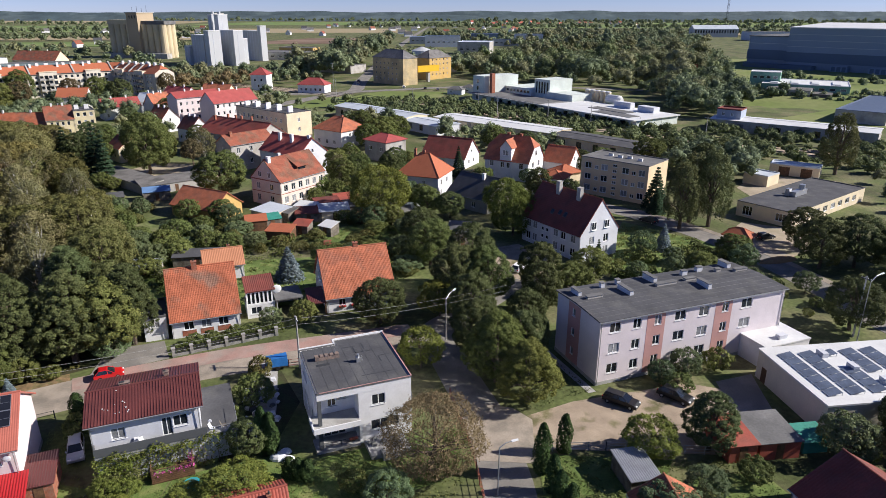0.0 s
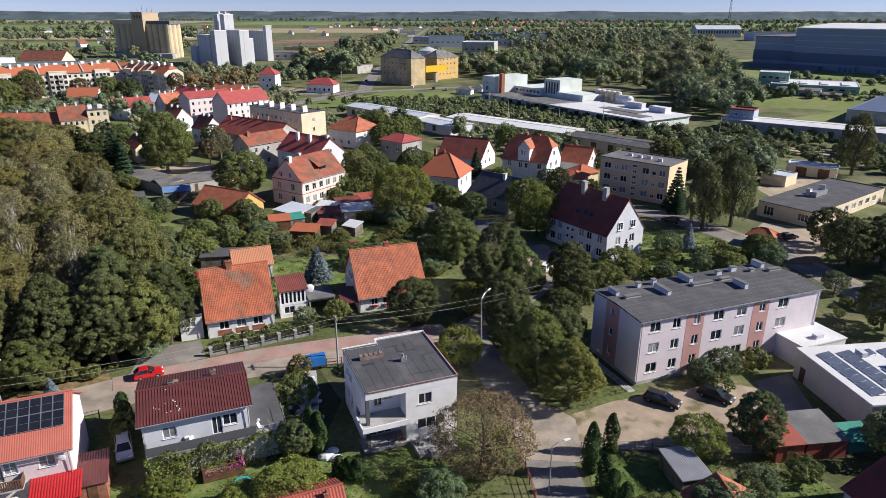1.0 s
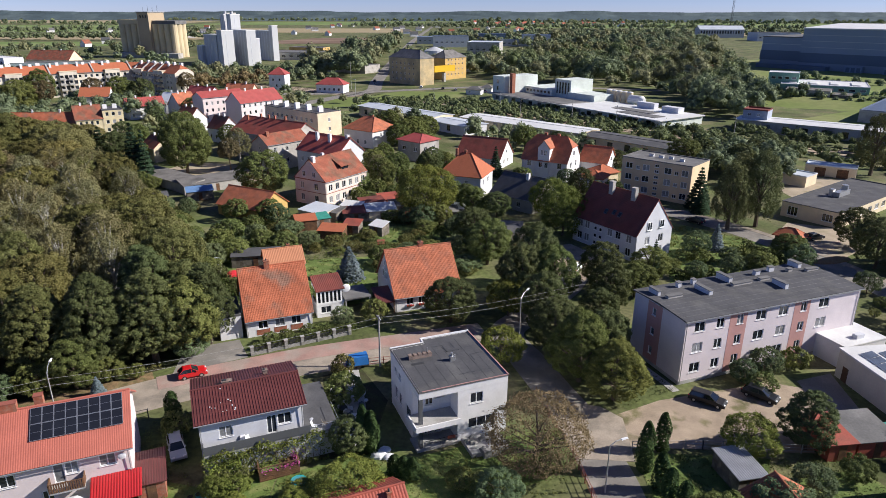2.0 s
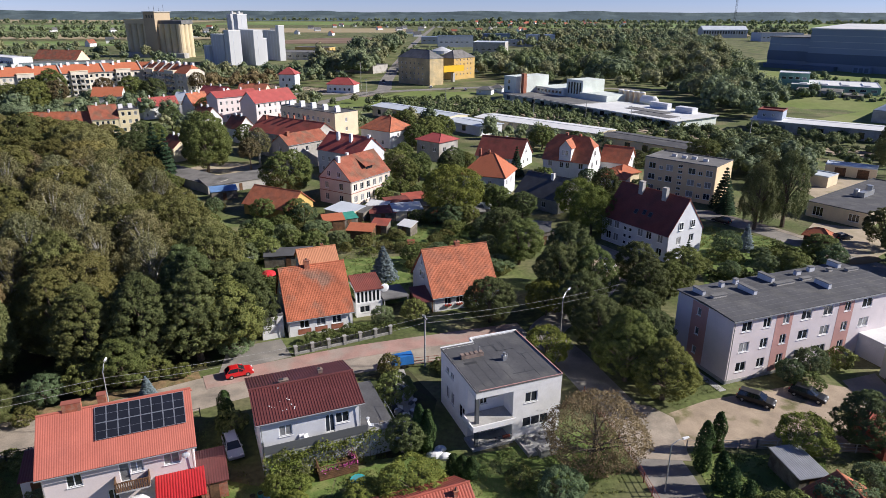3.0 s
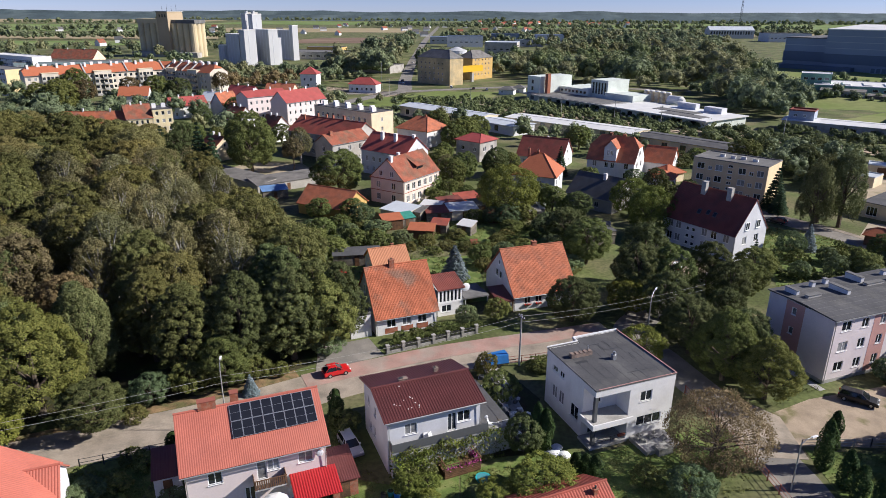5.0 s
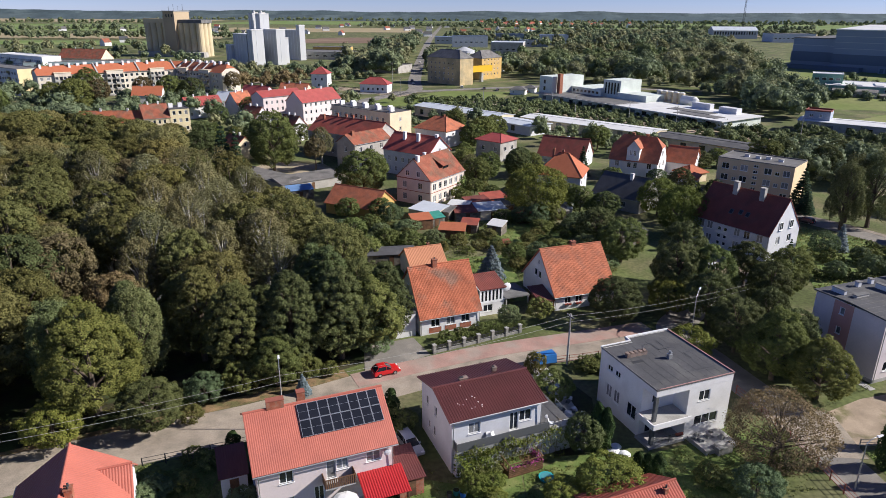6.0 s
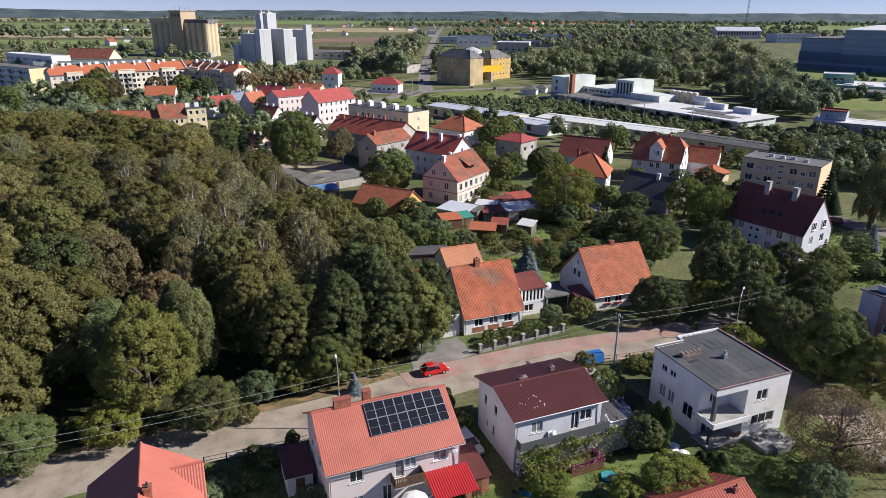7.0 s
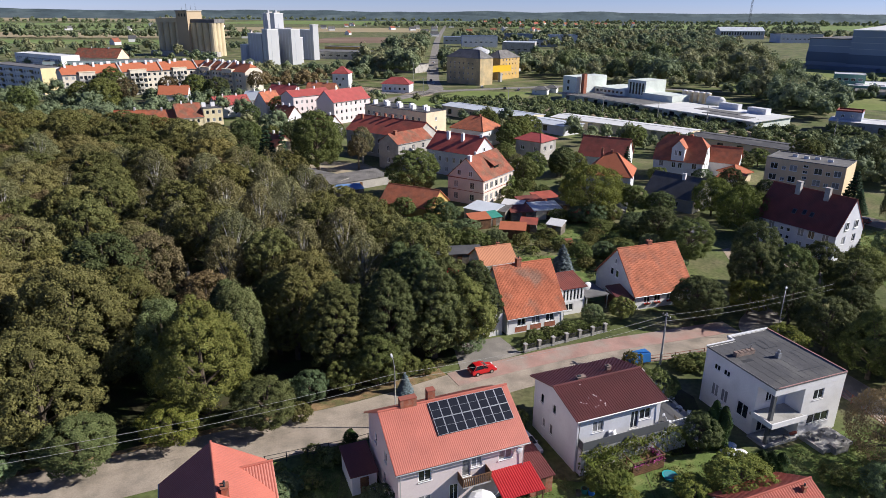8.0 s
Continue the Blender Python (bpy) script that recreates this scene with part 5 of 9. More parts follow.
def coral_house():
    L, W, he, hr = 13.3, 10.0, 6.4, 9.5
    root = gable_house("family_house", "pale pink two-storey house with a coral metal roof and solar panels", -55.9, 48.7, 22.5, L, W, he, hr, BLUSH, CORAL,
                       {"F": [(2.0, 4.25, 1.35, 1.3), (6.5, 3.55, 0.95, 2.2), (7.5, 4.35, 1.2, 1.4), (10.5, 4.4, 1.5, 1.35), (2.0, 1.2, 1.35, 1.35), (5.2, 0.9, 1.0, 2.1)],
                        "L": [(2.2, 4.3, 0.8, 1.2), (5.6, 4.3, 0.8, 1.2), (8.0, 1.5, 0.8, 1.2), (5.0, 1.5, 0.8, 1.2)]}, over=0.55, verge=0.4, ribs=(0.2, 0.016, "wave"))
    part("plinth", Shape().box(-0.04, -0.04, 0, L + 0.04, W + 0.04, 0.5), CONC, root)
    for x, y, w in ((1.9, 4.8, 1.7), (5.0, 5.4, 0.8)):
        c = part("chimney", Shape().box(x, y, 8.6, x + w, y + 0.7, 10.4), BRICK, root, "red brick chimney")
        part("chimney_cap", Shape().box(x - 0.04, y - 0.04, 10.4, x + w + 0.04, y + 0.74, 10.47), BANDR, c)
    k = (hr - he) / (W / 2)
    up = Vector((0, -k, 1)).normalized()

    def on(u, d, lift):
        y = W / 2 - d / math.hypot(1, k)
        z = hr + 0.1 - (W / 2 - y) * k
        return (u, y + up.y * lift, z + up.z * lift)

    for i in range(8):
        for j in range(2):
            u, d = 4.75 + 1.03 * i, 0.28 + 1.78 * j
            a, b = u + 0.015, u + 1.005
            p = Shape().hexa([on(a, d + 1.74, 0.10), on(b, d + 1.74, 0.10), on(b, d, 0.10), on(a, d, 0.10)], [on(a, d + 1.74, 0.14), on(b, d + 1.74, 0.14), on(b, d, 0.14), on(a, d, 0.14)])
            panel = part("solar_panel", p, PV, root, "dark solar panel in an aluminium frame" if i + j == 0 else "")
            f = Shape()
            for q in ((a - 0.012, a + 0.03, d, d + 1.74), (b - 0.03, b + 0.012, d, d + 1.74), (a, b, d - 0.012, d + 0.03), (a, b, d + 1.71, d + 1.752), (a, b, d + 0.86, d + 0.88)):
                f.hexa([on(q[0], q[3], 0.11), on(q[1], q[3], 0.11), on(q[1], q[2], 0.11), on(q[0], q[2], 0.11)], [on(q[0], q[3], 0.15), on(q[1], q[3], 0.15), on(q[1], q[2], 0.15), on(q[0], q[2], 0.15)])
            part("panel_frame", f, ALU, panel)
    bal = part("balcony", Shape().box(6.1, -1.25, 3.2, 9.1, 0.0, 3.4), CONC, root)
    for n in range(15):
        x = 6.1 + 0.205 * n
        part("slat", Shape().box(x, -1.28, 3.4, x + 0.13, -1.24, 4.35), WOOD, bal)
    part("balcony_rail", Shape().box(6.05, -1.3, 4.35, 9.15, -1.2, 4.42).box(6.06, -1.25, 3.4, 6.12, 0, 4.4).box(9.06, -1.25, 3.4, 9.12, 0, 4.4), WOOD, bal)
    awn = Shape()
    slope(awn, 9.5, 14.1, -3.3, 2.45, 0.0, 3.35, (0.25, 0.04, "wave"), thick=0.05)
    aw = part("lean_to_roof", awn, REDMET, root, "bright red corrugated lean-to roof")
    for x in (9.7, 13.9):
        part("post", Shape().box(x - 0.06, -3.2, 0, x + 0.06, -3.08, 2.4), WOOD, aw)
    dish = part("satellite_dish", Shape().dome((12.6, -0.35, 5.3), 0.4, 0.1, 0.4, 4, 12), COOL, root)
    part("bracket", Shape().tube((12.6, 0.0, 5.2), (12.6, -0.35, 5.3), 0.03, 0.03), ZINC, dish)
    shed("garden_shed", "small pale shed with a brown metal roof", -60.9, 52.5, 22.5, 2.6, 4.4, 2.3, 2.8, COOL, MAROON, (0.25, 0.03, "wave"))
    shed("brick_shed", "brick store with a brown ribbed lean-to roof", -42.9, 52.6, 22.5, 2.6, 4.6, 2.1, 2.7, BRICK, MAROON, (0.25, 0.03, "wave"))
    par = thing("parasol", "white garden parasol on a stand", "parasol", -47.9, 49.6)
    part("canopy", Shape().dome((0, 0, 2.1), 1.6, 1.6, 0.6, 3, 8, 0.0), SIGNW, par)
    part("pole", Shape().tube((0, 0, 0), (0, 0, 2.6), 0.03, 0.03), ALU, par)


coral_house()

# ---- the tiled cottages ----
C = gable_house("tiled_cottage", "low white cottage with a steep weathered orange pantile roof", -42.3, 88.2, 22.3, 9.9, 10.6, 3.2, 9.2, WHITE, TILEW,
                {"F": [(1.7, 1.15, 1.45, 1.4), (4.2, 1.15, 1.45, 1.4), (6.7, 1.15, 1.45, 1.4)], "L": [(3.0, 1.2, 1.0, 1.3), (4.7, 5.2, 1.0, 1.3)], "R": [(4.6, 5.0, 1.0, 1.3)]},
                over=0.45, verge=0.25, ribs=(0.24, 0.022, "pantile"), courses=24, chims=((4.2, 5.2, 1.0, 0.8),))
brick = Shape()
for a, b in ((1.4, 3.4), (4.0, 5.9), (6.5, 8.4)):
    brick.box(a, -0.03, 0.2, b, 0.0, 1.08)
part("brick_apron", brick, BRICK, C, "brick panels below the windows")
flat_house("side_extension", "pale cottage extension with a dark flat roof", -46.0, 87.2, 22.3, 3.2, 7.0, 3.7, WHITE, FELT, {"F": [(0.9, 2.1, 1.3, 0.9)]})


def conservatory():
    root = thing("glazed_annex", "two-storey glazed annex with white posts and a brown roof", "annex", -33.0, 95.2, 0, 22.3)
    wall_box(root, 4.4, 4.2, 2.3, WHITE, {"F": [(0.6, 0.7, 1.7, 1.2)]})
    part("upper_room", Shape().box(0.15, 0.15, 2.3, 4.25, 4.1, 4.4), PANE, root)
    for k in range(7):
        part("post", Shape().box(0.65 * k, -0.02, 2.3, 0.65 * k + 0.24, 0.2, 4.4), PVC, root)
    part("lintel", Shape().box(0, -0.03, 4.4, 4.4, 4.2, 4.65).box(0, -0.03, 2.2, 4.4, 0.2, 2.5), PVC, root)
    r = Shape()
    slope(r, -0.1, 4.6, -0.3, 4.7, 4.4, 5.7, (0.3, 0.04, "wave"))
    part("roof", r, DARKRED, root)
    d = part("satellite_dish", Shape().dome((4.9, 0.3, 4.4), 0.75, 0.18, 0.75, 5, 16), PVC, root)
    part("bracket", Shape().tube((4.4, 0.5, 4.2), (4.9, 0.45, 4.4), 0.03, 0.03), ZINC, d)
    car = thing("carport", "flat grey carport beside a glazed annex", "carport", -28.7, 96.6, 0, 22.3)
    part("roof", Shape().box(0, 0, 2.5, 4.4, 5.2, 2.7), FELTG, car)
    for a in (0.2, 4.2):
        for b in (0.2, 5.0):
            part("post", Shape().box(a - 0.08, b - 0.08, 0, a + 0.08, b + 0.08, 2.5), CONC, car)
    part("back_wall", Shape().box(0.1, 4.9, 0, 4.3, 5.05, 2.5), GREYR, car)


conservatory()
gable_house("garden_house", "small garden house with a smooth orange roof", -45.0, 110.2, 22.3, 6.8, 6.0, 2.9, 5.1, WHITE, surface("smooth_salmon_sheet", (0.50, 0.22, 0.12), 0.7, 0.08, 0.4, 5), {"F": [(2.2, 1.1, 1.2, 1.1)]}, over=0.4, ribs=(0.3, 0.03, "wave"), chims=((4.6, 3.4, 0.7, 0.5),))
shed("lean_to_shelter", "dark felt-roofed garden shelter", -53.5, 116.5, 10, 9.0, 3.4, 2.3, 2.7, OLDWOOD, FELT)
shed("cold_frame", "glass-roofed grey garden frame", -60.0, 113.0, 10, 5.2, 2.8, 1.6, 2.1, GREYR, PALEMET, (0.5, 0.03, "wave"))
D = gable_house("tiled_cottage", "white cottage with a steep bright orange pantile roof and flower boxes", -20.6, 97.5, 20, 11.3, 11.6, 2.95, 8.9, WHITE, TILE,
                {"F": [(1.9, 1.1, 1.2, 1.35), (3.9, 1.1, 1.3, 1.35), (6.4, 1.1, 1.3, 1.35)], "L": [(5.9, 3.9, 0.9, 1.3), (4.4, 3.9, 0.9, 1.3), (5.4, 6.2, 0.6, 0.9), (8, 0.9, 1.1, 1.3)]},
                over=0.45, verge=0.3, ribs=(0.24, 0.022, "pantile"), courses=24, chims=((6.2, 6.0, 0.9, 0.8),))
for u in (1.9, 3.9, 6.4):
    fb = part("flower_box", Shape().box(u, -0.3, 0.8, u + 1.2, -0.02, 1.0), WOOD, D)
    rng = np.random.default_rng(int(u * 10))
    n = 70
    part("red_flowers", leaf_mesh("red_flowers", np.stack([rng.uniform(u, u + 1.2, n), rng.uniform(-0.4, -0.05, n), rng.uniform(0.85, 1.2, n)], 1), rng.normal(size=(n, 3)), np.full(n, 0.1), rng, REDFLOWER), None, fb)
porch = thing("entrance_porch", "brown-roofed timber porch at a cottage gable", "porch", -20.6, 97.5, 0, 20)
pr = Shape()
slope(pr, -3.0, -0.1, -0.4, 2.2, 4.2, 3.2, (0.3, 0.04, "wave"))
part("roof", pr, MAROON, porch)
for a, b in ((-2.8, -0.2), (-2.8, 4.0), (-0.3, -0.2)):
    part("post", Shape().box(a - 0.07, b - 0.07, 0, a + 0.07, b + 0.07, 2.4), WOOD, porch)
part("screen", Shape().box(-2.8, 1.5, 0, -2.7, 4.0, 2.3), WOOD, porch)

# ---- street wall with piers, gate and hedge ----


def street_wall():
    root = thing("garden_wall", "low stone garden wall with square piers and dark panels", "wall", -40.1, 82.9, 0, 27.5)
    n, step = 7, 2.45
    for k in range(n):
        p = part("pier", Shape().box(k * step - 0.22, -0.22, 0, k * step + 0.22, 0.22, 1.35), STONE, root)
        part("pier_cap", Shape().box(k * step - 0.28, -0.28, 1.35, k * step + 0.28, 0.28, 1.45), CONC, p)
        if k < n - 1:
            part("base_wall", Shape().box(k * step + 0.22, -0.12, 0, (k + 1) * step - 0.22, 0.12, 0.4), STONE, root)
            f = Shape().box(k * step + 0.22, -0.03, 0.45, (k + 1) * step - 0.22, 0.03, 0.52).box(k * step + 0.22, -0.03, 1.1, (k + 1) * step - 0.22, 0.03, 1.16)
            for j in range(12):
                x = k * step + 0.3 + j * 0.165
                f.box(x, -0.012, 0.42, x + 0.06, 0.012, 1.2)
            part("fence_panel", f, DARKMET, root)


street_wall()
leafy_box("garden_hedge", "clipped green hedge behind a stone garden wall", LEAF_MID, [(-40.3, 84.2), (-32.6, 88.2), (-26.2, 91.2)], 1.0, 1.1, 0.14, 190, 4)
leafy_box("garden_hedge", "tall clipped hedge along a garden", LEAF_DARK, [(-45.5, 101), (-52, 109), (-60, 119)], 1.4, 2.2, 0.18, 200, 5)

# ---- houses of the middle distance ----
G = gable_house("tenement_house", "tall white house with steep dark red roof and grey chimneys", 15.1, 135.3, -56, 17.3, 10.4, 5.7, 12.1, COOL, DARKRED,
            {"F": [(u, v, 1.35, 1.65) for v in (0.8, 3.55) for u in (1.3, 3.3, 9.6, 11.8, 14.6)] + [(u, v, 0.8, 0.8) for u in (5.9, 7.3) for v in (0.7, 2.2, 3.8)], "R": [(2.7, 6.2, 1.35, 1.6), (6.3, 6.2, 1.35, 1.6), (6.4, 3.2, 1.35, 1.6), (2.4, 3.2, 1.35, 1.6), (6.4, 0.7, 1.35, 1.6)]},
            over=0.35, verge=0.1, ribs=(0.3, 0.03, "wave"), chims=((6.0, 4.4, 2.4, 1.0), (12.0, 4.4, 2.3, 1.0), (15.6, 6.6, 0.8, 0.9)), chim_mat=GREYR, pots=0)

for u, v in ((7.0, 1.3), (9.0, 1.5), (10.6, 1.4)):
    z = 5.8 + 6.4 * v / 5.2
    sky_light = part("roof_window", Shape().hexa([(u, v, z), (u + 0.8, v, z), (u + 0.8, v + 0.7, z + 0.86), (u, v + 0.7, z + 0.86)], [(u, v - 0.12, z + 0.1), (u + 0.8, v - 0.12, z + 0.1), (u + 0.8, v + 0.58, z + 0.96), (u, v + 0.58, z + 0.96)]), GREYMET, G)
    part("pane", Shape().hexa([(u + 0.1, v - 0.03, z + 0.2), (u + 0.7, v - 0.03, z + 0.2), (u + 0.7, v + 0.5, z + 0.86), (u + 0.1, v + 0.5, z + 0.86)], [(u + 0.1, v - 0.05, z + 0.23), (u + 0.7, v - 0.05, z + 0.23), (u + 0.7, v + 0.48, z + 0.89), (u + 0.1, v + 0.48, z + 0.89)]), PANE, sky_light)


def pink_tenement():
    root = gable_house("tenement_house", "dusty pink three-storey house with red bands and a brown tile roof", -42.7, 158.3, 57, 15.8, 10.5, 6.7, 11.6, PINKR, TILEB,
                       {"F": [(1.2 + 2.5 * k, v, 1.35, 1.7) for v in (0.9, 3.9) for k in range(6)], "L": [(1.8, 0.9, 1.3, 1.7), (6.6, 0.9, 1.3, 1.7), (1.8, 4.0, 1.3, 1.7), (6.6, 4.0, 1.3, 1.7), (2.9, 7.2, 1.1, 1.4), (6.3, 7.2, 1.1, 1.4)]},
                       over=0.35, verge=0.15, ribs=(0.3, 0.03, "wave"), chims=((0.9, 4.6, 1.3, 0.9), (5.4, 5.6, 1.0, 0.7)), chim_mat=WHITE, pots=0)
    part("string_course", Shape().box(-0.06, -0.06, 6.35, 15.86, 10.56, 6.6).box(-0.05, -0.05, 3.3, 15.85, 10.55, 3.45), BANDR, root)
    for a, b in ((7.6, 10.6),):
        dorm = part("dormer", Shape().hexa([(a, 1.5, 7.4), (b, 1.5, 7.4), (b, 4.4, 10.2), (a, 4.4, 10.2)], [(a, 1.5, 9.1), (b, 1.5, 9.1), (b, 4.4, 10.7), (a, 4.4, 10.7)]), WOOD, root, "timber shed dormer in the roof")
        part("dormer_roof", Shape().hexa([(a - 0.5, 1.0, 8.95), (b + 0.5, 1.0, 8.95), (b + 0.5, 4.9, 11.0), (a - 0.5, 4.9, 11.0)], [(a - 0.5, 1.0, 9.15), (b + 0.5, 1.0, 9.15), (b + 0.5, 4.9, 11.2), (a - 0.5, 4.9, 11.2)]), TILEB, dorm)
        part("dormer_window", Shape().box(a + 0.3, 1.44, 8.0, b - 0.3, 1.5, 8.8), PANE, dorm)


pink_tenement()
flat_house("apartment_block", "three-storey cream apartment block with a flat grey roof", 34.9, 175.0, -41.2, 19.2, 11.4, 9.9, surface("sandy_cream_render", (0.70, 0.545, 0.345), 0.85, 0.06, 0.4, 4, (0.62, 0.485, 0.31), (0.5, 0.7), 0.3, 0.1, 14), FELTG,
           {"F": [(u, v, w, h) for v in (1.1, 4.1, 7.1) for u, w, h in ((1.2, 1.9, 1.6), (4.1, 1.1, 1.0), (6.0, 1.9, 1.6), (12.0, 1.9, 1.6), (14.7, 1.1, 1.0), (16.6, 1.7, 1.6))] + [(9.3, 0.9 + 1.5 * k, 1.2, 0.75) for k in range(6)], "R": []}, rim=0.2, category="apartment block")
for u, v in ((5.5, 6), (8.5, 5.5), (11, 6), (14.4, 5)):
    vent = thing("roof_vent", "small white vent block on a flat roof", "vent", 0, 0)
    vent.matrix_basis = pose(34.9, 175.0, 9.8, 0, 0, -41.2) @ pose(u, v, 0)
    part("block", Shape().box(-0.6, -0.3, 0, 0.6, 0.3, 0.7), WHITE, vent)
    part("cap", Shape().box(-0.65, -0.35, 0.7, 0.65, 0.35, 0.8), CONC, vent)
gable_house("tenement_house", "old house with a long red sheet roof and white chimneys", -57.9, 196.1, -36, 17, 11, 7.4, 11.7, COOL, surface("bright_red_roof_sheet", (0.44, 0.10, 0.075), 0.65, 0.14, 0.4, 5, (0.36, 0.09, 0.07), (0.46, 0.66), 0.3),
            {"F": [(1.6 + 2.6 * k, v, 1.0, 1.5) for v in (1.0, 4.0) for k in range(6)], "R": [(5.0, 4.0, 1.0, 1.4), (5.2, 7.5, 0.7, 1.1)]}, over=0.4, chims=((5.4, 3.6, 2.2, 0.9), (10.6, 3.6, 2.2, 0.9), (16, 5.5, 0.7, 0.9)), chim_mat=WHITE, pots=0)
gable_house("tenement_house", "long grey tenement with a red tile roof and many brick chimneys", -86.5, 224.5, -34, 29, 13, 8.0, 12.2, GREYR, RUSTRED,
            {"F": [(1.6 + 3.0 * k, v, 1.1, 1.6) for v in (1.2, 4.6) for k in range(8)]}, over=0.4, chims=((3, 5, 1.5), (8, 6.5, 1.2), (12, 6.5, 1.2), (15, 6.5, 1.2), (20, 6.5, 1.4)), pots=0)
gable_house("tenement_wing", "grey tenement wing with a brown tile roof and plain gable", -66.8, 196.5, 50, 15.5, 8.2, 8.2, 10.8, GREYR, TILEB,
            {"F": [(2 + 4.4 * k, v, 1.1, 1.6) for v in (2.0, 5.6) for k in range(3)], "L": [(3.4, 5.6, 1.1, 1.6), (3.4, 2.0, 1.1, 1.6)]}, chims=((2.4, 3.4, 1.3, 0.9),), pots=0, over=0.3)
hip_house("villa", "pale house with a hipped orange tile roof", -50.6, 241.5, -36, 14, 13, 6.2, 10.2, WHITE, TILE, {"F": [(2, 1.2, 1.1, 1.5), (6, 1.2, 1.1, 1.5), (9.8, 1.2, 1.1, 1.5)], "R": [(4, 3.8, 1.0, 1.2), (8, 3.8, 1.0, 1.2)]}, ridge=4.5, chims=((8.5, 6.5, 0.5),))
hip_house("villa", "grey two-storey house with a raspberry hipped roof", -28.9, 217.5, -40, 9.8, 9.5, 6.6, 8.4, GREYR, PINKROOF, {"F": [(2, 3.3, 1.4, 1.4), (7, 3.3, 1.4, 1.4)], "R": [(2, 3.3, 1.4, 1.4), (6, 3.3, 1.4, 1.4)]}, ridge=3.5)
gable_house("farmhouse", "white house with a broad dull red roof", -9.6, 207.9, -26, 15.0, 11.5, 3.4, 8.6, WHITE, surface("dull_red_tile", (0.27, 0.075, 0.055), 0.8, 0.16, 0.5, 5, (0.2, 0.07, 0.05), (0.46, 0.66), 0.4, 0.1, 16), {"R": [(3.2, 1.2, 0.9, 1.3), (6.6, 1.2, 0.9, 1.3), (5.0, 4.4, 0.8, 1.1)], "F": [(2, 1, 1.2, 1.3), (7, 1, 1.2, 1.3)]}, chims=((8, 6.5, 0.9),), chim_mat=WHITE)
hip_house("villa", "pale house with a steep orange pyramid roof", -14.5, 170.5, -20, 11.5, 11, 6.0, 11.0, COOL, ORANGE, {"R": [(2.0, 3.4, 1.0, 1.4), (6.2, 3.4, 1.0, 1.4), (2.0, 0.9, 1.0, 1.3)], "F": [(2, 3.4, 1.0, 1.4), (7, 3.4, 1.0, 1.4)]}, ridge=2.5, chims=((5.5, 5.5, 0.6), (3, 5.5, 0.9)))


def white_mansion():
    root = gable_house("villa", "white villa with a half-hipped red-brown roof and front gable", 9.8, 192.3, -30, 14.0, 11.0, 5.9, 12.2, WHITE, TILE,
                       {"F": [(1.6, 3.6, 1.3, 1.7), (11.0, 3.6, 1.3, 1.7), (1.6, 0.9, 1.3, 1.7), (11, 0.9, 1.3, 1.7)], "R": [(2.6, 3.6, 1.3, 1.7), (6.8, 3.6, 1.3, 1.7), (4.6, 7.0, 1.1, 1.5)]},
                       over=0.45, hip=0.45, chims=((5.0, 5.6, 0.7, 0.8), (9.0, 5.6, 0.6, 0.8)), pots=0)
    s = Shape().prism([(5.0, -0.25), (8.6, -0.25), (8.6, 3.5), (5.0, 3.5)], 0, 9.4)
    s.face((5.0, -0.25, 9.4), (8.6, -0.25, 9.4), (6.8, -0.25, 11.5))
    front = part("front_gable", s, WHITE, root)
    r = Shape()
    r.hexa([(4.7, -0.5, 9.2), (6.8, -0.5, 11.55), (6.8, 5.2, 11.55), (4.7, 3.2, 9.2)], [(4.7, -0.5, 9.35), (6.8, -0.5, 11.7), (6.8, 5.2, 11.7), (4.7, 3.2, 9.35)])
    r.hexa([(6.8, -0.5, 11.55), (8.9, -0.5, 9.2), (8.9, 3.2, 9.2), (6.8, 5.2, 11.55)], [(6.8, -0.5, 11.7), (8.9, -0.5, 9.35), (8.9, 3.2, 9.35), (6.8, 5.2, 11.7)])
    part("gable_roof", r, TILE, front)
    for u, v, w in ((5.85, 7.2, 0.85), (6.95, 7.2, 0.85), (5.4, 3.6, 1.1), (7.2, 3.6, 1.1)):
        glaze(root, (0, -0.42, 0), (1, 0), (u, v, w, 1.6, 2))
    part("cornice", Shape().box(-0.1, -0.1, 5.5, 4.9, -0.004, 5.75).box(8.7, -0.1, 5.5, 14.1, -0.004, 5.75), PVC, root)


white_mansion()
gable_house("house_wing", "low wing of a villa with a red tile roof", 27.5, 196.0, -30, 8.5, 9.0, 4.2, 8.2, WHITE, TILE, {"R": [(3.6, 4.4, 0.9, 1.2)]}, over=0.3)
hip_house("garage", "white garage with a low orange roof", 24.6, 180.0, -30, 6.5, 6.5, 3.2, 4.8, WHITE, ORANGE, {}, category="garage")
hip_house("outbuilding", "low outbuilding with an orange roof", 31.5, 184.5, 30, 7.0, 6.0, 2.8, 4.6, CREAM, ORANGE, {}, category="outbuilding")
gable_house("bungalow", "low house with a broad anthracite tile roof and a white chimney", -1.1, 162.2, -43, 13.0, 11.0, 3.6, 7.8, GREYR, SLATE, {"F": [(2, 1, 1.2, 1.4), (8, 1, 1.2, 1.4)], "R": [(3, 1.0, 1.0, 1.4)]}, over=0.5, chims=((8.0, 4.6, 1.4, 0.8),), chim_mat=WHITE)


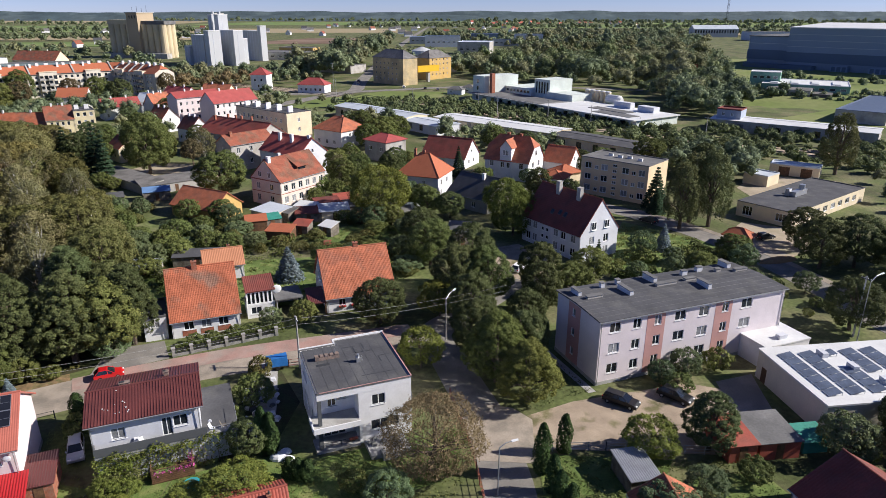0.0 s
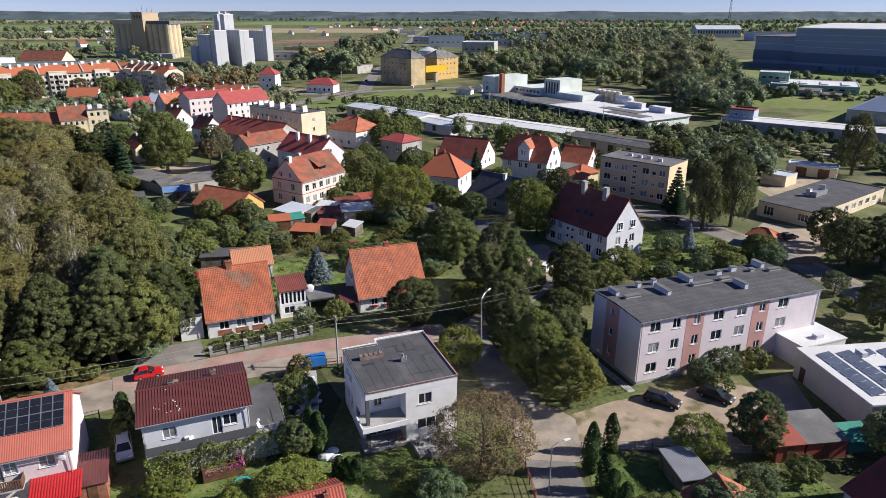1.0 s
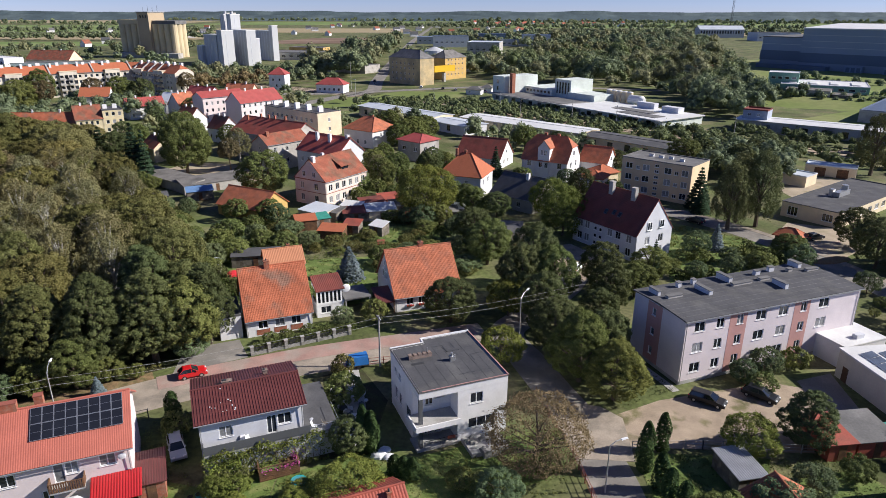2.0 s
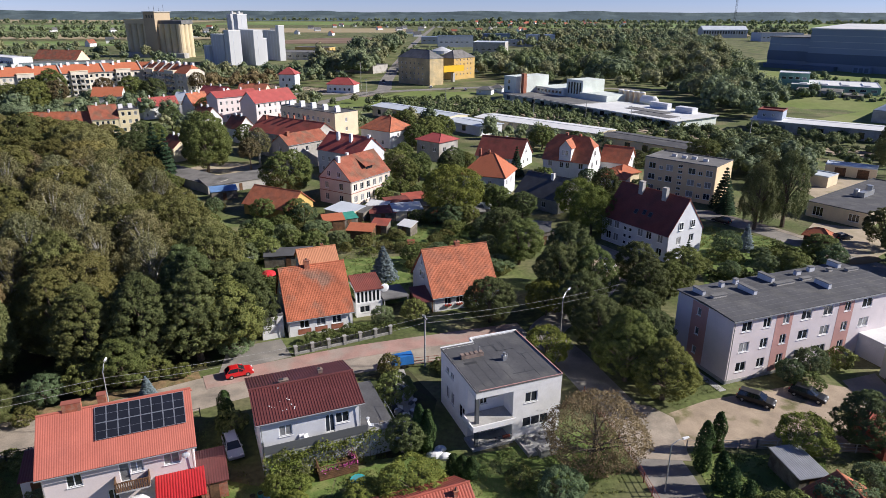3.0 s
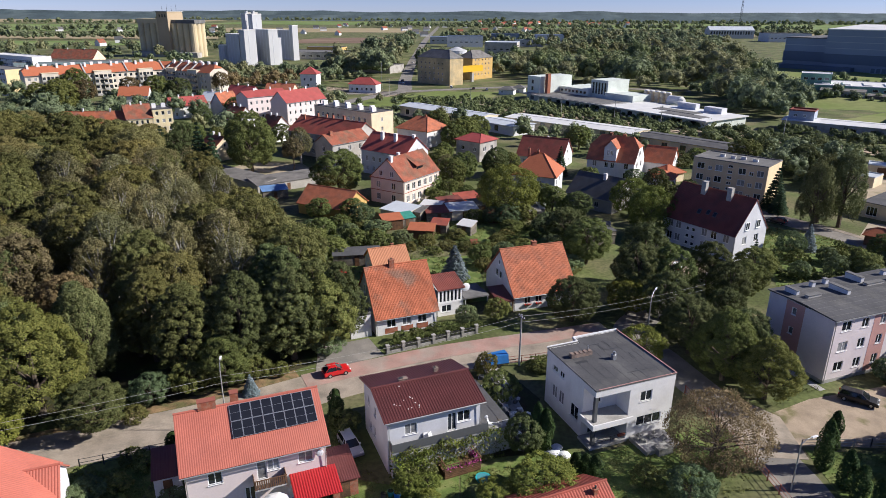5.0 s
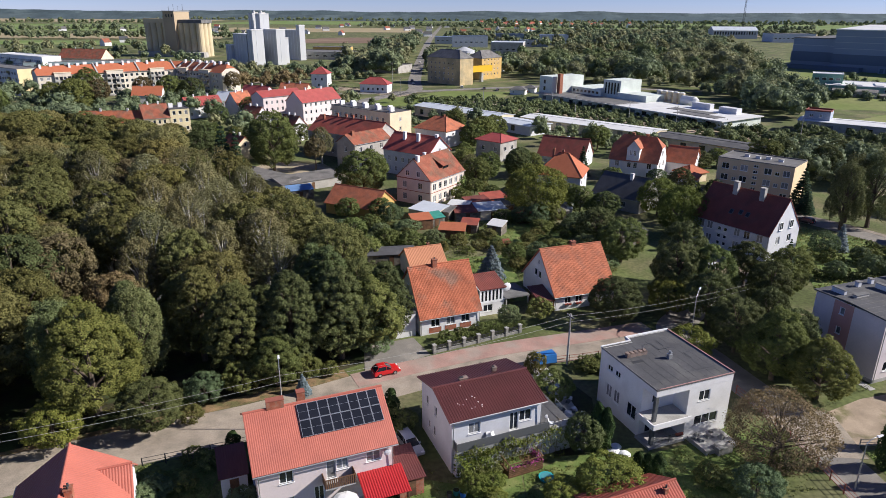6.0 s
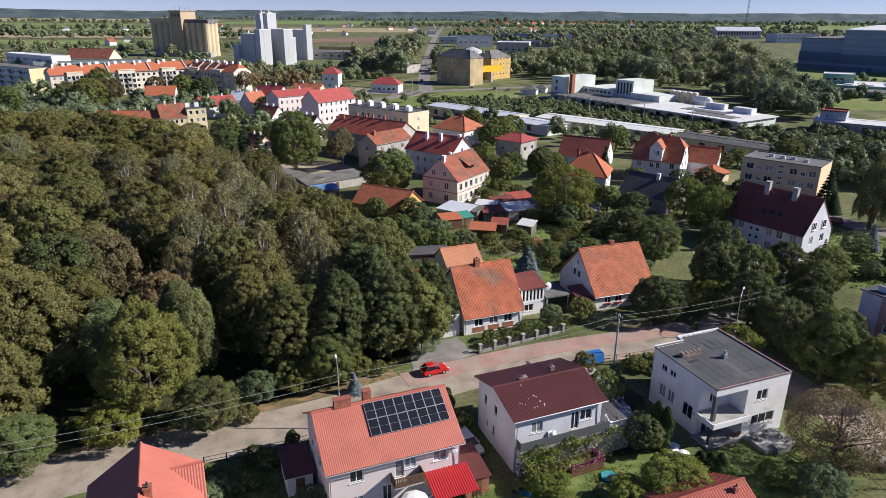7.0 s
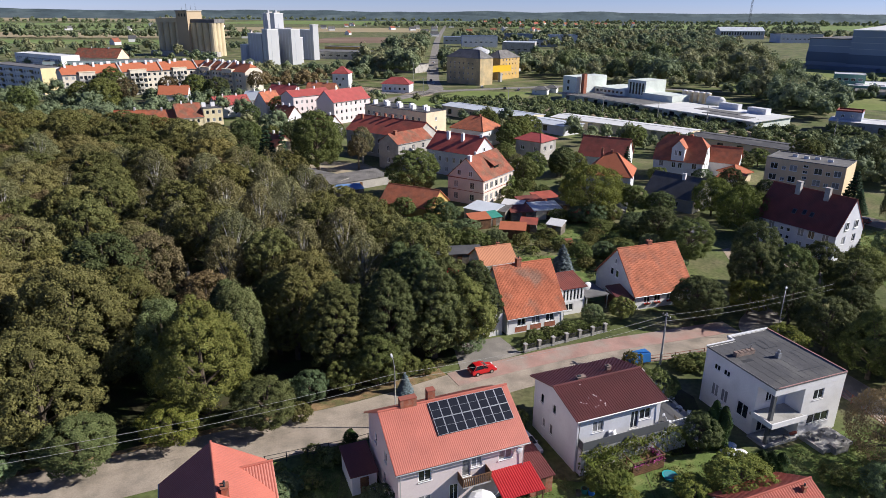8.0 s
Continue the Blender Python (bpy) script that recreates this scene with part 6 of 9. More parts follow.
def chimney_block():
    root = flat_house("apartment_block", "cream three-storey block with a dark roof and rows of white chimneys", -84.5, 260.5, -41, 33, 11, 11.6, CREAM, FELT,
                      {"F": [(1.6 + 3.0 * k, v, 1.3, 1.5) for v in (1.4, 4.6, 8.0) for k in range(10)], "R": [(4.8, 4.8, 1.0, 1.4), (4.8, 8.2, 1.0, 1.4)]}, rim=0.15, category="apartment block")
    for k in range(9):
        part("chimney", Shape().box(1.5 + 3.5 * k, 3.0 + 2.5 * (k % 2), 11.5, 2.3 + 3.5 * k, 5.0 + 2.5 * (k % 2), 13.2), WHITE, root)


chimney_block()


close[0] = False
BUTTER = surface("faded_yellow_render", (0.70, 0.60, 0.38), 0.85, 0.07, 0.3, 3, (0.60, 0.52, 0.36), (0.48, 0.66), 0.25)


def row_house(label, x, y, yaw, L, W, he, hr, wall, roof, n):
    gable_house("tenement_house", label, x, y, yaw, L, W, he, hr, wall, roof, {"F": [(1.2 + (L - 2) / n * k, v, 1.0, 1.5) for v in (1.3, 4.4, 7.4) if v + 1.8 < he for k in range(n)], "R": [(W / 2 - 0.5, 4.4, 0.9, 1.3)]}, over=0.3, chims=((L * 0.3, W * 0.5, 1.0), (L * 0.7, W * 0.5, 1.0)), chim_mat=WHITE, pots=0)


row_house("white three-storey house with a low raspberry roof", -119.3, 289.2, 45, 20.4, 10, 10.6, 12.8, BLUSH, PINKROOF, 7)
row_house("white house with a raspberry roof behind tenements", -140, 322, -25, 15, 10, 8.0, 12.0, WHITE, PINKROOF, 4)
row_house("cream house with a red tile roof behind tenements", -121, 322, -10, 14, 10, 9.0, 13.0, CREAM, TILE, 4)
row_house("narrow white house with a steep red roof", -134, 300, 60, 10, 8, 6.0, 11.0, COOL, TILE, 3)
row_house("white row house with a red sheet roof", -100.5, 281.8, 52, 22, 11, 9.4, 13.8, BLUSH, PINKROOF, 7)
row_house("small white house with a brown tile roof", -124, 268, -30, 9, 9, 5.2, 9.5, WHITE, TILEB, 2)
row_house("white cottage with a red roof", -103, 247, -35, 8, 8, 5.2, 9.2, WHITE, TILEB, 2)
row_house("brown-roofed garden house with pale walls", -114, 215, -42, 9, 7.5, 4.6, 7.6, CREAM, TILEB, 2)
row_house("white house with a bright red roof", -155.3, 295.7, 39, 16, 10, 5.5, 9.0, WHITE, PINKROOF, 4)
row_house("yellow tenement with a brown tile roof", -155.6, 252.5, 34, 9.6, 11, 6.7, 11.4, BUTTER, TILEB, 4)
ten = flat_house("tenement_house", "tall yellow tenement end with a flat dark roof", -147.6, 257.9, 34, 7.4, 11, 9.6, BUTTER, FELT, {"F": [(0.9 + 2.3 * k, v, 1.2, 1.5) for v in (1.3, 4.4, 7.4) for k in range(3)]}, category="house")
for u in (1.0, 4.6):
    part("chimney", Shape().box(u, 6, 9.5, u + 1.6, 7, 11.2), WHITE, ten)
row_house("long house with a faded tile roof", -180, 249, 8, 25, 10, 4.6, 9.2, CREAM, TILEW, 7)
row_house("house with an orange roof among trees", -196, 330, 10, 14, 10, 6.0, 10.0, WHITE, ORANGE, 3)
hip_house("station_house", "white house with a red hipped roof at the crossing", -92, 404, -12, 17, 10, 5.0, 8.6, WHITE, PINKROOF, {"F": [(1.5 + 3 * k, 1.3, 1.4, 1.6) for k in range(5)]}, ridge=7)
hip_house("tower_house", "white tower house with a red pyramid roof", -123.5, 416, -5, 10, 10, 9.6, 13.6, WHITE, PINKROOF, {"F": [(2, 5.5, 1.2, 1.6), (6, 5.5, 1.2, 1.6), (4, 2, 1.2, 1.6)]})
row_house("grey house with a blue-grey roof", -150, 316, -12, 14, 9, 6.0, 9.5, WHITE, PALEMET, 3)

close[0] = True
# sheds and garden huts
gable_house("barn", "timber barn with a weathered orange-red roof", -68.0, 152.5, -27, 14.0, 9.0, 2.9, 6.2, OCHRE, TILE, {}, over=0.5, gutter=False, category="barn", ribs=(0.4, 0.05, "wave"))
shed("long_shed", "long grey cement-sheet roofed shed", -103.0, 186.0, -38, 26, 6.0, 2.5, 3.2, GREYR, ETERNIT, (0.5, 0.04, "wave"))
shed("long_shed", "long shed with a weathered grey roof", -82.5, 169.0, 38, 18, 7.0, 2.4, 3.2, GREYR, ETERNIT, (0.5, 0.04, "wave"))
shed("garden_hut", "garden hut with a blue sheet roof", -79.5, 163.0, 25, 6.5, 4.0, 2.4, 2.9, OLDWOOD, surface("faded_blue_sheet", (0.14, 0.25, 0.45), 0.6, 0.15, 0.6, 5))
shed("garage", "garage with a pale grey sheet roof", -47.6, 148.5, -34, 7.5, 6.0, 2.4, 2.9, CREAM, PALEMET, category="garage")
for k, (x, y, yaw, L, W, m, w, lab) in enumerate(((-38.5, 152.5, -20, 5.0, 3.4, MEMBRANE, OLDWOOD, "garden hut with a white sheet roof"), (-33.0, 154.0, 25, 6.0, 4.0, DARKRED, OLDWOOD, "garden hut with a dark red roof"),
                                               (-28.6, 158.0, 25, 6.0, 4.2, RUSTRED, RUSTRED, "garden hut painted dull red"), (-40.2, 133.5, -8, 5.5, 3.6, ORANGE, WOOD, "garden hut with an orange roof"),
                                               (-35.4, 137.6, -12, 3.6, 3.0, RUSTRED, OLDWOOD, "small garden hut with a red roof"), (-42.5, 141.0, 30, 4.0, 3.0, GREENTARP, OLDWOOD, "hut covered with green sheeting"),
                                               (-29.5, 137.5, -30, 3.4, 2.8, MEMBRANE, OLDWOOD, "small hut with a white roof"), (-12.4, 151.5, -15, 4.0, 3.0, MEMBRANE, GREYR, "garden hut with a pale roof"),
                                               (-14.5, 147.5, 10, 5.0, 3.4, ETERNIT, OLDWOOD, "grey open shelter in a garden"), (-36.5, 146.0, 10, 6.0, 4.0, DARKRED, OLDWOOD, "garden hut with a dark roof"),
                                               (-1.5, 129.5, 20, 6.0, 3.6, OLDWOOD, OLDWOOD, "old weathered grey timber shed"), (-1.0, 136.5, -10, 5.0, 3.0, ETERNIT, OLDWOOD, "weathered timber lean-to in a garden"),
                                               (-26.5, 128.0, 10, 1.2, 1.0, TILEB, WOOD, "small wooden bird house on the lawn"))):
    shed("garden_hut", lab, x, y, yaw, L, W, 2.1 if L > 2 else 1.1, 2.7 if L > 2 else 1.5, w, m)
shed("garage", "low garage with a grey felt roof", 33.4, 60.5, 8, 4.8, 5.2, 2.2, 2.6, RUSTRED, FELTG, category="garage")
shed("garage_annex", "red sheet-roofed store beside a garage", 29.9, 60.0, 8, 3.2, 5.2, 2.2, 2.6, RUSTRED, RUSTRED, category="shed")
shed("market_tent", "shelter of green tarpaulin on poles", 38.9, 61.8, 8, 3.0, 2.6, 1.5, 2.0, GREENTARP, GREENTARP, door=False)
shed("store_shed", "low shed with a worn metal sheet roof", 17.8, 54.6, 12, 3.2, 4.6, 1.9, 2.2, OLDWOOD, ZINC, (0.25, 0.03, "wave"))
gable_house("garden_cottage", "low cottage with a worn red roof", 17.2, 52.6, -85, 8.0, 6.2, 2.2, 4.1, BRICK, TILE, {}, ribs=(0.3, 0.04, "wave"))
gable_house("garden_cottage", "cottage with a dark brown tile roof", 33.2, 53.0, -75, 12, 10.5, 2.6, 5.9, WHITE, DARKRED, {}, ribs=(0.3, 0.04, "wave"))
gable_house("garden_cottage", "cottage with a red-brown ribbed roof", -23.0, 44.6, 22.5, 8.5, 6.4, 2.4, 4.2, WHITE, RUSTRED, {}, ribs=(0.3, 0.04, "wave"), chims=((7.0, 2.4, 0.6, 0.4),))
gable_house("family_house", "house with a bright red metal roof", -77.7, 48.1, -67.5, 13, 9, 5.0, 8.1, COOL, CORAL, {}, ribs=(0.25, 0.03, "wave"), chims=((7.0, 5.2, 0.9, 0.7),), pots=2)
gable_house("house_wing", "red-roofed wing of a house", -71.6, 44.4, 22.5, 5.2, 6.5, 4.0, 6.5, COOL, CORAL, {}, over=0.3, ribs=(0.25, 0.03, "wave"))

for x, y, yaw, L, W, m, w, lab in ((-31.0, 147.0, 15, 7.0, 5.0, PALEMET, CREAM, "garage with a pale sheet roof among gardens"), (-25.5, 151.5, 20, 5.5, 4.0, SLATE, OLDWOOD, "garden hut with a dark felt roof"), (-42.0, 148.0, -30, 4.5, 3.5, ETERNIT, OLDWOOD, "garden hut with a grey cement roof"),
                                 (-22.5, 146.0, -10, 4.2, 3.2, RUSTRED, WOOD, "garden hut with a red sheet roof"), (-46.0, 139.0, 20, 4.6, 3.4, ORANGE, WOOD, "garden hut with an orange tile roof"), (-86.5, 158.0, 30, 4.0, 3.0, FELT, OLDWOOD, "dark hut beside the woods")):
    shed("garden_hut", lab, x, y, yaw, L, W, 2.3, 2.9, w, m)

# long stores by the railway


def long_store(label, x, y, yaw, L, W, h, wall, roof, rise=0.8):
    gable_house("warehouse", label, x, y, yaw, L, W, h, h + rise, wall, roof, {"F": [(4 + 7 * k, 1.0, 2.2, 2.2) for k in range(int(L / 7) - 1)]}, over=0.8, gutter=False, category="warehouse", framing=BROWNF)


long_store("long warehouse with a pale blue metal roof", -54.5, 313.5, -45.5, 51, 12, 4.6, CREAM, PALEMET)
long_store("long warehouse with a bright white roof", -7.0, 285.0, -42.0, 60, 13, 3.8, CREAM, MEMBRANE, 0.5)
long_store("warehouse with a pale blue roof", -20.0, 276.0, -50, 22, 12, 3.8, COOL, PALEMET, 0.5)
long_store("long derelict store with a dark felt roof", 36.5, 239.5, -46.5, 41, 12, 4.2, CREAM, FELT, 0.5)
long_store("long store with a white roof by the sidings", 108.0, 277.0, -36, 60, 14, 4.6, GREYR, MEMBRANE, 0.5)
flat_house("tower_store", "square blue-grey tower with a dark red roof among stores", 110.6, 277.6, -36, 9.5, 9, 8.4, surface("grey_blue_render", (0.34, 0.38, 0.45), 0.85, 0.1, 0.3, 3), DARKRED, {"F": [(2, 6, 1.2, 1.2), (5.5, 6, 1.2, 1.2)]}, rim=0.5)


def workshop():
    root = flat_house("workshop", "low cream workshop with a broad dark felt roof", 69.0, 154.0, -52, 13.5, 38, 3.6, CREAM, FELT, {"F": [(1.5, 0.6, 2.4, 2.2, 3), (9.5, 1.0, 2.4, 1.8, 3)], "R": [(3 + 4 * k, 1.2, 2.2, 1.4, 3) for k in range(8)]}, rim=0.15)
    duct = part("roof_duct", Shape().box(5.5, 14.0, 3.6, 7.0, 20.0, 4.8).box(4.6, 13.6, 3.6, 5.5, 15.0, 5.4).tube((6.2, 18.6, 4.8), (6.2, 18.6, 6.0), 0.8, 0.8, 10), ZINC, root, "bulky metal ventilation ducts")
    return root


workshop()
flat_house("garage_row", "row of cream garages with brown doors", 96.8, 197.6, -34, 13.5, 6.2, 3.1, CREAM, PALEMET, {}, category="garages")
for k in range(2):
    d = thing("garage_door", "brown sheet garage door", "door", 0, 0)
    d.matrix_basis = pose(96.8, 197.6, 0, 0, 0, -34) @ pose(2.6 + 6.0 * k, -0.06, 0)
    part("leaf", Shape().box(0, 0, 0, 3.0, 0.05, 2.6), WOOD, d)
flat_house("garage", "small garage with a pale blue roof", 84.0, 186.0, -50, 7, 7, 3.0, CREAM, PALEMET, {}, category="garage")
hip_house("bus_shelter", "timber shelter with an orange roof", 57.5, 132.5, -40, 5.0, 3.6, 2.4, 3.8, WOOD, ORANGE, {}, category="shelter")

for x, y, L, lab in ((-2, 398, 9, "small white kiosk beside the works"), (7, 408, 7, "small pale kiosk with a low roof")):
    hip_house("kiosk", lab, x, y, -20, L, 6, 3.0, 4.6, WHITE, FELTG, {"F": [(1.5, 1.0, 1.2, 1.2)]}, category="kiosk")
flat_house("solar_hall", "long store with a blue solar roof", 187, 286, 48, 70, 20, 5.4, GREYR, PVBLUE, {}, category="hall")
for k, (x, y, h) in enumerate(((-66, 386, 10), (-20, 352, 9), (22, 316, 9), (60, 285, 9), (98, 254, 9), (133, 224, 9), (-74, 425, 16), (14, 338, 9), (44, 302, 9))):
    mast = thing("railway_mast", "slender grey mast beside the sidings", "mast", x, y, 0, 0, "railway masts")
    part("pole", Shape().tube((0, 0, 0), (0, 0, h), 0.16, 0.1, 6), CONC, mast)
    part("bracket", Shape().box(-1.2, -0.06, h - 0.6, 0.4, 0.06, h - 0.45), ZINC, mast)

# ---- works, mill, silos and halls ----
close[0] = False


def dairy():
    root = thing("dairy_works", "white works with a loading roof, two towers and brick chimney", "factory", 12.0, 374.0, 0, -56)
    wall_box(root, 117, 16, 3.6, MINT, {"F": [(3 + 7 * k, 0.6, 3.0, 2.2, 3) for k in range(16)]})
    wall_box(root, 55, 10.4, 3.6, MINT, {}, x=62, y=16.2)
    part("loading_roof", Shape().box(-1, -3, 3.6, 60.9, 16.5, 4.0), WORKS, root)
    part("loading_roof", Shape().box(60.904, -3, 3.6, 118, 16.5, 4.0), MEMBRANE, root, "white membrane roof")
    part("rear_roof", Shape().box(61, 16.504, 3.6, 118, 27, 4.0), MEMBRANE, root)
    part("grey_roof", Shape().box(2, -2, 4.0, 58, 15, 4.15), FELTG, root)
    part("grey_roof", Shape().box(90, 1, 4.0, 112, 8, 4.15), FELTG, root)
    part("solar_field", Shape().box(80, 9, 4.0, 103, 15.5, 4.2), FELTG, root, "dark solar field on a works roof")
    t1 = part("tower", Shape().box(-2, 2, 0, 8, 26, 13.0), MINT, root)
    part("tower_window", Shape().box(1.5, 1.9, 5.5, 3, 2.0, 7.5).box(1.5, 1.9, 9, 3, 2, 11), PANE, t1)
    t2 = part("hall", Shape().box(8, 17, 0, 30, 40, 7.4), MINT, root)
    for k in range(7):
        part("hall_window", Shape().box(9.4 + 2.9 * k, 16.9, 5.0, 11 + 2.9 * k, 17.0, 6.2), PANE, t2)
    t3 = part("tower", Shape().box(29, 20, 0, 41, 36, 12.7), MINT, root)
    for k in range(5):
        part("tower_window", Shape().box(30.4 + 2.1 * k, 19.9, 5.5, 31.4 + 2.1 * k, 20.0, 11.4), PANE, t3)
    part("hall", Shape().box(41, 18, 0, 60, 32, 7.0), MINT, root)
    part("brick_chimney", Shape().box(9, 5, 0, 11.2, 7.2, 14.6), BRICK, root)
    for k in range(5):
        tank = part("tank", Shape().tube((56 + 3.4 * k, 33, 0), (56 + 3.4 * k, 33, 8.6), 1.55, 1.55, 14), CREAM, root)
        part("tank_lid", Shape().dome((56 + 3.4 * k, 33, 8.6), 1.55, 1.55, 0.5, 3, 14, 0.0), MEMBRANE, tank)
    part("white_tank", Shape().tube((72, 31, 5.6), (79, 31, 5.6), 2.4, 2.4, 16).tube((79, 31, 5.6), (80.6, 31, 5.6), 2.4, 1.3, 16), MEMBRANE, root)
    part("tank_cradle", Shape().box(73, 29.5, 0, 74, 32.5, 4.2).box(77, 29.5, 0, 78, 32.5, 4.2), CONC, root)
    part("cooling_unit", Shape().box(84, 22, 4.0, 94, 25, 6.6).box(100, 20, 4.0, 109, 24, 6.4), COOL, root)


dairy()


def mill():
    for x, y, L, W, h, hr, lab in ((-53, 464, 30, 13, 17.3, 22.3, "tall ochre grain mill with a hipped grey roof"), (-15.0, 483, 24, 14, 15.0, 20.0, "ochre mill building with a pale hipped roof")):
        hip_house("grain_mill", lab, x, y, -43 if L == 30 else 50, L, W, h, hr, OCHRE if L == 24 else surface("soot_stained_ochre", (0.52, 0.40, 0.22), 0.9, 0.15, 0.2, 2, (0.38, 0.31, 0.19), (0.45, 0.62), 0.15), FELTG if L == 30 else ETERNIT,
                  {"F": [(3 + 4 * k, v, 1.0, 1.3) for v in (3, 6.5, 10, 13) for k in range(int(L / 4) - 1) if v + 1.3 < h]}, over=0.3, category="mill")
    b = thing("conveyor_bridge", "bright yellow conveyor bridge between mill buildings", "bridge", -22, 462, 0, 45)
    part("duct", Shape().box(0, 0, 7, 20, 3.5, 11), surface("bright_yellow_cladding", (0.70, 0.42, 0.02), 0.6, 0.05, 0.2, 2), b)
    part("support", Shape().box(10, 1, 0, 12, 3, 6), CONC, b)


mill()


def grain_silos():
    root = thing("grain_elevator", "huge faded yellow concrete grain elevator with ribbed silos", "grain elevator", -357, 716, 0, -14)
    root.scale = (0.76, 0.8, 0.97)
    for i in range(8):
        for j in range(3):
            part("silo", Shape().tube((5 + 9.4 * i + (14 if i > 3 else 0), 5 + 9 * j, 0), (5 + 9.4 * i + (14 if i > 3 else 0), 5 + 9 * j, 34.0), 4.75, 4.75, 14), SILOY, root)
    part("gallery", Shape().box(0, 2, 34, 38, 26, 38.5), SILOY, root)
    part("gallery", Shape().box(52, 2, 34, 90, 26, 37.5), FELTG, root)
    part("head_house", Shape().box(37, -4, 0, 54, 28, 45.5), SILOB, root)
    top = part("head_roof", Shape().box(36, -5, 45.5, 55, 29, 46.3), CONC, root)
    for k in range(4):
        part("antenna", Shape().tube((38 + 5 * k, 8 + 3 * k, 46), (38 + 5 * k, 8 + 3 * k, 51 + 2 * (k % 2)), 0.25, 0.1, 5), DARKMET, top)
    for k in range(3):
        part("head_window", Shape().box(41 + 4.2 * k, -4.1, 40, 43 + 4.2 * k, -4.0, 43), PANE, root)
    part("base_hall", Shape().box(-6, -8, 0, 96, 2, 5), GREYR, root)


grain_silos()


def feed_works():
    """Windowless towers of a feed works; each corner is the edge between its shaded and its sunlit wall."""
    root = thing("feed_works", "pale windowless feed works of tall cladded blocks", "factory", -209, 594, 0, -42)
    u, n = (0.743, -0.669), (0.669, 0.743)

    def block(name, x, y, L, W, H, cap=0.7, ribs=0):
        dx, dy = x + 209, y - 594
        a, b = dx * u[0] + dy * u[1], dx * n[0] + dy * n[1]
        ob = part(name, Shape().box(a - L, b, 0, a, b + W, H), SILOW, root)
        part("roof_edge", Shape().box(a - L - 0.2, b - 0.2, H, a + 0.2, b + W + 0.2, H + cap), MEMBRANE, ob)
        seam = Shape()
        for k in range(1, int(L / 4.5) + 1):
            seam.box(a - 4.5 * k - 0.12, b - 0.12, 1, a - 4.5 * k + 0.12, b, H - 0.2)
        for k in range(1, int(W / 4)):
            seam.box(a, b + 4 * k - 0.1, 1, a + 0.12, b + 4 * k + 0.1, H - 0.2)
        part("panel_seam", seam, PALEMET, ob)
        return ob, a, b

    block("tower", -209, 594, 8, 11.5, 29.6)
    block("block", -216, 600.2, 21.5, 11, 25.8)
    block("annex", -234, 613, 9, 9, 16)
    block("tower", -190.5, 604, 24, 9.5, 29.6)
    block("link_block", -199, 613, 20, 20, 22)
    hi, a, b = block("high_silo", -209.5, 625, 7, 9.5, 42.5)
    lo, c, d = block("high_silo", -219, 636, 7, 9.5, 42.5)
    for p, q, ob in ((a, b, hi), (c, d, lo)):
        part("vent_pipe", Shape().tube((p - 2.5, q + 3, 42.5), (p - 2.5, q + 3, 45.6), 1.3, 1.3, 10), SILOW, ob)
        part("roof_hut", Shape().box(p - 6, q + 5, 42.5, p - 3, q + 8, 44.4), GREYR, ob)
    block("tower", -183, 664, 5, 6.5, 32.2)
    block("block", -187, 668, 30, 9, 27.4)


feed_works()
flat_house("industrial_hall", "long low store with a grey roof", -215, 690, -12, 95, 40, 7.0, GREYR, FELTG, {"F": [(4 + 8 * k, 2.5, 4, 2) for k in range(11)]}, category="hall")
flat_house("industrial_hall", "low ochre store beside the feed works", -190, 760, -12, 40, 20, 8.0, OCHRE, FELTG, {}, category="hall")


def big_hall():
    root = thing("production_hall", "huge blue-grey production hall with a dark blue band", "factory", 247.5, 572, 0, -50)
    part("tall_hall", Shape().box(34, -6, 16.5, 300, 130, 34.3), HALL, root)
    part("hall", Shape().box(0, 0, 17, 34, 130, 27.2), HALL, root)
    part("dark_band", Shape().box(-0.4, -0.4, 9.5, 34, 130, 17).box(33.5, -6.5, 9.2, 300, 130, 16.5), HALLD, root)
    part("lower_wall", Shape().box(0, 0, 0, 34, 130, 9.5).box(34, -6.2, 0, 300, 130, 9.2), PALEHALL, root)
    part("roof", Shape().hexa([(33.5, -6.6, 34.3), (301, -6.6, 34.3), (301, 62, 34.3), (33.5, 62, 34.3)], [(33.5, -6.6, 35.0), (301, -6.6, 35.0), (301, 62, 37.8), (33.5, 62, 37.8)]), MEMBRANE, root)
    part("low_roof", Shape().box(-0.5, -0.5, 27.2, 33.5, 130.5, 27.9), FELTG, root)
    seams = Shape()
    for z in (20.6, 25.2, 29.6):
        seams.box(34, -6.14, z, 300, -6.0, z + 0.25)
    seams.box(0, -0.14, 21.8, 34, 0, 22.1)
    part("cladding_rail", seams, SILOW, root)
    for k in range(7):
        d = part("loading_dock", Shape().box(70 + 26 * k, -11, 0, 82 + 26 * k, -6.7, 8.4), HALL, root, "blue loading bay")
        for j in range(3):
            part("dock_door", Shape().box(71 + 26 * k + 3.7 * j, -11.2, 4.3, 73.6 + 26 * k + 3.7 * j, -11.0, 7.6), HALLD, d)
    part("side_hall", Shape().box(4, -14, 0, 58, -6.8, 7.2), HALLD, root)


big_hall()


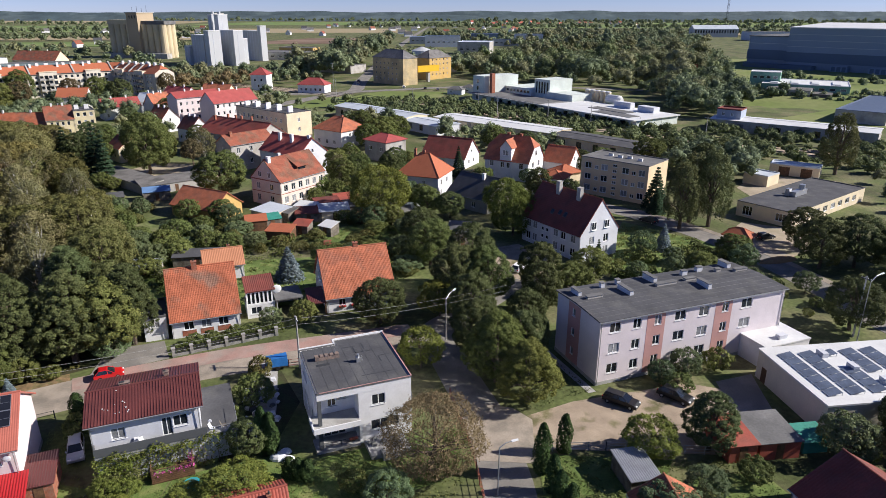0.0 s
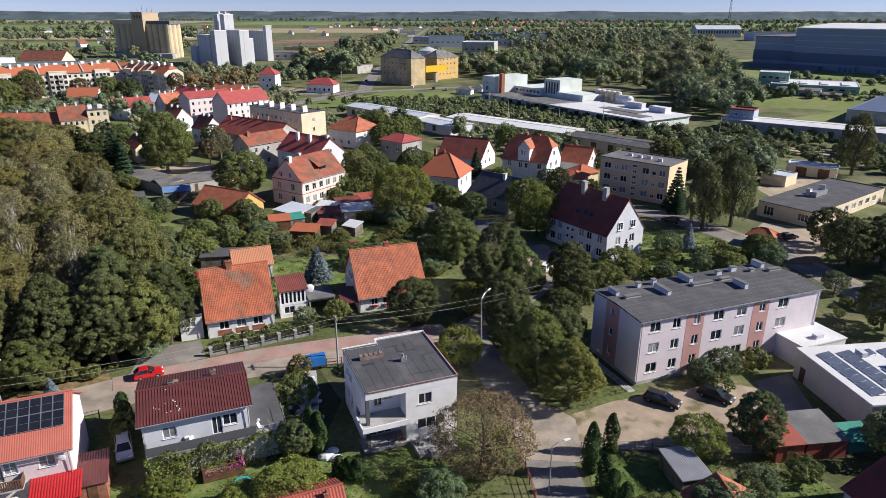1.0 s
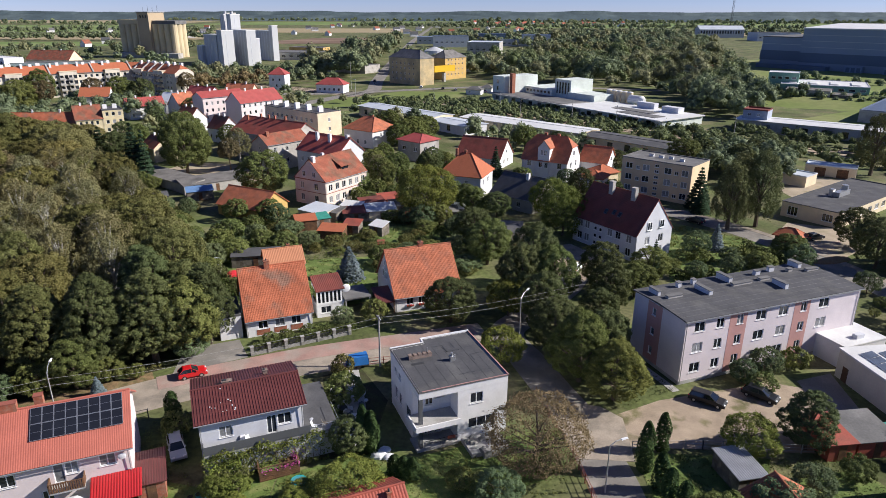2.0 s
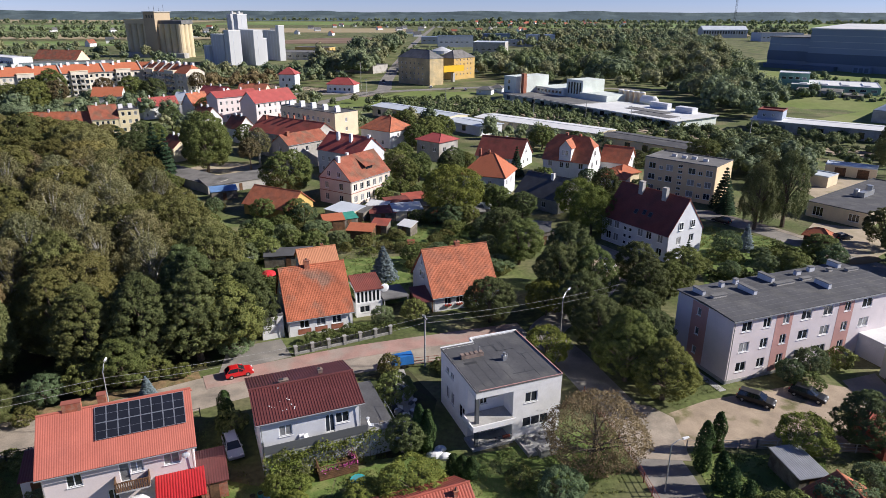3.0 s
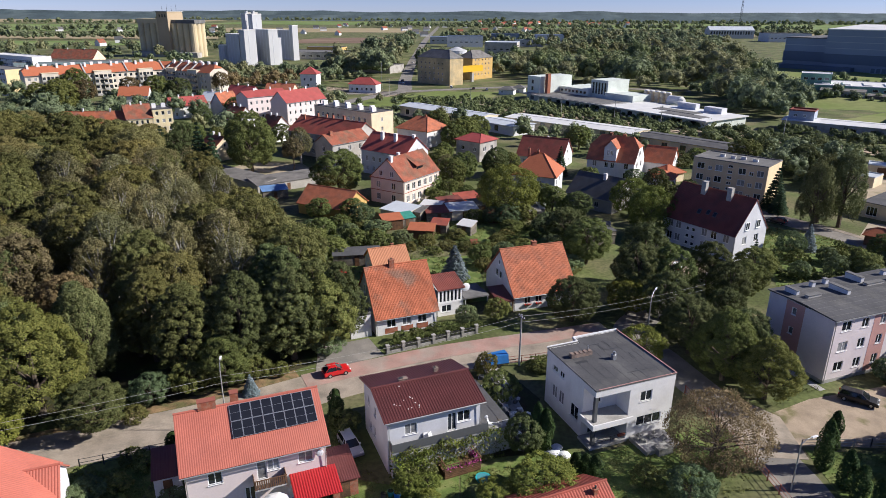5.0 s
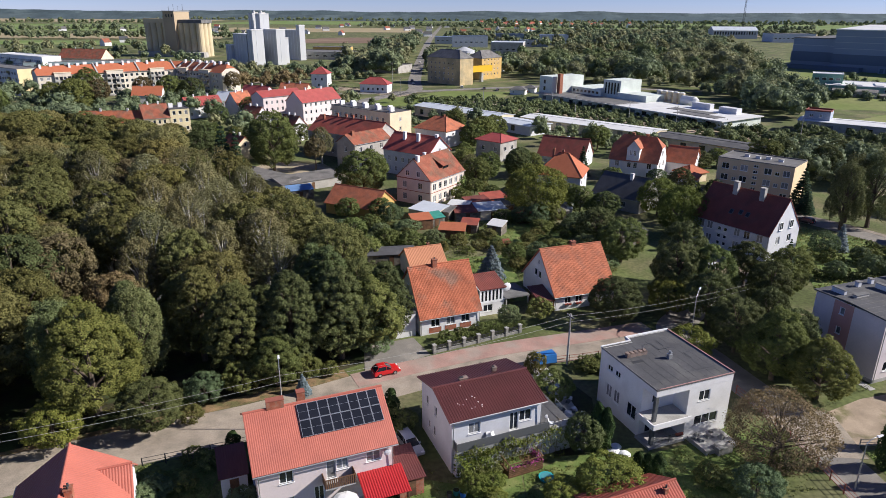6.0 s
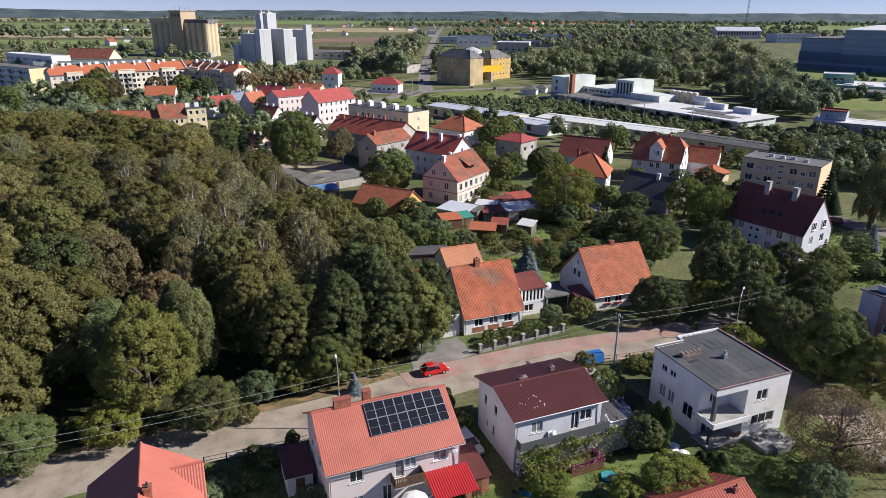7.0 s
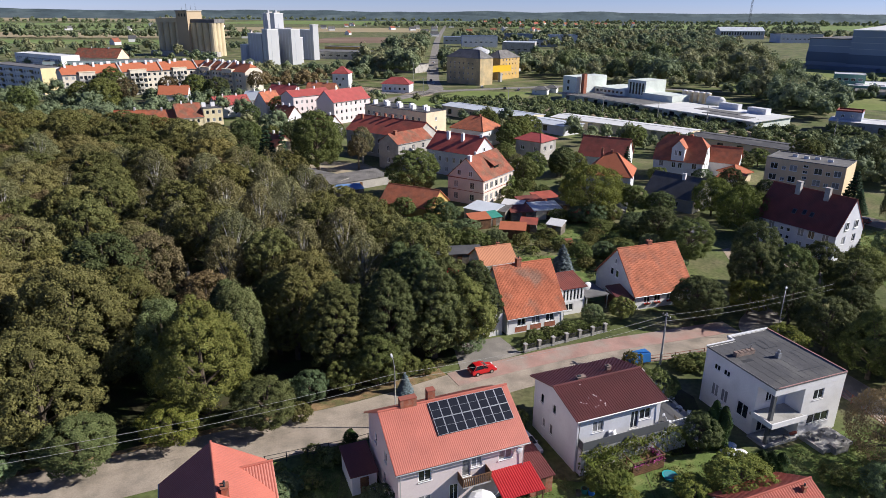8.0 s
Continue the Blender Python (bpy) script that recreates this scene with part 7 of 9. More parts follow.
def raised_meadow():
    """A gentle rise of the ground under the depot and the hall."""
    def ease(v):
        v = min(max(v, 0.0), 1.0)
        return v * v * (3 - 2 * v)

    def height(x, y):
        return 4.1 * ease((y + 0.45 * (x - 175) - 340) / 50) * ease((x - 128) / 34) * (1 - ease((y - 640) / 60)) - 0.08

    s, nx, ny = Shape(), 58, 45
    for j in range(ny + 1):
        for i in range(nx + 1):
            x, y = 120 + 580 * i / nx, 260 + 450 * j / ny
            s.v.append((x, y, height(x, y)))
    s.f = [(j * (nx + 1) + i, j * (nx + 1) + i + 1, (j + 1) * (nx + 1) + i + 1, (j + 1) * (nx + 1) + i) for j in range(ny) for i in range(nx)]
    tagged(part("meadow", s, MEADOW, None, "bright green meadow rising towards a hall", "structure"), category="meadow")


raised_meadow()
depot = flat_house("green_depot", "green depot with a long white roof", 178, 387.5, -28, 44, 34, 7.9, GREENW, MEMBRANE, {"F": [(3 + 5.2 * k, 5.2, 3, 1.4) for k in range(8)]})
for k in range(4):
    part("rooflight", Shape().box(4 + 10.5 * k, 6, 7.85, 8 + 10.5 * k, 24, 8.4), MEMBRANE, depot)
flat_house("depot_office", "green depot office with a white roof", 176.5, 400.5, -28, 16, 13, 13.2, GREENW, MEMBRANE, {"F": [(1.5 + 3.6 * k, 9.6, 2.4, 1.5) for k in range(4)]})
shed("depot_shed", "long grey timber depot shed", 176.5, 377.5, -33, 22, 9, 6.0, 6.6, GREYR, ETERNIT)
shed("depot_shed", "short grey shed beside the depot", 196, 365, -33, 9, 7, 4.4, 4.9, OLDWOOD, ETERNIT)
sheet("meadow", [(-84, 330), (-52, 352), (-6, 384), (0, 408), (-40, 412), (-76, 372)], 0.045, MEADOW, "green verge beside the crossing", "meadow")
sheet("meadow", [(140, 300), (205, 345), (330, 300), (270, 240), (178, 285)], 0.05, MEADOW, "bright green meadow behind stores", "meadow")
for x, y, L, h, lab in ((153, 478, 26, 9.6, "red tiled house among park trees"), (168, 484, 16, 8.6, "red roofed wing among park trees")):
    hip_house("villa", lab, x, y, -24, L, 11, h - 4.4, h + 2, WHITE, RUSTRED, {}, ridge=L - 9)
gable_house("long_hall", "long pale hall with many windows beyond the woods", 458, 1304, 0, 84, 26, 15, 21.5, SILOW, PALEMET, {"F": [(2.4 + 5.0 * k, 7, 3.2, 6) for k in range(16)]}, gutter=False, category="hall")
for x, y, L, W, h, yaw, m, r, lab in ((-34, 930, 48, 26, 14.6, 2, WHITE, HALLD, "white and blue workshop hall in the industrial estate"), (8, 768, 36, 40, 13.6, -10, GREYR, PALEMET, "grey metal hall with a pale roof"), (60, 960, 40, 24, 9, 0, SILOW, HALL, "blue and white industrial hall"),
                                   (96, 1010, 40, 24, 14, 0, COOL, HALL, "low grey industrial hall beyond trees"), (240, 900, 50, 24, 8, 0, SILOW, HALL, "low hall behind trees"), (30, 1040, 44, 26, 14, -6, HALL, HALLD, "blue hall at the edge of town"),
                                   (-60, 1020, 60, 30, 10, 0, SILOW, HALL, "white and blue industrial workshop"), (190, 1120, 60, 30, 8, 0, COOL, MEMBRANE, "low hall with a white roof"), (500, 1150, 70, 40, 14, 0, COOL, FELTG, "grey industrial hall by a road"),
                                   (-20, 560, 26, 18, 8, -20, COOL, PALEMET, "low store behind the mill"), (-130, 560, 60, 20, 6, -30, GREYR, FELTG, "low dark store beside the railway")):
    flat_house("industrial_hall", lab, x, y, yaw, L, W, h, m, r, {"F": [(3 + 7 * k, h * 0.4, 3.5, 1.6) for k in range(int(L / 7))]}, rim=0.4, category="hall")
tk = thing("storage_tank", "grey cylindrical storage tank", "tank", -25, 600)
part("shell", Shape().tube((0, 0, 0), (0, 0, 14), 9, 9, 18), COOL, tk)
part("lid", Shape().tube((0, 0, 14), (0, 0, 17), 9, 1, 18), SILOW, tk)


IVORY = surface("ivory_render", (0.66, 0.60, 0.50), 0.85, 0.08, 0.3, 3, (0.56, 0.50, 0.42), (0.46, 0.66), 0.2)


def flats_arm(label, x, y, yaw, L, W, he, hr, bays, walls, cut_hip):
    """One arm of a curved row of flats: fire walls, chimneys, wall dormers over bays with balconies."""
    cols = [1.2 + 3.05 * k for k in range(int((L - 2) / 3.05))]
    wins = [(c, v, 1.5, 1.6) for v in (1.2, 4.2, 7.2, 10.2) for c in cols if not any(a - 1.7 < c < b + 0.2 for a, b in bays)]
    root = gable_house("apartment_block", label, x, y, yaw, L, W, he, hr, IVORY, ORANGE, {"F": wins, "R": [(c, v, 1.3, 1.5) for c in (2.6, 7.6) for v in (1.2, 4.2, 7.2, 10.2)]}, over=0.6, gutter=True, category="apartment block", hip=0.5 if cut_hip else 0.0)
    k = (hr - he) / (W / 2)
    for a in walls:
        fire = Shape()
        for sgn, y0, y1 in ((1, -0.7, W / 2), (-1, W + 0.7, W / 2)):
            p = [(a - 0.35, y0, he - 0.45), (a + 0.35, y0, he - 0.45), (a + 0.35, y1, hr + 0.1), (a - 0.35, y1, hr + 0.1)]
            p = p if sgn > 0 else [p[1], p[0], p[3], p[2]]
            fire.hexa(p, [(q[0], q[1], q[2] + 0.75) for q in p])
        part("fire_wall", fire, CONC, root, "pale fire wall rising above the roof")
    for n in range(int(L / 4.6)):
        c = 2.4 + 4.6 * n + 0.8 * math.sin(n * 2.3)
        off = W * (0.5 + 0.1 * ((n * 7) % 3 - 1))
        part("chimney", Shape().box(c, off - 0.6, hr - 1.6, c + 1.1 + 0.5 * (n % 3), off + 0.6, hr + 1.1 + 0.3 * (n % 2)), WHITE, root)
    for a, b in bays:
        bay = part("bay", Shape().box(a, -1.3, 0.1, b, -0.02, he + 0.6), IVORY, root)
        part("bay_roof", Shape().box(a - 0.2, -1.5, he + 0.6, b + 0.2, 4.2, he + 0.95), CREAM, bay)
        part("dormer", Shape().box(a, -0.02, he - 0.2, b, 4.0, he + 0.6), IVORY, bay)
        w = (b - a) / 4
        for v in (1.2, 4.2, 7.2, 10.2):
            for n in range(4):
                if n % 2:
                    # flat dark glass on the bay's face gives the shade of a hollow
                    part("recess", Shape().box(a + w * n + 0.2, -1.36, v - 0.2, a + w * n + w - 0.2, -1.3, v + 1.8), PANE, bay)
                else:
                    part("balcony", Shape().box(a + w * n - 0.3, -2.6, v - 0.7, a + w * n + w + 0.2, -1.3, v + 0.4), CONC, bay)
                    part("balcony_door", Shape().box(a + w * n + 0.2, -1.36, v + 0.4, a + w * n + w - 0.4, -1.3, v + 1.7), PANE, bay)
    return root


flats_arm("long ivory apartment row with an orange tile roof and white chimneys", -256, 354, 42.2, 73.4, 12, 13.2, 17.2, ((8, 16), (34, 43), (58, 66)), (29.5, 52.0, 72.8), True)
flats_arm("ivory apartment wing with an orange tile roof and glazed balconies", -201.4, 403.4, -35.7, 43.6, 12, 13.2, 17.2, ((3, 12), (24, 33)), (0.9, 9.5, 17.5, 25), True)
corner = thing("corner_house", "narrow corner house between two apartment rows", "apartment block", -201.4, 403.4)
part("wall", Shape().prism([(0, 0), (7.0, 9.7), (-0.6, 12.0), (-8.1, 8.9)], 0, 13.0), IVORY, corner)
part("roof", Shape().face((0, 0, 13.2), (3.5, 4.9, 17.25), (-4.0, 4.4, 17.25)).face((3.5, 4.9, 17.25), (7.0, 9.7, 13.1), (-0.6, 12.0, 13.1), (-4.0, 4.4, 17.25)).face((-4.0, 4.4, 17.25), (-0.6, 12.0, 13.1), (-8.1, 8.9, 13.1)), ORANGE, corner)
YELLOW = surface("butter_render", (0.72, 0.60, 0.34), 0.85, 0.05, 0.3, 3, (0.66, 0.55, 0.32), (0.5, 0.7), 0.2)
slab = flat_house("apartment_block", "grey-white four-storey apartment slab with a yellow gable", -331, 407.8, -33, 62, 13, 14.5, COOL, FELTG, {"F": [(1.2 + 3.0 * k, v, 1.7, 1.5) for v in (1.4, 4.7, 8.0, 11.3) for k in range(20) if k % 4 > 1]}, category="apartment block")
part("gable_panel", Shape().box(62, 0, 0.3, 62.2, 8.2, 14.4), YELLOW, slab, "yellow painted gable")
for k in range(5):
    for v in (1.0, 4.3, 7.6, 10.9):
        bal = part("balcony", Shape().box(0.8 + 12 * k, -1.5, v, 6.2 + 12 * k, 0, v + 0.2).box(0.8 + 12 * k, -1.5, v, 6.2 + 12 * k, -1.4, v + 1.15), WHITE, slab)
        part("balcony_door", Shape().box(1.4 + 12 * k, -0.06, v + 0.3, 5.6 + 12 * k, -0.01, v + 2.3), PANE, bal)
slab = flat_house("apartment_block", "white apartment slab with open balconies", -372, 500, -33, 64, 13, 15, WHITE, MEMBRANE, {"F": [(2.0 + 3.0 * k, v, 1.9, 1.5) for v in (1.4, 4.7, 8.0, 11.3) for k in range(20)]}, category="apartment block")
for k in range(6):
    part("balcony", Shape().box(2 + 10 * k, -1.4, 10.9, 7 + 10 * k, 0, 12.2).box(2 + 10 * k, -1.4, 7.6, 7 + 10 * k, 0, 8.9), MEMBRANE, slab)
flat_house("school_building", "long low grey-green school building", -330, 462, 24, 74, 12, 11.5, surface("grey_green_panel", (0.26, 0.33, 0.34), 0.8, 0.08), FELTG, {"F": [(2 + 4 * k, v, 2.6, 1.6) for v in (5.2, 8.4) for k in range(17)]})
flat_house("shop", "low shop with a white roof", -230, 470, 4, 30, 14, 5.0, WHITE, MEMBRANE, {})
row_house("large house with a brown hipped roof behind trees", -362, 560, -10, 40, 16, 8.0, 15.0, CREAM, TILEB, 8)
row_house("house with an orange roof beyond the school", -382, 520, 15, 18, 10, 5.0, 9.0, WHITE, ORANGE, 3)
rr = random.Random(77)
for k in range(46):
    x, y = rr.uniform(-420, 160), rr.uniform(1250, 2300)
    if k > 30:
        x, y = rr.uniform(-900, -350), rr.uniform(900, 1900)
    hs = gable_house("distant_house", rr.choice(("distant white house with a grey roof", "distant pale house with a red roof")), x, y, rr.uniform(0, 90), rr.uniform(10, 16), 9, 4.5, 9.0, WHITE, rr.choice((SLATE, TILEB, FELTG)), {}, gutter=False, group="houses of the far village")
for k in range(34):
    x, y = rr.uniform(60, 640), rr.uniform(1950, 2700)
    gable_house("distant_house", "distant pale house with a red roof", x, y, rr.uniform(0, 90), rr.uniform(11, 17), 10, 5.5, 11.0, WHITE, rr.choice((RUSTRED, TILE, TILEB)), {}, gutter=False, group="houses of the far village")
band("road", smooth_line([(-100, 330), (-76, 382), (-60, 415), (-63, 488), (-67.5, 737), (-71, 1308), (-60, 2600)]), 9, 0.06, TARMAC, "straight main road out of town", "road")
band("road", smooth_line([(-140, 395), (-87, 398), (-40, 418), (-4, 434), (40, 446), (120, 420)]), 8, 0.055, TARMAC, "road crossing the railway", "road")
band("road", smooth_line([(250, 700), (262, 780), (300, 1000), (420, 1400)]), 14, 0.05, ROAD, "car park and access road", "road")
band("railway", smooth_line([(-180, 470), (-90, 410), (0, 335), (60, 280), (130, 225), (260, 120)]), 14, 0.05, GRAVEL, "railway sidings in brown ballast", "railway")
for k in range(4):
    band("rail", smooth_line([(-180 + 3 * k, 466 + 4 * k - 2), (-90 + 3 * k, 406 + 4 * k - 2), (0 + 3 * k, 331 + 4 * k - 2), (60 + 3 * k, 276 + 4 * k - 2), (130 + 3 * k, 221 + 4 * k - 2), (260 + 3 * k, 116 + 4 * k - 2)]), 0.12, 0.22, DARKMET, "dark steel rail", "rail")
for x0, x1, y0, y1, m, lab in ((-330, -90, 1000, 1250, PLOUGH, "brown ploughed field"), (-900, -380, 900, 1060, CROP, "green field"), (-1000, -420, 1100, 1400, STUBBLE, "tan stubble field"), (-700, -80, 1500, 1900, STUBBLE, "pale stubble field"), (-1600, -700, 1500, 2200, CROP, "green field"),
                            (-900, -60, 2300, 3000, CROP, "wide green field"), (60, 400, 1500, 1750, CROP, "green field among woods"), (120, 900, 2000, 2500, CROP, "green meadow"), (500, 1100, 1400, 1600, STUBBLE, "tan field"), (-2200, -1000, 2500, 3300, STUBBLE, "wide stubble field"),
                            (700, 2200, 2000, 2900, CROP, "wide green field"), (-300, 900, 3100, 3500, CROP, "far green field"), (150, 420, 1250, 1330, STUBBLE, "strip of stubble")):
    sheet("field", [(x0, y0), (x1, y0 + 40), (x1 - 60, y1), (x0 + 80, y1 - 30)], 0.2, m, lab + " in the distance", "field")


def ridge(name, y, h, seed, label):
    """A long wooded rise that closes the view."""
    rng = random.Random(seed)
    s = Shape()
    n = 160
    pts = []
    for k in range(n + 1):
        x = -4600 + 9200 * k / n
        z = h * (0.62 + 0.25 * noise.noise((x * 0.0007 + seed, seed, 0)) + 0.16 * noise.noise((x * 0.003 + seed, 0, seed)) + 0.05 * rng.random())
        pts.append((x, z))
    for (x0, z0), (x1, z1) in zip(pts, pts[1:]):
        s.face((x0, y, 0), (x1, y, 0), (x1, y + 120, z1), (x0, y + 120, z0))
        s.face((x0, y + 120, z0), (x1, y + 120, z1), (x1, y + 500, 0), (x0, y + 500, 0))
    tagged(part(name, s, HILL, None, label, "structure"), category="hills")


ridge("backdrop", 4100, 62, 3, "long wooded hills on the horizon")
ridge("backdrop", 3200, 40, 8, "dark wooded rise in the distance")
mast = thing("radio_mast", "slender steel lattice radio mast", "mast", 594, 1500)
ms = Shape()
for k in range(14):
    for a in (0, 1, 2):
        p = [Vector((3 * (1 - (k + d) / 20) * math.cos(2.094 * a), 3 * (1 - (k + d) / 20) * math.sin(2.094 * a), 8 * (k + d))) for d in (0, 1)]
        ms.tube(p[0], p[1], 0.22, 0.22, 4)
        q = Vector((3 * (1 - (k + 1) / 20) * math.cos(2.094 * (a + 1)), 3 * (1 - (k + 1) / 20) * math.sin(2.094 * (a + 1)), 8 * (k + 1)))
        ms.tube(p[0], q, 0.12, 0.12, 4)
part("lattice", ms, DARKMET, mast)

# ---- planting ----
WOODS = [(-58, 92), (-65, 84), (-78, 76), (-92, 69), (-130, 53), (-190, 30), (-260, 90), (-240, 205), (-140, 204), (-124, 186), (-105, 164), (-86, 144), (-64, 116), (-55, 100)]
spots = scatter(WOODS, 6.2, 21, 5000)
BIRCHES = [(-62, 116), (-72, 92), (-92, 88), (-108, 104), (-118, 138), (-88, 150), (-74, 132)]
rr = random.Random(8)
for x, y in spots:
    if x < -60 - 0.78 * (y + 2) * 1.12 - 30:
        continue
    near = y < 70 + (x + 60) * 0.5 + 24
    if near:
        # mostly dark-leaved kinds: the shade of the gaps is put into the leaf colour
        kind = rr.choice(("olive", "olive_dark", "olive_dark", "olive_dark", "linden_dark", "weeping"))
    elif inside(x, y, BIRCHES):
        kind = rr.choice(("birch", "birch", "birch", "snag", "ash", "oak_dark"))
    else:
        kind = rr.choice(("oak", "oak", "oak_brown", "oak_dark", "maple", "ash", "beech_brown", "birch"))
    k = rr.uniform(0.78, 1.12) * (0.84 if near else 1.0)
    plant(kind, x, y, k, k * rr.uniform(0.9, 1.1), group="woodland trees")
EDGE = (("linden", -49.6, 83.2, 1.05, 1.15), ("olive_dark", -53.2, 81.2, 0.92, 1.15), ("olive_dark", -59.4, 78.6, 0.95, 1.1), ("olive", -66.2, 76.8, 0.9, 1.1), ("weeping", -78.5, 74.6, 0.92, 0.95), ("olive", -72.4, 80.2, 0.95, 1.0), ("olive_fresh", -80.6, 66.6, 1.02, 1.1),
        ("weeping", -86.5, 70.5, 0.9, 1.0), ("olive_warm", -96.8, 69.0, 1.2, 1.15), ("olive_warm", -96.2, 60.2, 0.95, 0.98), ("olive_warm", -106, 66.5, 1.1, 1.0), ("olive_dark", -104.5, 57.6, 0.95, 1.1), ("olive", -114, 54, 0.95, 1.1), ("linden_dark", -51.5, 90.0, 1.1, 1.0), ("olive_dark", -56.0, 88.5, 0.95, 1.1),
        # the orchards at x -64.4, -57.4 and -68.6 are added to shade the verge
        ("linden_dark", -90.2, 55.8, 0.6, 0.92), ("lime", -82.4, 60.6, 0.9, 1.05), ("linden_dark", -72.6, 63.8, 0.6, 0.85), ("orchard_dark", -98.6, 53.8, 0.7, 1.0), ("linden", -60.6, 73.8, 0.66, 0.8), ("shrub", -54.2, 76.8, 0.9, 0.9), ("orchard", -64.4, 72.0, 0.85, 0.9), ("orchard", -57.4, 75.6, 0.7, 0.8), ("orchard_dark", -68.6, 69.6, 0.75, 0.8), ("shrub_olive", -106, 51.4, 1.4, 1.4), ("shrub_olive", -69.0, 65.8, 0.7, 0.8), ("blue_spruce", -56.8, 72.0, 0.45, 0.6))
for kind, x, y, tall, wide in EDGE:
    plant(kind, x, y, tall, wide, group="wood edge trees")

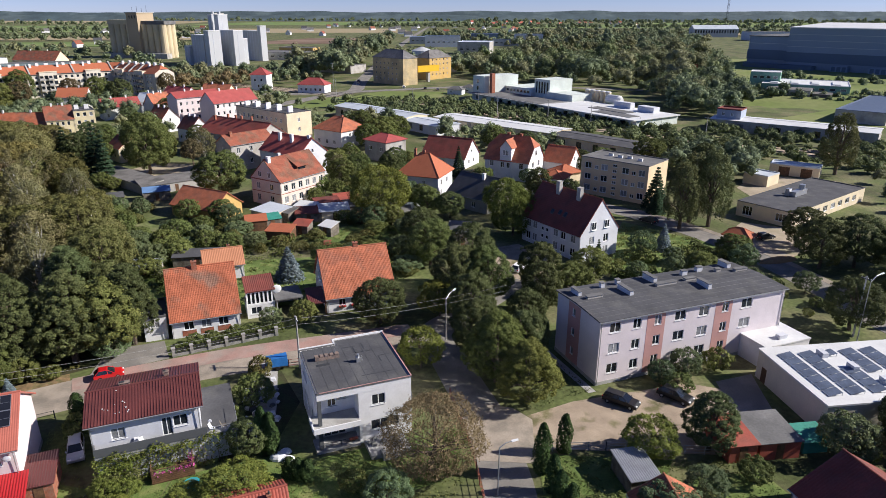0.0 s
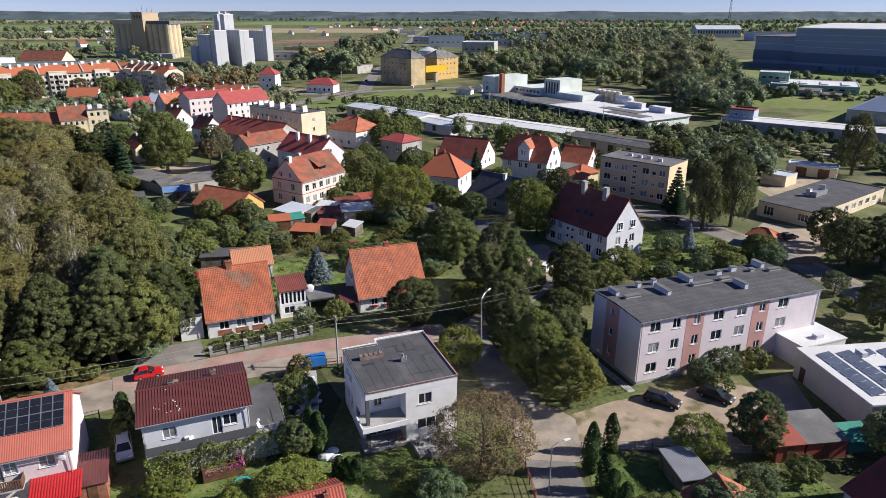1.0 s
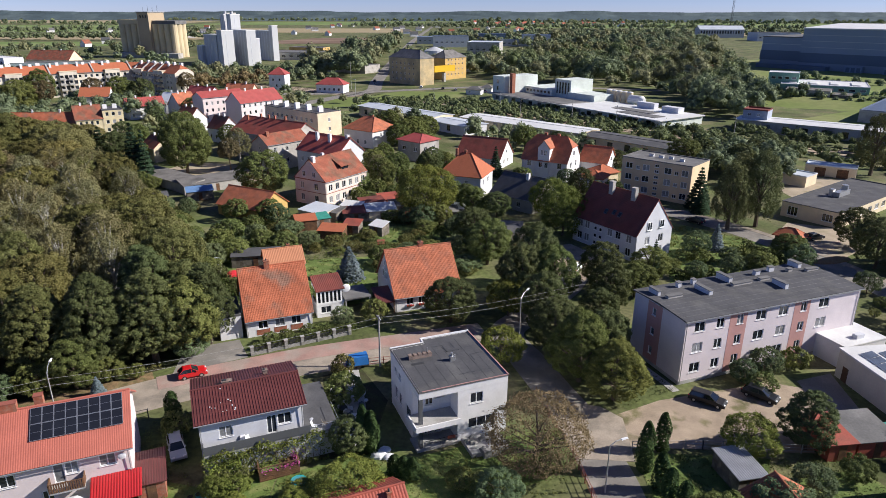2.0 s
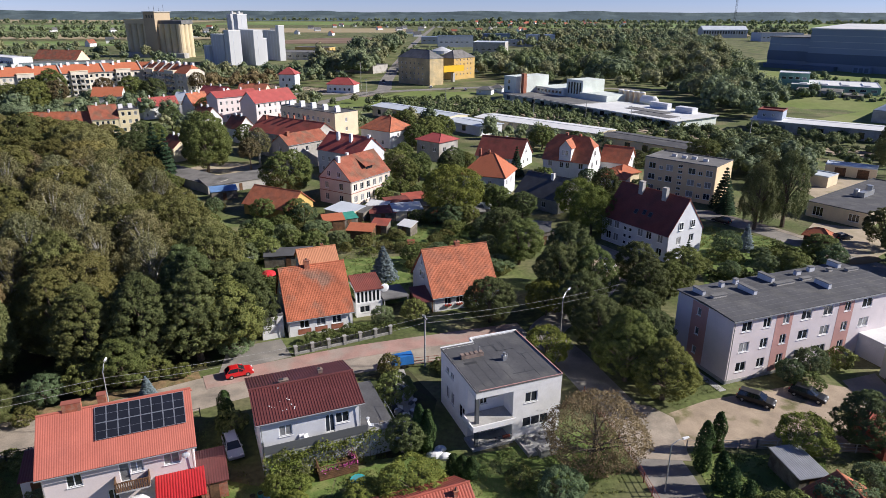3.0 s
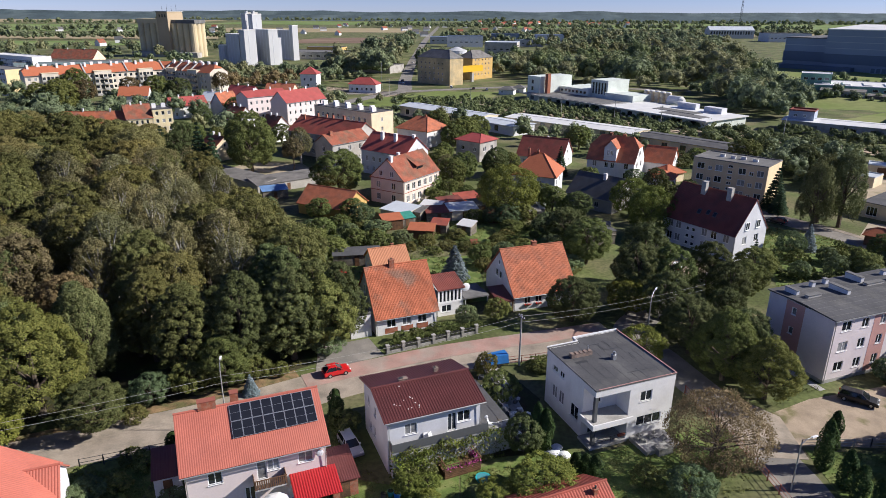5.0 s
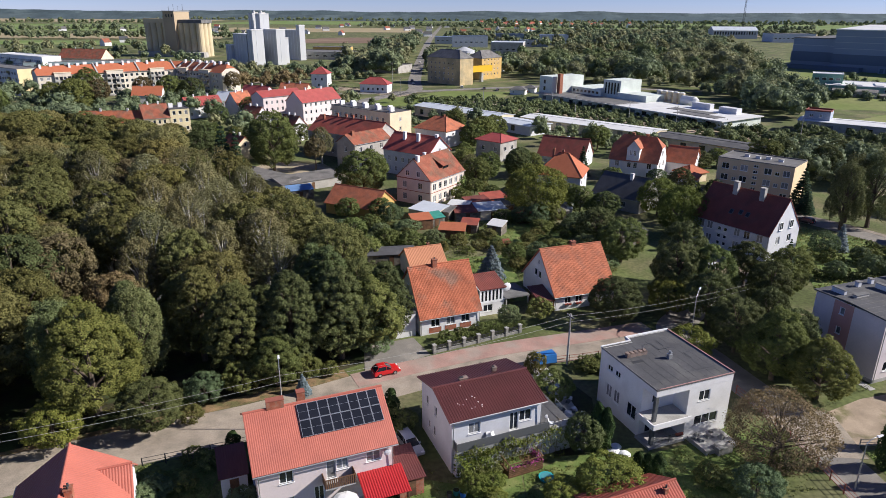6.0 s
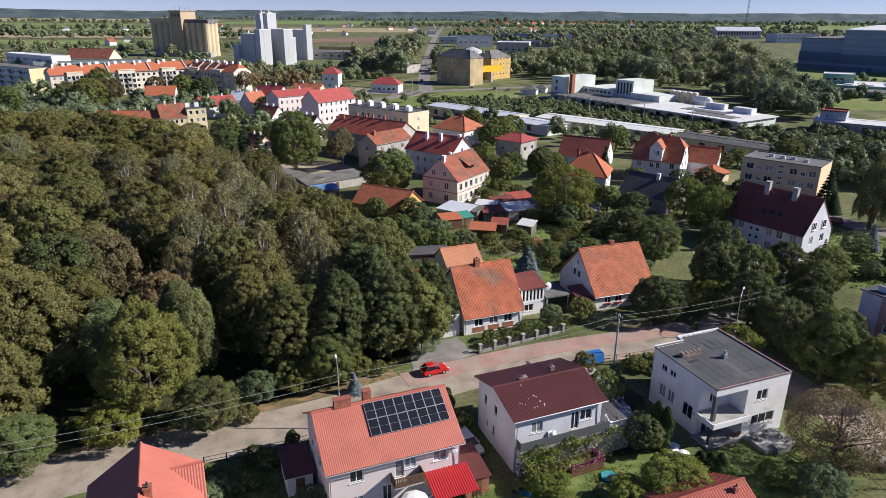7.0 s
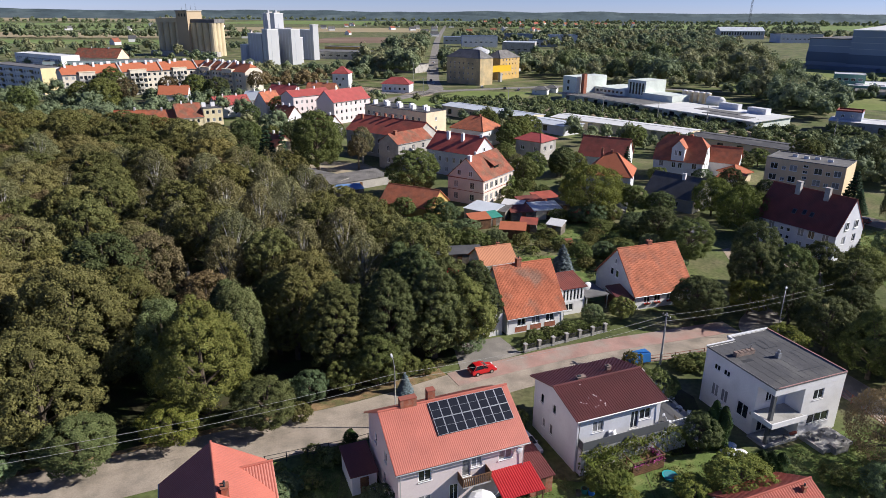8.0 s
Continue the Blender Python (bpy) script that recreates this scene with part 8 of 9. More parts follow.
# the small linden_dark at (-22.9, 60.8) stands in for a dark yew bush
TREES = (("olive_fresh", 5.6, 76.6, 0.7, 0.84), ("olive_fresh", 9.2, 72.0, 0.58, 0.78), ("linden_dark", -22.9, 60.8, 0.44, 0.5), ("linden_dark", 3.4, 84.0, 0.8, 0.9), ("linden_dark", 9.6, 80.5, 0.8, 0.85), ("lime", -4.6, 80.2, 1.05, 1.0), ("linden_dark", -11.6, 94.0, 0.7, 0.92), ("lime", -2.3, 96.6, 1.1, 1.05), ("linden_dark", 2.8, 93.0, 0.85, 0.85),
         ("linden_dark", 0.5, 101, 1.0, 1.0), ("linden", 5.6, 100.5, 1.0, 0.9), ("linden_dark", 3.2, 108, 1.15, 1.0), ("linden_dark", 14.2, 97.5, 0.85, 0.8), ("linden_dark", 15.2, 108.5, 0.8, 0.85),
         ("linden", 20.4, 104.5, 0.6, 0.8), ("linden", 24.8, 111.6, 0.6, 0.85), ("linden_dark", 11.0, 90.5, 0.7, 0.7), ("linden", -4.4, 119.5, 0.86, 1.05), ("linden_dark", -6.6, 131.5, 0.75, 1.0), ("walnut", 13.2, 137.5, 1.0, 0.85),
         ("walnut", -17.3, 150.5, 1.15, 1.15), ("linden", -60.5, 167, 1.15, 1.55), ("chestnut", -91, 193.5, 1.08, 1.05), ("spruce", -98.5, 182.5, 1.1, 1.15), ("spruce", -105, 190, 1.15, 1.5), ("spruce", 27.8, 118.4, 0.42, 0.5),
         ("weeping", 51.5, 142.5, 1.05, 1.0), ("weeping", 58.8, 144.5, 1.2, 1.1), ("weeping", 55.6, 148, 1.1, 1.1), ("spruce", 50.0, 155.5, 0.45, 0.9), ("blue_spruce", -30.2, 112.0, 1.0, 1.45), ("blue_spruce", 43.5, 128.5, 0.9, 1.0),
         ("linden_dark", 61.5, 92.4, 0.8, 1.0), ("linden_dark", 70.5, 118.6, 0.95, 1.1), ("linden_dark", 77.5, 119, 1.0, 1.15), ("linden_dark", 84, 117.0, 0.9, 1.1), ("linden_dark", 73.5, 131.0, 0.8, 1.0), ("spruce", 82, 110, 0.6, 1.0), ("linden", 90, 122, 0.9, 1.1), ("spruce", 93, 114, 0.7, 1.1),
         ("lime", 21.6, 61.2, 0.85, 0.95), ("olive_dark", 28.6, 62.4, 0.5, 0.72), ("linden_dark", 78, 105, 0.9, 1.0), ("linden_dark", 85, 99, 0.9, 1.1), ("linden_dark", 72.5, 101, 0.7, 0.9), ("spruce", 78, 93, 0.6, 1.0), ("linden", 88, 108, 0.9, 1.1), ("linden_dark", 82, 86, 0.8, 1.0), ("orchard_dark", 27.4, 76.6, 0.62, 0.6), ("orchard_dark", 31.0, 78.0, 0.8, 0.7), ("shrub", 36.2, 80.5, 1.5, 1.4), ("shrub", 29.0, 74.8, 1.2, 1.5),
         ("russet", -2.3, 58.9, 1.0, 1.0), ("lime", -21.7, 52.8, 0.8, 1.15), ("lime", -26.4, 52.0, 0.5, 0.7), ("orchard", -24.8, 70.4, 0.85, 0.85), ("shrub", -26.4, 66.2, 1.3, 1.2),
         ("thuja", -21.4, 61.3, 1.15, 1.1), ("thuja", -20.4, 61.0, 1.05, 1.1), ("thuja", -17.6, 57.2, 0.5, 1.0), ("thuja", -16.6, 57.0, 0.5, 1.0), ("thuja", -15.6, 56.8, 0.5, 1.0), ("shrub", -10.6, 55.6, 1.0, 1.0), ("shrub", -8.2, 54.8, 0.9, 1.1), ("orchard_dark", -6.8, 53.0, 0.7, 0.8), ("shrub_olive", -1.4, 58.2, 0.8, 0.9), ("shrub", 0.4, 63.5, 0.6, 0.8), ("thuja", 9.2, 58.2, 1.2, 1.2), ("thuja", 12.2, 61.8, 0.95, 1.1), ("thuja", 10.0, 55.2, 0.9, 1.1), ("thuja", 10.4, 53.4, 0.8, 1.1), ("thuja", 11.2, 51.5, 0.8, 1.1),
         ("orchard_dark", 25.4, 54.6, 0.62, 0.72), ("orchard", 31.4, 57.0, 0.55, 0.6), ("orchard_dark", 43.2, 61.0, 1.0, 1.0), ("linden_dark", 49.5, 58.5, 0.6, 0.8), ("orchard_dark", 20.5, 50.5, 0.8, 1.0), ("orchard", 14.0, 49, 0.8, 1.0),
         ("shrub", -38.4, 86.4, 0.9, 0.9), ("shrub", -36.2, 87.6, 0.9, 0.8), ("shrub", -33.2, 89.4, 0.8, 1.1), ("shrub", -31.0, 90.8, 0.7, 1.0), ("orchard_dark", -28.4, 92.6, 0.6, 0.6), ("orchard", -23.6, 93.8, 0.75, 0.75), ("thuja", -62.2, 60.4, 0.45, 1.1), ("thuja", -44.9, 66.6, 0.8, 1.2), ("shrub", -43.6, 64.5, 1.3, 1.4),
         ("orchard_dark", -58, 50.5, 0.5, 0.6), ("shrub", -66, 58.2, 0.8, 0.9), ("shrub", -15.5, 79.4, 0.9, 1.6), ("shrub", -18.6, 79.0, 0.8, 1.4), ("shrub", 45, 120.5, 1.6, 1.6), ("shrub", 38, 121.5, 1.3, 1.4), ("linden", 55, 121, 0.55, 0.8), ("linden", 45.6, 112.5, 0.5, 0.7),
         ("linden", -30.5, 178, 0.8, 0.9), ("linden", -27, 185, 0.8, 0.9), ("linden_dark", -17, 193, 0.8, 0.9), ("spruce", 2.0, 193, 0.65, 0.9), ("linden", -25, 243, 0.95, 1.2), ("linden", -21, 250, 0.9, 1.1), ("beech_brown", -79, 197, 0.75, 0.7), ("linden_dark", -0.5, 150.5, 0.6, 0.8), ("linden_dark", -8, 158, 0.6, 0.8),
         ("chestnut", 62, 205, 0.55, 0.75), ("linden_dark", 25, 222, 0.8, 1.0), ("linden", 15, 233, 0.8, 1.0), ("linden_dark", 84, 203, 0.9, 1.1), ("linden_dark", 76, 196, 0.9, 1.0), ("linden_dark", 70, 212, 0.8, 1.0), ("weeping", 116, 196, 1.25, 1.3), ("orchard", -62, 147, 1.0, 1.0), ("orchard", -54, 147, 1.0, 1.1))
for kind, x, y, tall, wide in TREES:
    plant(kind, x, y, tall, wide)
GARDENS = [(-72, 134), (-57, 112), (-52, 122), (-40, 122), (-28, 118), (-9, 112), (-4, 126), (-9, 146), (-26, 148), (-46, 146), (-58, 144), (-70, 150), (-92, 176), (-98, 178)]
for i, (x, y) in enumerate(scatter(GARDENS, 3.7, 31, 3500)):
    if any((x - a) ** 2 + (y - b) ** 2 < r * r for a, b, r in ((-62, 150, 9), (-66, 143, 6), (-45, 144, 6), (-36, 150, 9), (-30, 146, 5), (-36, 141, 6), (-80, 165, 9), (-86, 172, 8), (-33, 128, 7), (-14, 132, 5), (-40, 136, 4), (-33, 155, 7), (-31, 139, 3.5), (-47.6, 121, 5), (-23.5, 138, 5), (-30, 122, 4), (-36, 121, 4), (-14.5, 151, 4))):
        continue
    plant(rr.choice(("orchard", "orchard_dark", "orchard_dark", "orchard", "shrub_olive")), x, y, rr.uniform(0.5, 0.95), rr.uniform(0.7, 1.1), group="garden fruit trees")
for x, y in scatter(GARDENS, 3.3, 37, 1500):
    if any((x - a) ** 2 + (y - b) ** 2 < r * r for a, b, r in ((-62, 150, 9), (-66, 143, 6), (-45, 144, 6), (-36, 150, 9), (-30, 146, 5), (-36, 141, 6), (-80, 165, 9), (-86, 172, 8), (-33, 155, 7), (-47.6, 121, 5), (-23.5, 138, 3.5), (-30, 122, 3))):
        continue
    plant(rr.choice(("shrub", "shrub_olive", "shrub")), x, y, rr.uniform(0.45, 1.0), rr.uniform(0.5, 1.1), group="garden bushes")
for poly, gap, seed, kinds in (([(28, 112), (44, 108), (56, 118), (46, 130), (36, 128)], 4.0, 5, ("shrub", "shrub", "orchard_dark")), ([(-16, 176), (-22, 188), (-14, 206), (-8, 200), (-4, 182)], 6.5, 6, ("orchard", "shrub", "orchard_dark")),
                               ([(20, 140), (34, 146), (28, 172), (14, 168)], 6.5, 7, ("orchard", "linden_dark")), ([(-120, 206), (-88, 206), (-100, 228), (-130, 240)], 7.5, 9, ("linden_dark", "maple", "linden")), ([(-250, 205), (-120, 206), (-140, 222), (-165, 238), (-250, 244)], 8, 10, ("maple", "oak", "ash")),
                               ([(-36, 160), (-26, 164), (-28, 176), (-36, 172)], 4.5, 12, ("orchard", "shrub_olive")), ([(36, 48), (56, 48), (58, 66), (46, 62)], 5.0, 13, ("orchard_dark", "linden_dark", "shrub")), ([(50, 96), (62, 98), (62, 110), (50, 108)], 4.5, 14, ("shrub", "orchard_dark"))):
    for x, y in scatter(poly, gap, seed, 700):
        plant(rr.choice(kinds), x, y, rr.uniform(0.6, 1.0))
leafy_box("street_hedge", "low clipped hedge along the street", LEAF_DARK, [(30, 113), (44, 110), (54, 118), (50, 130)], 1.2, 1.6, 0.22, 130, 7)
leafy_box("garden_hedge", "clipped hedge before a white house", LEAF_MID, [(-19.5, 78.2), (-15.0, 80.2)], 1.6, 1.3, 0.15, 220, 8)
leafy_box("climbing_vines", "yellowing vines along a terrace wall", LEAF_YELLOW, [(-36.6, 55.0), (-33.6, 56.3)], 1.5, 2.3, 0.15, 240, 9, "vines")
for x, y, k in ((-35.4, 53.6, 0.42), (-33.4, 54.2, 0.36), (-33.2, 52.0, 0.3)):
    plant("lime", x, y, k, k * 1.2)

TOWN = (("chestnut", -212, 308, 0.95, 1.1), ("linden_dark", -224, 311, 1.3, 1.4), ("beech_brown", -205, 316, 1.1, 1.2), ("linden_dark", -235, 365, 1.5, 1.6), ("beech_brown", -197, 346, 1.0, 1.1), ("linden", -183, 346, 1.35, 1.6), ("linden_dark", -172, 347, 1.25, 1.5),
        ("beech_brown", -160, 378, 1.0, 1.0), ("linden_dark", -133, 272, 0.9, 0.9), ("linden_dark", -245, 300, 1.2, 1.4), ("linden_dark", -140, 340, 0.9, 1.2), ("linden", -128, 300, 0.9, 1.1), ("linden_dark", -116, 202, 1.05, 1.2), ("spruce", -122, 204, 0.9, 1.5),
        ("lime", -134, 214, 1.5, 2.2), ("linden", -30, 233, 0.85, 1.0), ("linden", -27, 240, 0.9, 1.1), ("linden_dark", -33, 211, 0.6, 0.7), ("linden_dark", -18, 190, 0.75, 0.8),
        ("linden_dark", -13, 195, 0.6, 0.8), ("linden", -54, 202, 0.4, 0.6), ("birch", -79, 207, 0.75, 0.9), ("linden_dark", -93, 240, 0.7, 0.9), ("linden_dark", -34, 190, 0.8, 0.8), ("birch", -32, 182, 0.55, 0.7), ("orchard_dark", 22, 184, 0.8, 0.9),
        ("linden_dark", 40, 201, 0.6, 0.9), ("linden_dark", 48, 207, 0.55, 0.8), ("spruce", 51, 160, 0.75, 1.2), ("orchard_dark", -11, 160, 1.2, 1.3), ("linden", -6, 153, 0.65, 0.8), ("orchard", 9, 184, 0.9, 1.0), ("walnut", 12.5, 152, 0.85, 0.8), ("linden_dark", -62, 250, 0.6, 0.8), ("linden", -36, 262, 0.9, 1.1), ("linden", -20, 232, 0.6, 0.8))
for k, (kind, x, y, tall, wide) in enumerate(TOWN):
    plant("linden" if kind == "linden_dark" and k % 2 else kind, x, y, tall, wide, group="town trees")

plant("shrub_olive", -26.2, 77.6, 1.1, 0.8)
leafy_box("climbing_vines", "vines trained along a terrace front", LEAF_OLIVE, [(-36.3, 55.9), (-33.0, 57.2), (-29.0, 58.9)], 0.5, 2.7, 0.13, 120, 19, "vines")

shed("timber_shed", "old grey timber shed with a dark felt roof", 0.2, 129.8, 26, 4.4, 3.2, 2.9, 3.4, OLDWOOD, FELT)
shed("garden_hut", "low dark garden hut with a felt roof", -17.4, 150.4, 24, 4.0, 3.0, 2.0, 2.5, OLDWOOD, FELT)
shed("garden_hut", "garden hut covered with a pale plastic sheet", -14.2, 156.4, 24, 3.4, 2.4, 1.9, 2.3, OLDWOOD, WHITETARP)

# sandy heap behind the flats
heap = thing("soil_heap", "long heap of fresh orange-brown soil", "soil heap", 64.5, 122.4, 0, 18)
hs = Shape()
hs.dome((0, 0, 0), 4.6, 1.3, 0.9, 5, 22, 0.0)
part("soil", hs, surface("fresh_soil", (0.34, 0.22, 0.12), 0.95, 0.3, 1.0, 9, (0.26, 0.18, 0.10), (0.45, 0.6), 1.0, 0.5, 10), heap)

# distant trees and scrub


def grove(poly, gap, seed, lo, hi, w0=0.34, w1=0.5):
    rng = random.Random(seed)
    out = []
    for x, y in scatter(poly, gap, seed, 3500):
        h = rng.uniform(lo, hi) * (0.8 + 0.5 * rng.random() ** 2)
        out.append((x, y, h, h * rng.uniform(w0, w1)))
    return out


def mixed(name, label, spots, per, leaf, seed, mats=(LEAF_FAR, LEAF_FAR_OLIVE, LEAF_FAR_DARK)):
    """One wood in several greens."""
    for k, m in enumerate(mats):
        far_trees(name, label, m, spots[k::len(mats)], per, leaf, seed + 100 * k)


far_trees("railway_scrub", "low green scrub along the railway", LEAF_PARK, grove([(-60, 372), (0, 372), (60, 320), (92, 262), (108, 266), (70, 262), (30, 268), (-10, 310), (-50, 345)], 2.5, 41, 1.0, 3.4, 0.5, 0.9), 60, 0.36, 1)
far_trees("railway_scrub", "scrub and young trees beside the sidings", LEAF_PARK, grove([(60, 262), (110, 272), (170, 236), (230, 180), (210, 160), (140, 190), (90, 222), (70, 232)], 4.4, 42, 1.8, 4.6, 0.5, 0.8), 130, 0.5, 2)
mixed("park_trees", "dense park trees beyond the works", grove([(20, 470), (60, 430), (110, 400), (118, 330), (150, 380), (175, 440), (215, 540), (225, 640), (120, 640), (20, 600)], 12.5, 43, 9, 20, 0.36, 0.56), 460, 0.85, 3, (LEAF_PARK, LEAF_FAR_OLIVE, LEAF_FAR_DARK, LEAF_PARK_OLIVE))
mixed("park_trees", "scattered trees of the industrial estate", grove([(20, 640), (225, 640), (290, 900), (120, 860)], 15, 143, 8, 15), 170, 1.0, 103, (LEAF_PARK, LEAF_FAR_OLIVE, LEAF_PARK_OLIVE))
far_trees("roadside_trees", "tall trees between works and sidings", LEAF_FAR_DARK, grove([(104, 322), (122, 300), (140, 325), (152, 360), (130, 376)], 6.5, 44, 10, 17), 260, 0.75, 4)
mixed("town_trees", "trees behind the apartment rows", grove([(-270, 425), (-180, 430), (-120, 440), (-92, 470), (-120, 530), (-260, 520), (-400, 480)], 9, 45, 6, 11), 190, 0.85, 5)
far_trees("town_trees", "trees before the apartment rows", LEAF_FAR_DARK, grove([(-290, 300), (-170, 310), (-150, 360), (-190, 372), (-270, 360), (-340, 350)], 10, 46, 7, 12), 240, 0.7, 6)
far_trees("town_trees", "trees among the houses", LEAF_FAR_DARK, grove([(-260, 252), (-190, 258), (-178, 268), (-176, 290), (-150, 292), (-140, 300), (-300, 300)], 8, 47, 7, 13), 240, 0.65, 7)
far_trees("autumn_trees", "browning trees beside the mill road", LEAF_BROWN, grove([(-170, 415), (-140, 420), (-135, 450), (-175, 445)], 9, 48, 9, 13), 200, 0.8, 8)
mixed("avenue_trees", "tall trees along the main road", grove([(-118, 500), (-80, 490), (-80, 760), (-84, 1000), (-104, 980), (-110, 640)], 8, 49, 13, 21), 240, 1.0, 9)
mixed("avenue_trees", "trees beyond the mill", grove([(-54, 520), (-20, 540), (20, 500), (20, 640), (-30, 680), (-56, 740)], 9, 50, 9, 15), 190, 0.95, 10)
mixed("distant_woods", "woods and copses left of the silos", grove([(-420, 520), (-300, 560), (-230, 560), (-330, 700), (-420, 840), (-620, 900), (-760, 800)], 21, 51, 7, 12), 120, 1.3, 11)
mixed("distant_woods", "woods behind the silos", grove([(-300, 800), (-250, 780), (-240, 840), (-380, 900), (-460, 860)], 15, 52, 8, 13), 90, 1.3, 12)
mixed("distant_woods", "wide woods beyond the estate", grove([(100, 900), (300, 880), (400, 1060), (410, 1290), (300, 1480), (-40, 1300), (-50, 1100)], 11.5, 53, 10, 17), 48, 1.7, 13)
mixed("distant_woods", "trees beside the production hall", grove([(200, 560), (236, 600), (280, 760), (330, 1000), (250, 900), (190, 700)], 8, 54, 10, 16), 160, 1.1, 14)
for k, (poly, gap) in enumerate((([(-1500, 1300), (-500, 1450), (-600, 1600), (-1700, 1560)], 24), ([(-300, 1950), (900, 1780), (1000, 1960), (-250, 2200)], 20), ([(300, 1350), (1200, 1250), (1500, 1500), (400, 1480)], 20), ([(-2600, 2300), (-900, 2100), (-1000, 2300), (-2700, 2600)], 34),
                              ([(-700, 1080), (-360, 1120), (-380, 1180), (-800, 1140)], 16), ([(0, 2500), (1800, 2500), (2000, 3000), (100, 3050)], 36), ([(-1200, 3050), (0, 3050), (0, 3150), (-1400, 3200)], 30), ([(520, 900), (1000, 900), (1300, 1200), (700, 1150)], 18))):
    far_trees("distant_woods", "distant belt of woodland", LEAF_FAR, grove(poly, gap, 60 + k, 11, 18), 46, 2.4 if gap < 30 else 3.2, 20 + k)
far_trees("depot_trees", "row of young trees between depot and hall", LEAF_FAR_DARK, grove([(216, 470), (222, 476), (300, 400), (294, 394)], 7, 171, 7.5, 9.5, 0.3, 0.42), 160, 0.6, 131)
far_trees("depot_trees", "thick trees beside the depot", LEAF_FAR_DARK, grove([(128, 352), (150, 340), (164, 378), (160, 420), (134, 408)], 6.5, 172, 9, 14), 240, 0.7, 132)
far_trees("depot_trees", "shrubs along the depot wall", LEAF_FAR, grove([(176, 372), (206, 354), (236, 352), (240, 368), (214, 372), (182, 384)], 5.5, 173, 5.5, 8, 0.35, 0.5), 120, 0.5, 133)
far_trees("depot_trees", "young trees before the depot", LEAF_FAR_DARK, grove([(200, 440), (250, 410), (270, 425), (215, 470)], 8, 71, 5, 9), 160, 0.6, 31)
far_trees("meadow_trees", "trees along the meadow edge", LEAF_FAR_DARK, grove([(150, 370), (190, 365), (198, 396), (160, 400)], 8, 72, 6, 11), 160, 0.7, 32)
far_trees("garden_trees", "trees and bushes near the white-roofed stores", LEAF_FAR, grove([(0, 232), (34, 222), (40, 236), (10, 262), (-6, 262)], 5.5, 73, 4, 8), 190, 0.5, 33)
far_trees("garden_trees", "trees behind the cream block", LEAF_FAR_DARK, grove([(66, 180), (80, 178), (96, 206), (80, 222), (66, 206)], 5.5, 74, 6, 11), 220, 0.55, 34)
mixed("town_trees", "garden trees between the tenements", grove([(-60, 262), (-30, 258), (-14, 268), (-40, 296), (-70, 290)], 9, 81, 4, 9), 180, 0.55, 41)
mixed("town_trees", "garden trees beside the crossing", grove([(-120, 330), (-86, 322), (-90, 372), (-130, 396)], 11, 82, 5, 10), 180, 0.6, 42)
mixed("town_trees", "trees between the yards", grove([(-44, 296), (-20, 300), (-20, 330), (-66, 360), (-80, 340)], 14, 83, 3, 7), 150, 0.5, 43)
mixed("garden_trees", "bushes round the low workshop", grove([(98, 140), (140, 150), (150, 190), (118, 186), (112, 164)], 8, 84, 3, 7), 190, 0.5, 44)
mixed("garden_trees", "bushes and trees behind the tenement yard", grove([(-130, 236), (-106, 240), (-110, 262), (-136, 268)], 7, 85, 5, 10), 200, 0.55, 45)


def weeds(name, label, poly, n, seed, material, leaf=0.11, tall=0.3):
    """Low plants and grass tufts over a garden."""
    rng = np.random.default_rng(seed)
    xs, ys = [p[0] for p in poly], [p[1] for p in poly]
    cx, cy = rng.uniform(min(xs), max(xs), n // 14), rng.uniform(min(ys), max(ys), n // 14)
    k = rng.integers(0, len(cx), n)
    x, y = cx[k] + rng.normal(size=n) * 0.35, cy[k] + rng.normal(size=n) * 0.35
    ok = np.array([inside(a, b, poly) for a, b in zip(x, y)])
    x, y = x[ok], y[ok]
    P = np.stack([x, y, rng.uniform(0.05, tall, len(x))], 1)
    N = rng.normal(size=P.shape) * 0.5 + np.array([0, 0, 0.8])
    ob = new(name, leaf_mesh(name, P, N, leaf * rng.uniform(0.6, 1.4, len(x)), rng, material))
    return tagged(ob, label, "plants", kind="stuff")


weeds("garden_plants", "low garden plants and grass tufts", [(-30, 48), (-16, 48), (1, 55), (0.4, 66), (-4.6, 64), (-15.5, 60), (-30, 57)], 9000, 1, LEAF_MID)
weeds("garden_plants", "weeds and tufts beside the street", [(-42, 47), (-28, 47), (-29, 56), (-37.5, 54.5), (-42, 60), (-44, 64), (-46, 68), (-48, 66)], 6000, 2, LEAF_MID)
weeds("garden_plants", "weeds and shrubs beside the thuja trees", [(9, 47), (36, 47), (33, 60), (20, 61), (9, 61)], 9000, 3, LEAF_MID)
weeds("garden_plants", "rough plants below the block", [(8, 69), (15, 73), (18, 74.5), (12.5, 86), (8, 96), (6, 86)], 4000, 4, LEAF_DARK)
weeds("garden_plants", "beds and tufts of the back gardens", [(-60, 106), (-46, 98), (-24, 103), (-8, 112), (-4, 128), (-12, 146), (-46, 146), (-66, 136)], 16000, 5, LEAF_MID, 0.2, 0.6)
weeds("garden_plants", "woodland edge plants", [(-50, 80), (-62, 73.5), (-90, 60.5), (-112, 51), (-114, 54), (-90, 66), (-60, 80)], 9000, 6, LEAF_OLIVE, 0.17, 0.5)
weeds("garden_plants", "plants in the yards by the tall house", [(28, 108), (50, 112), (58, 130), (40, 146), (34, 132)], 9000, 7, LEAF_MID, 0.2, 0.6)
weeds("garden_plants", "rough grass and plants in a side garden", [(-72, 49), (-61, 49), (-61.5, 58.5), (-70.5, 56)], 5000, 8, LEAF_MID)
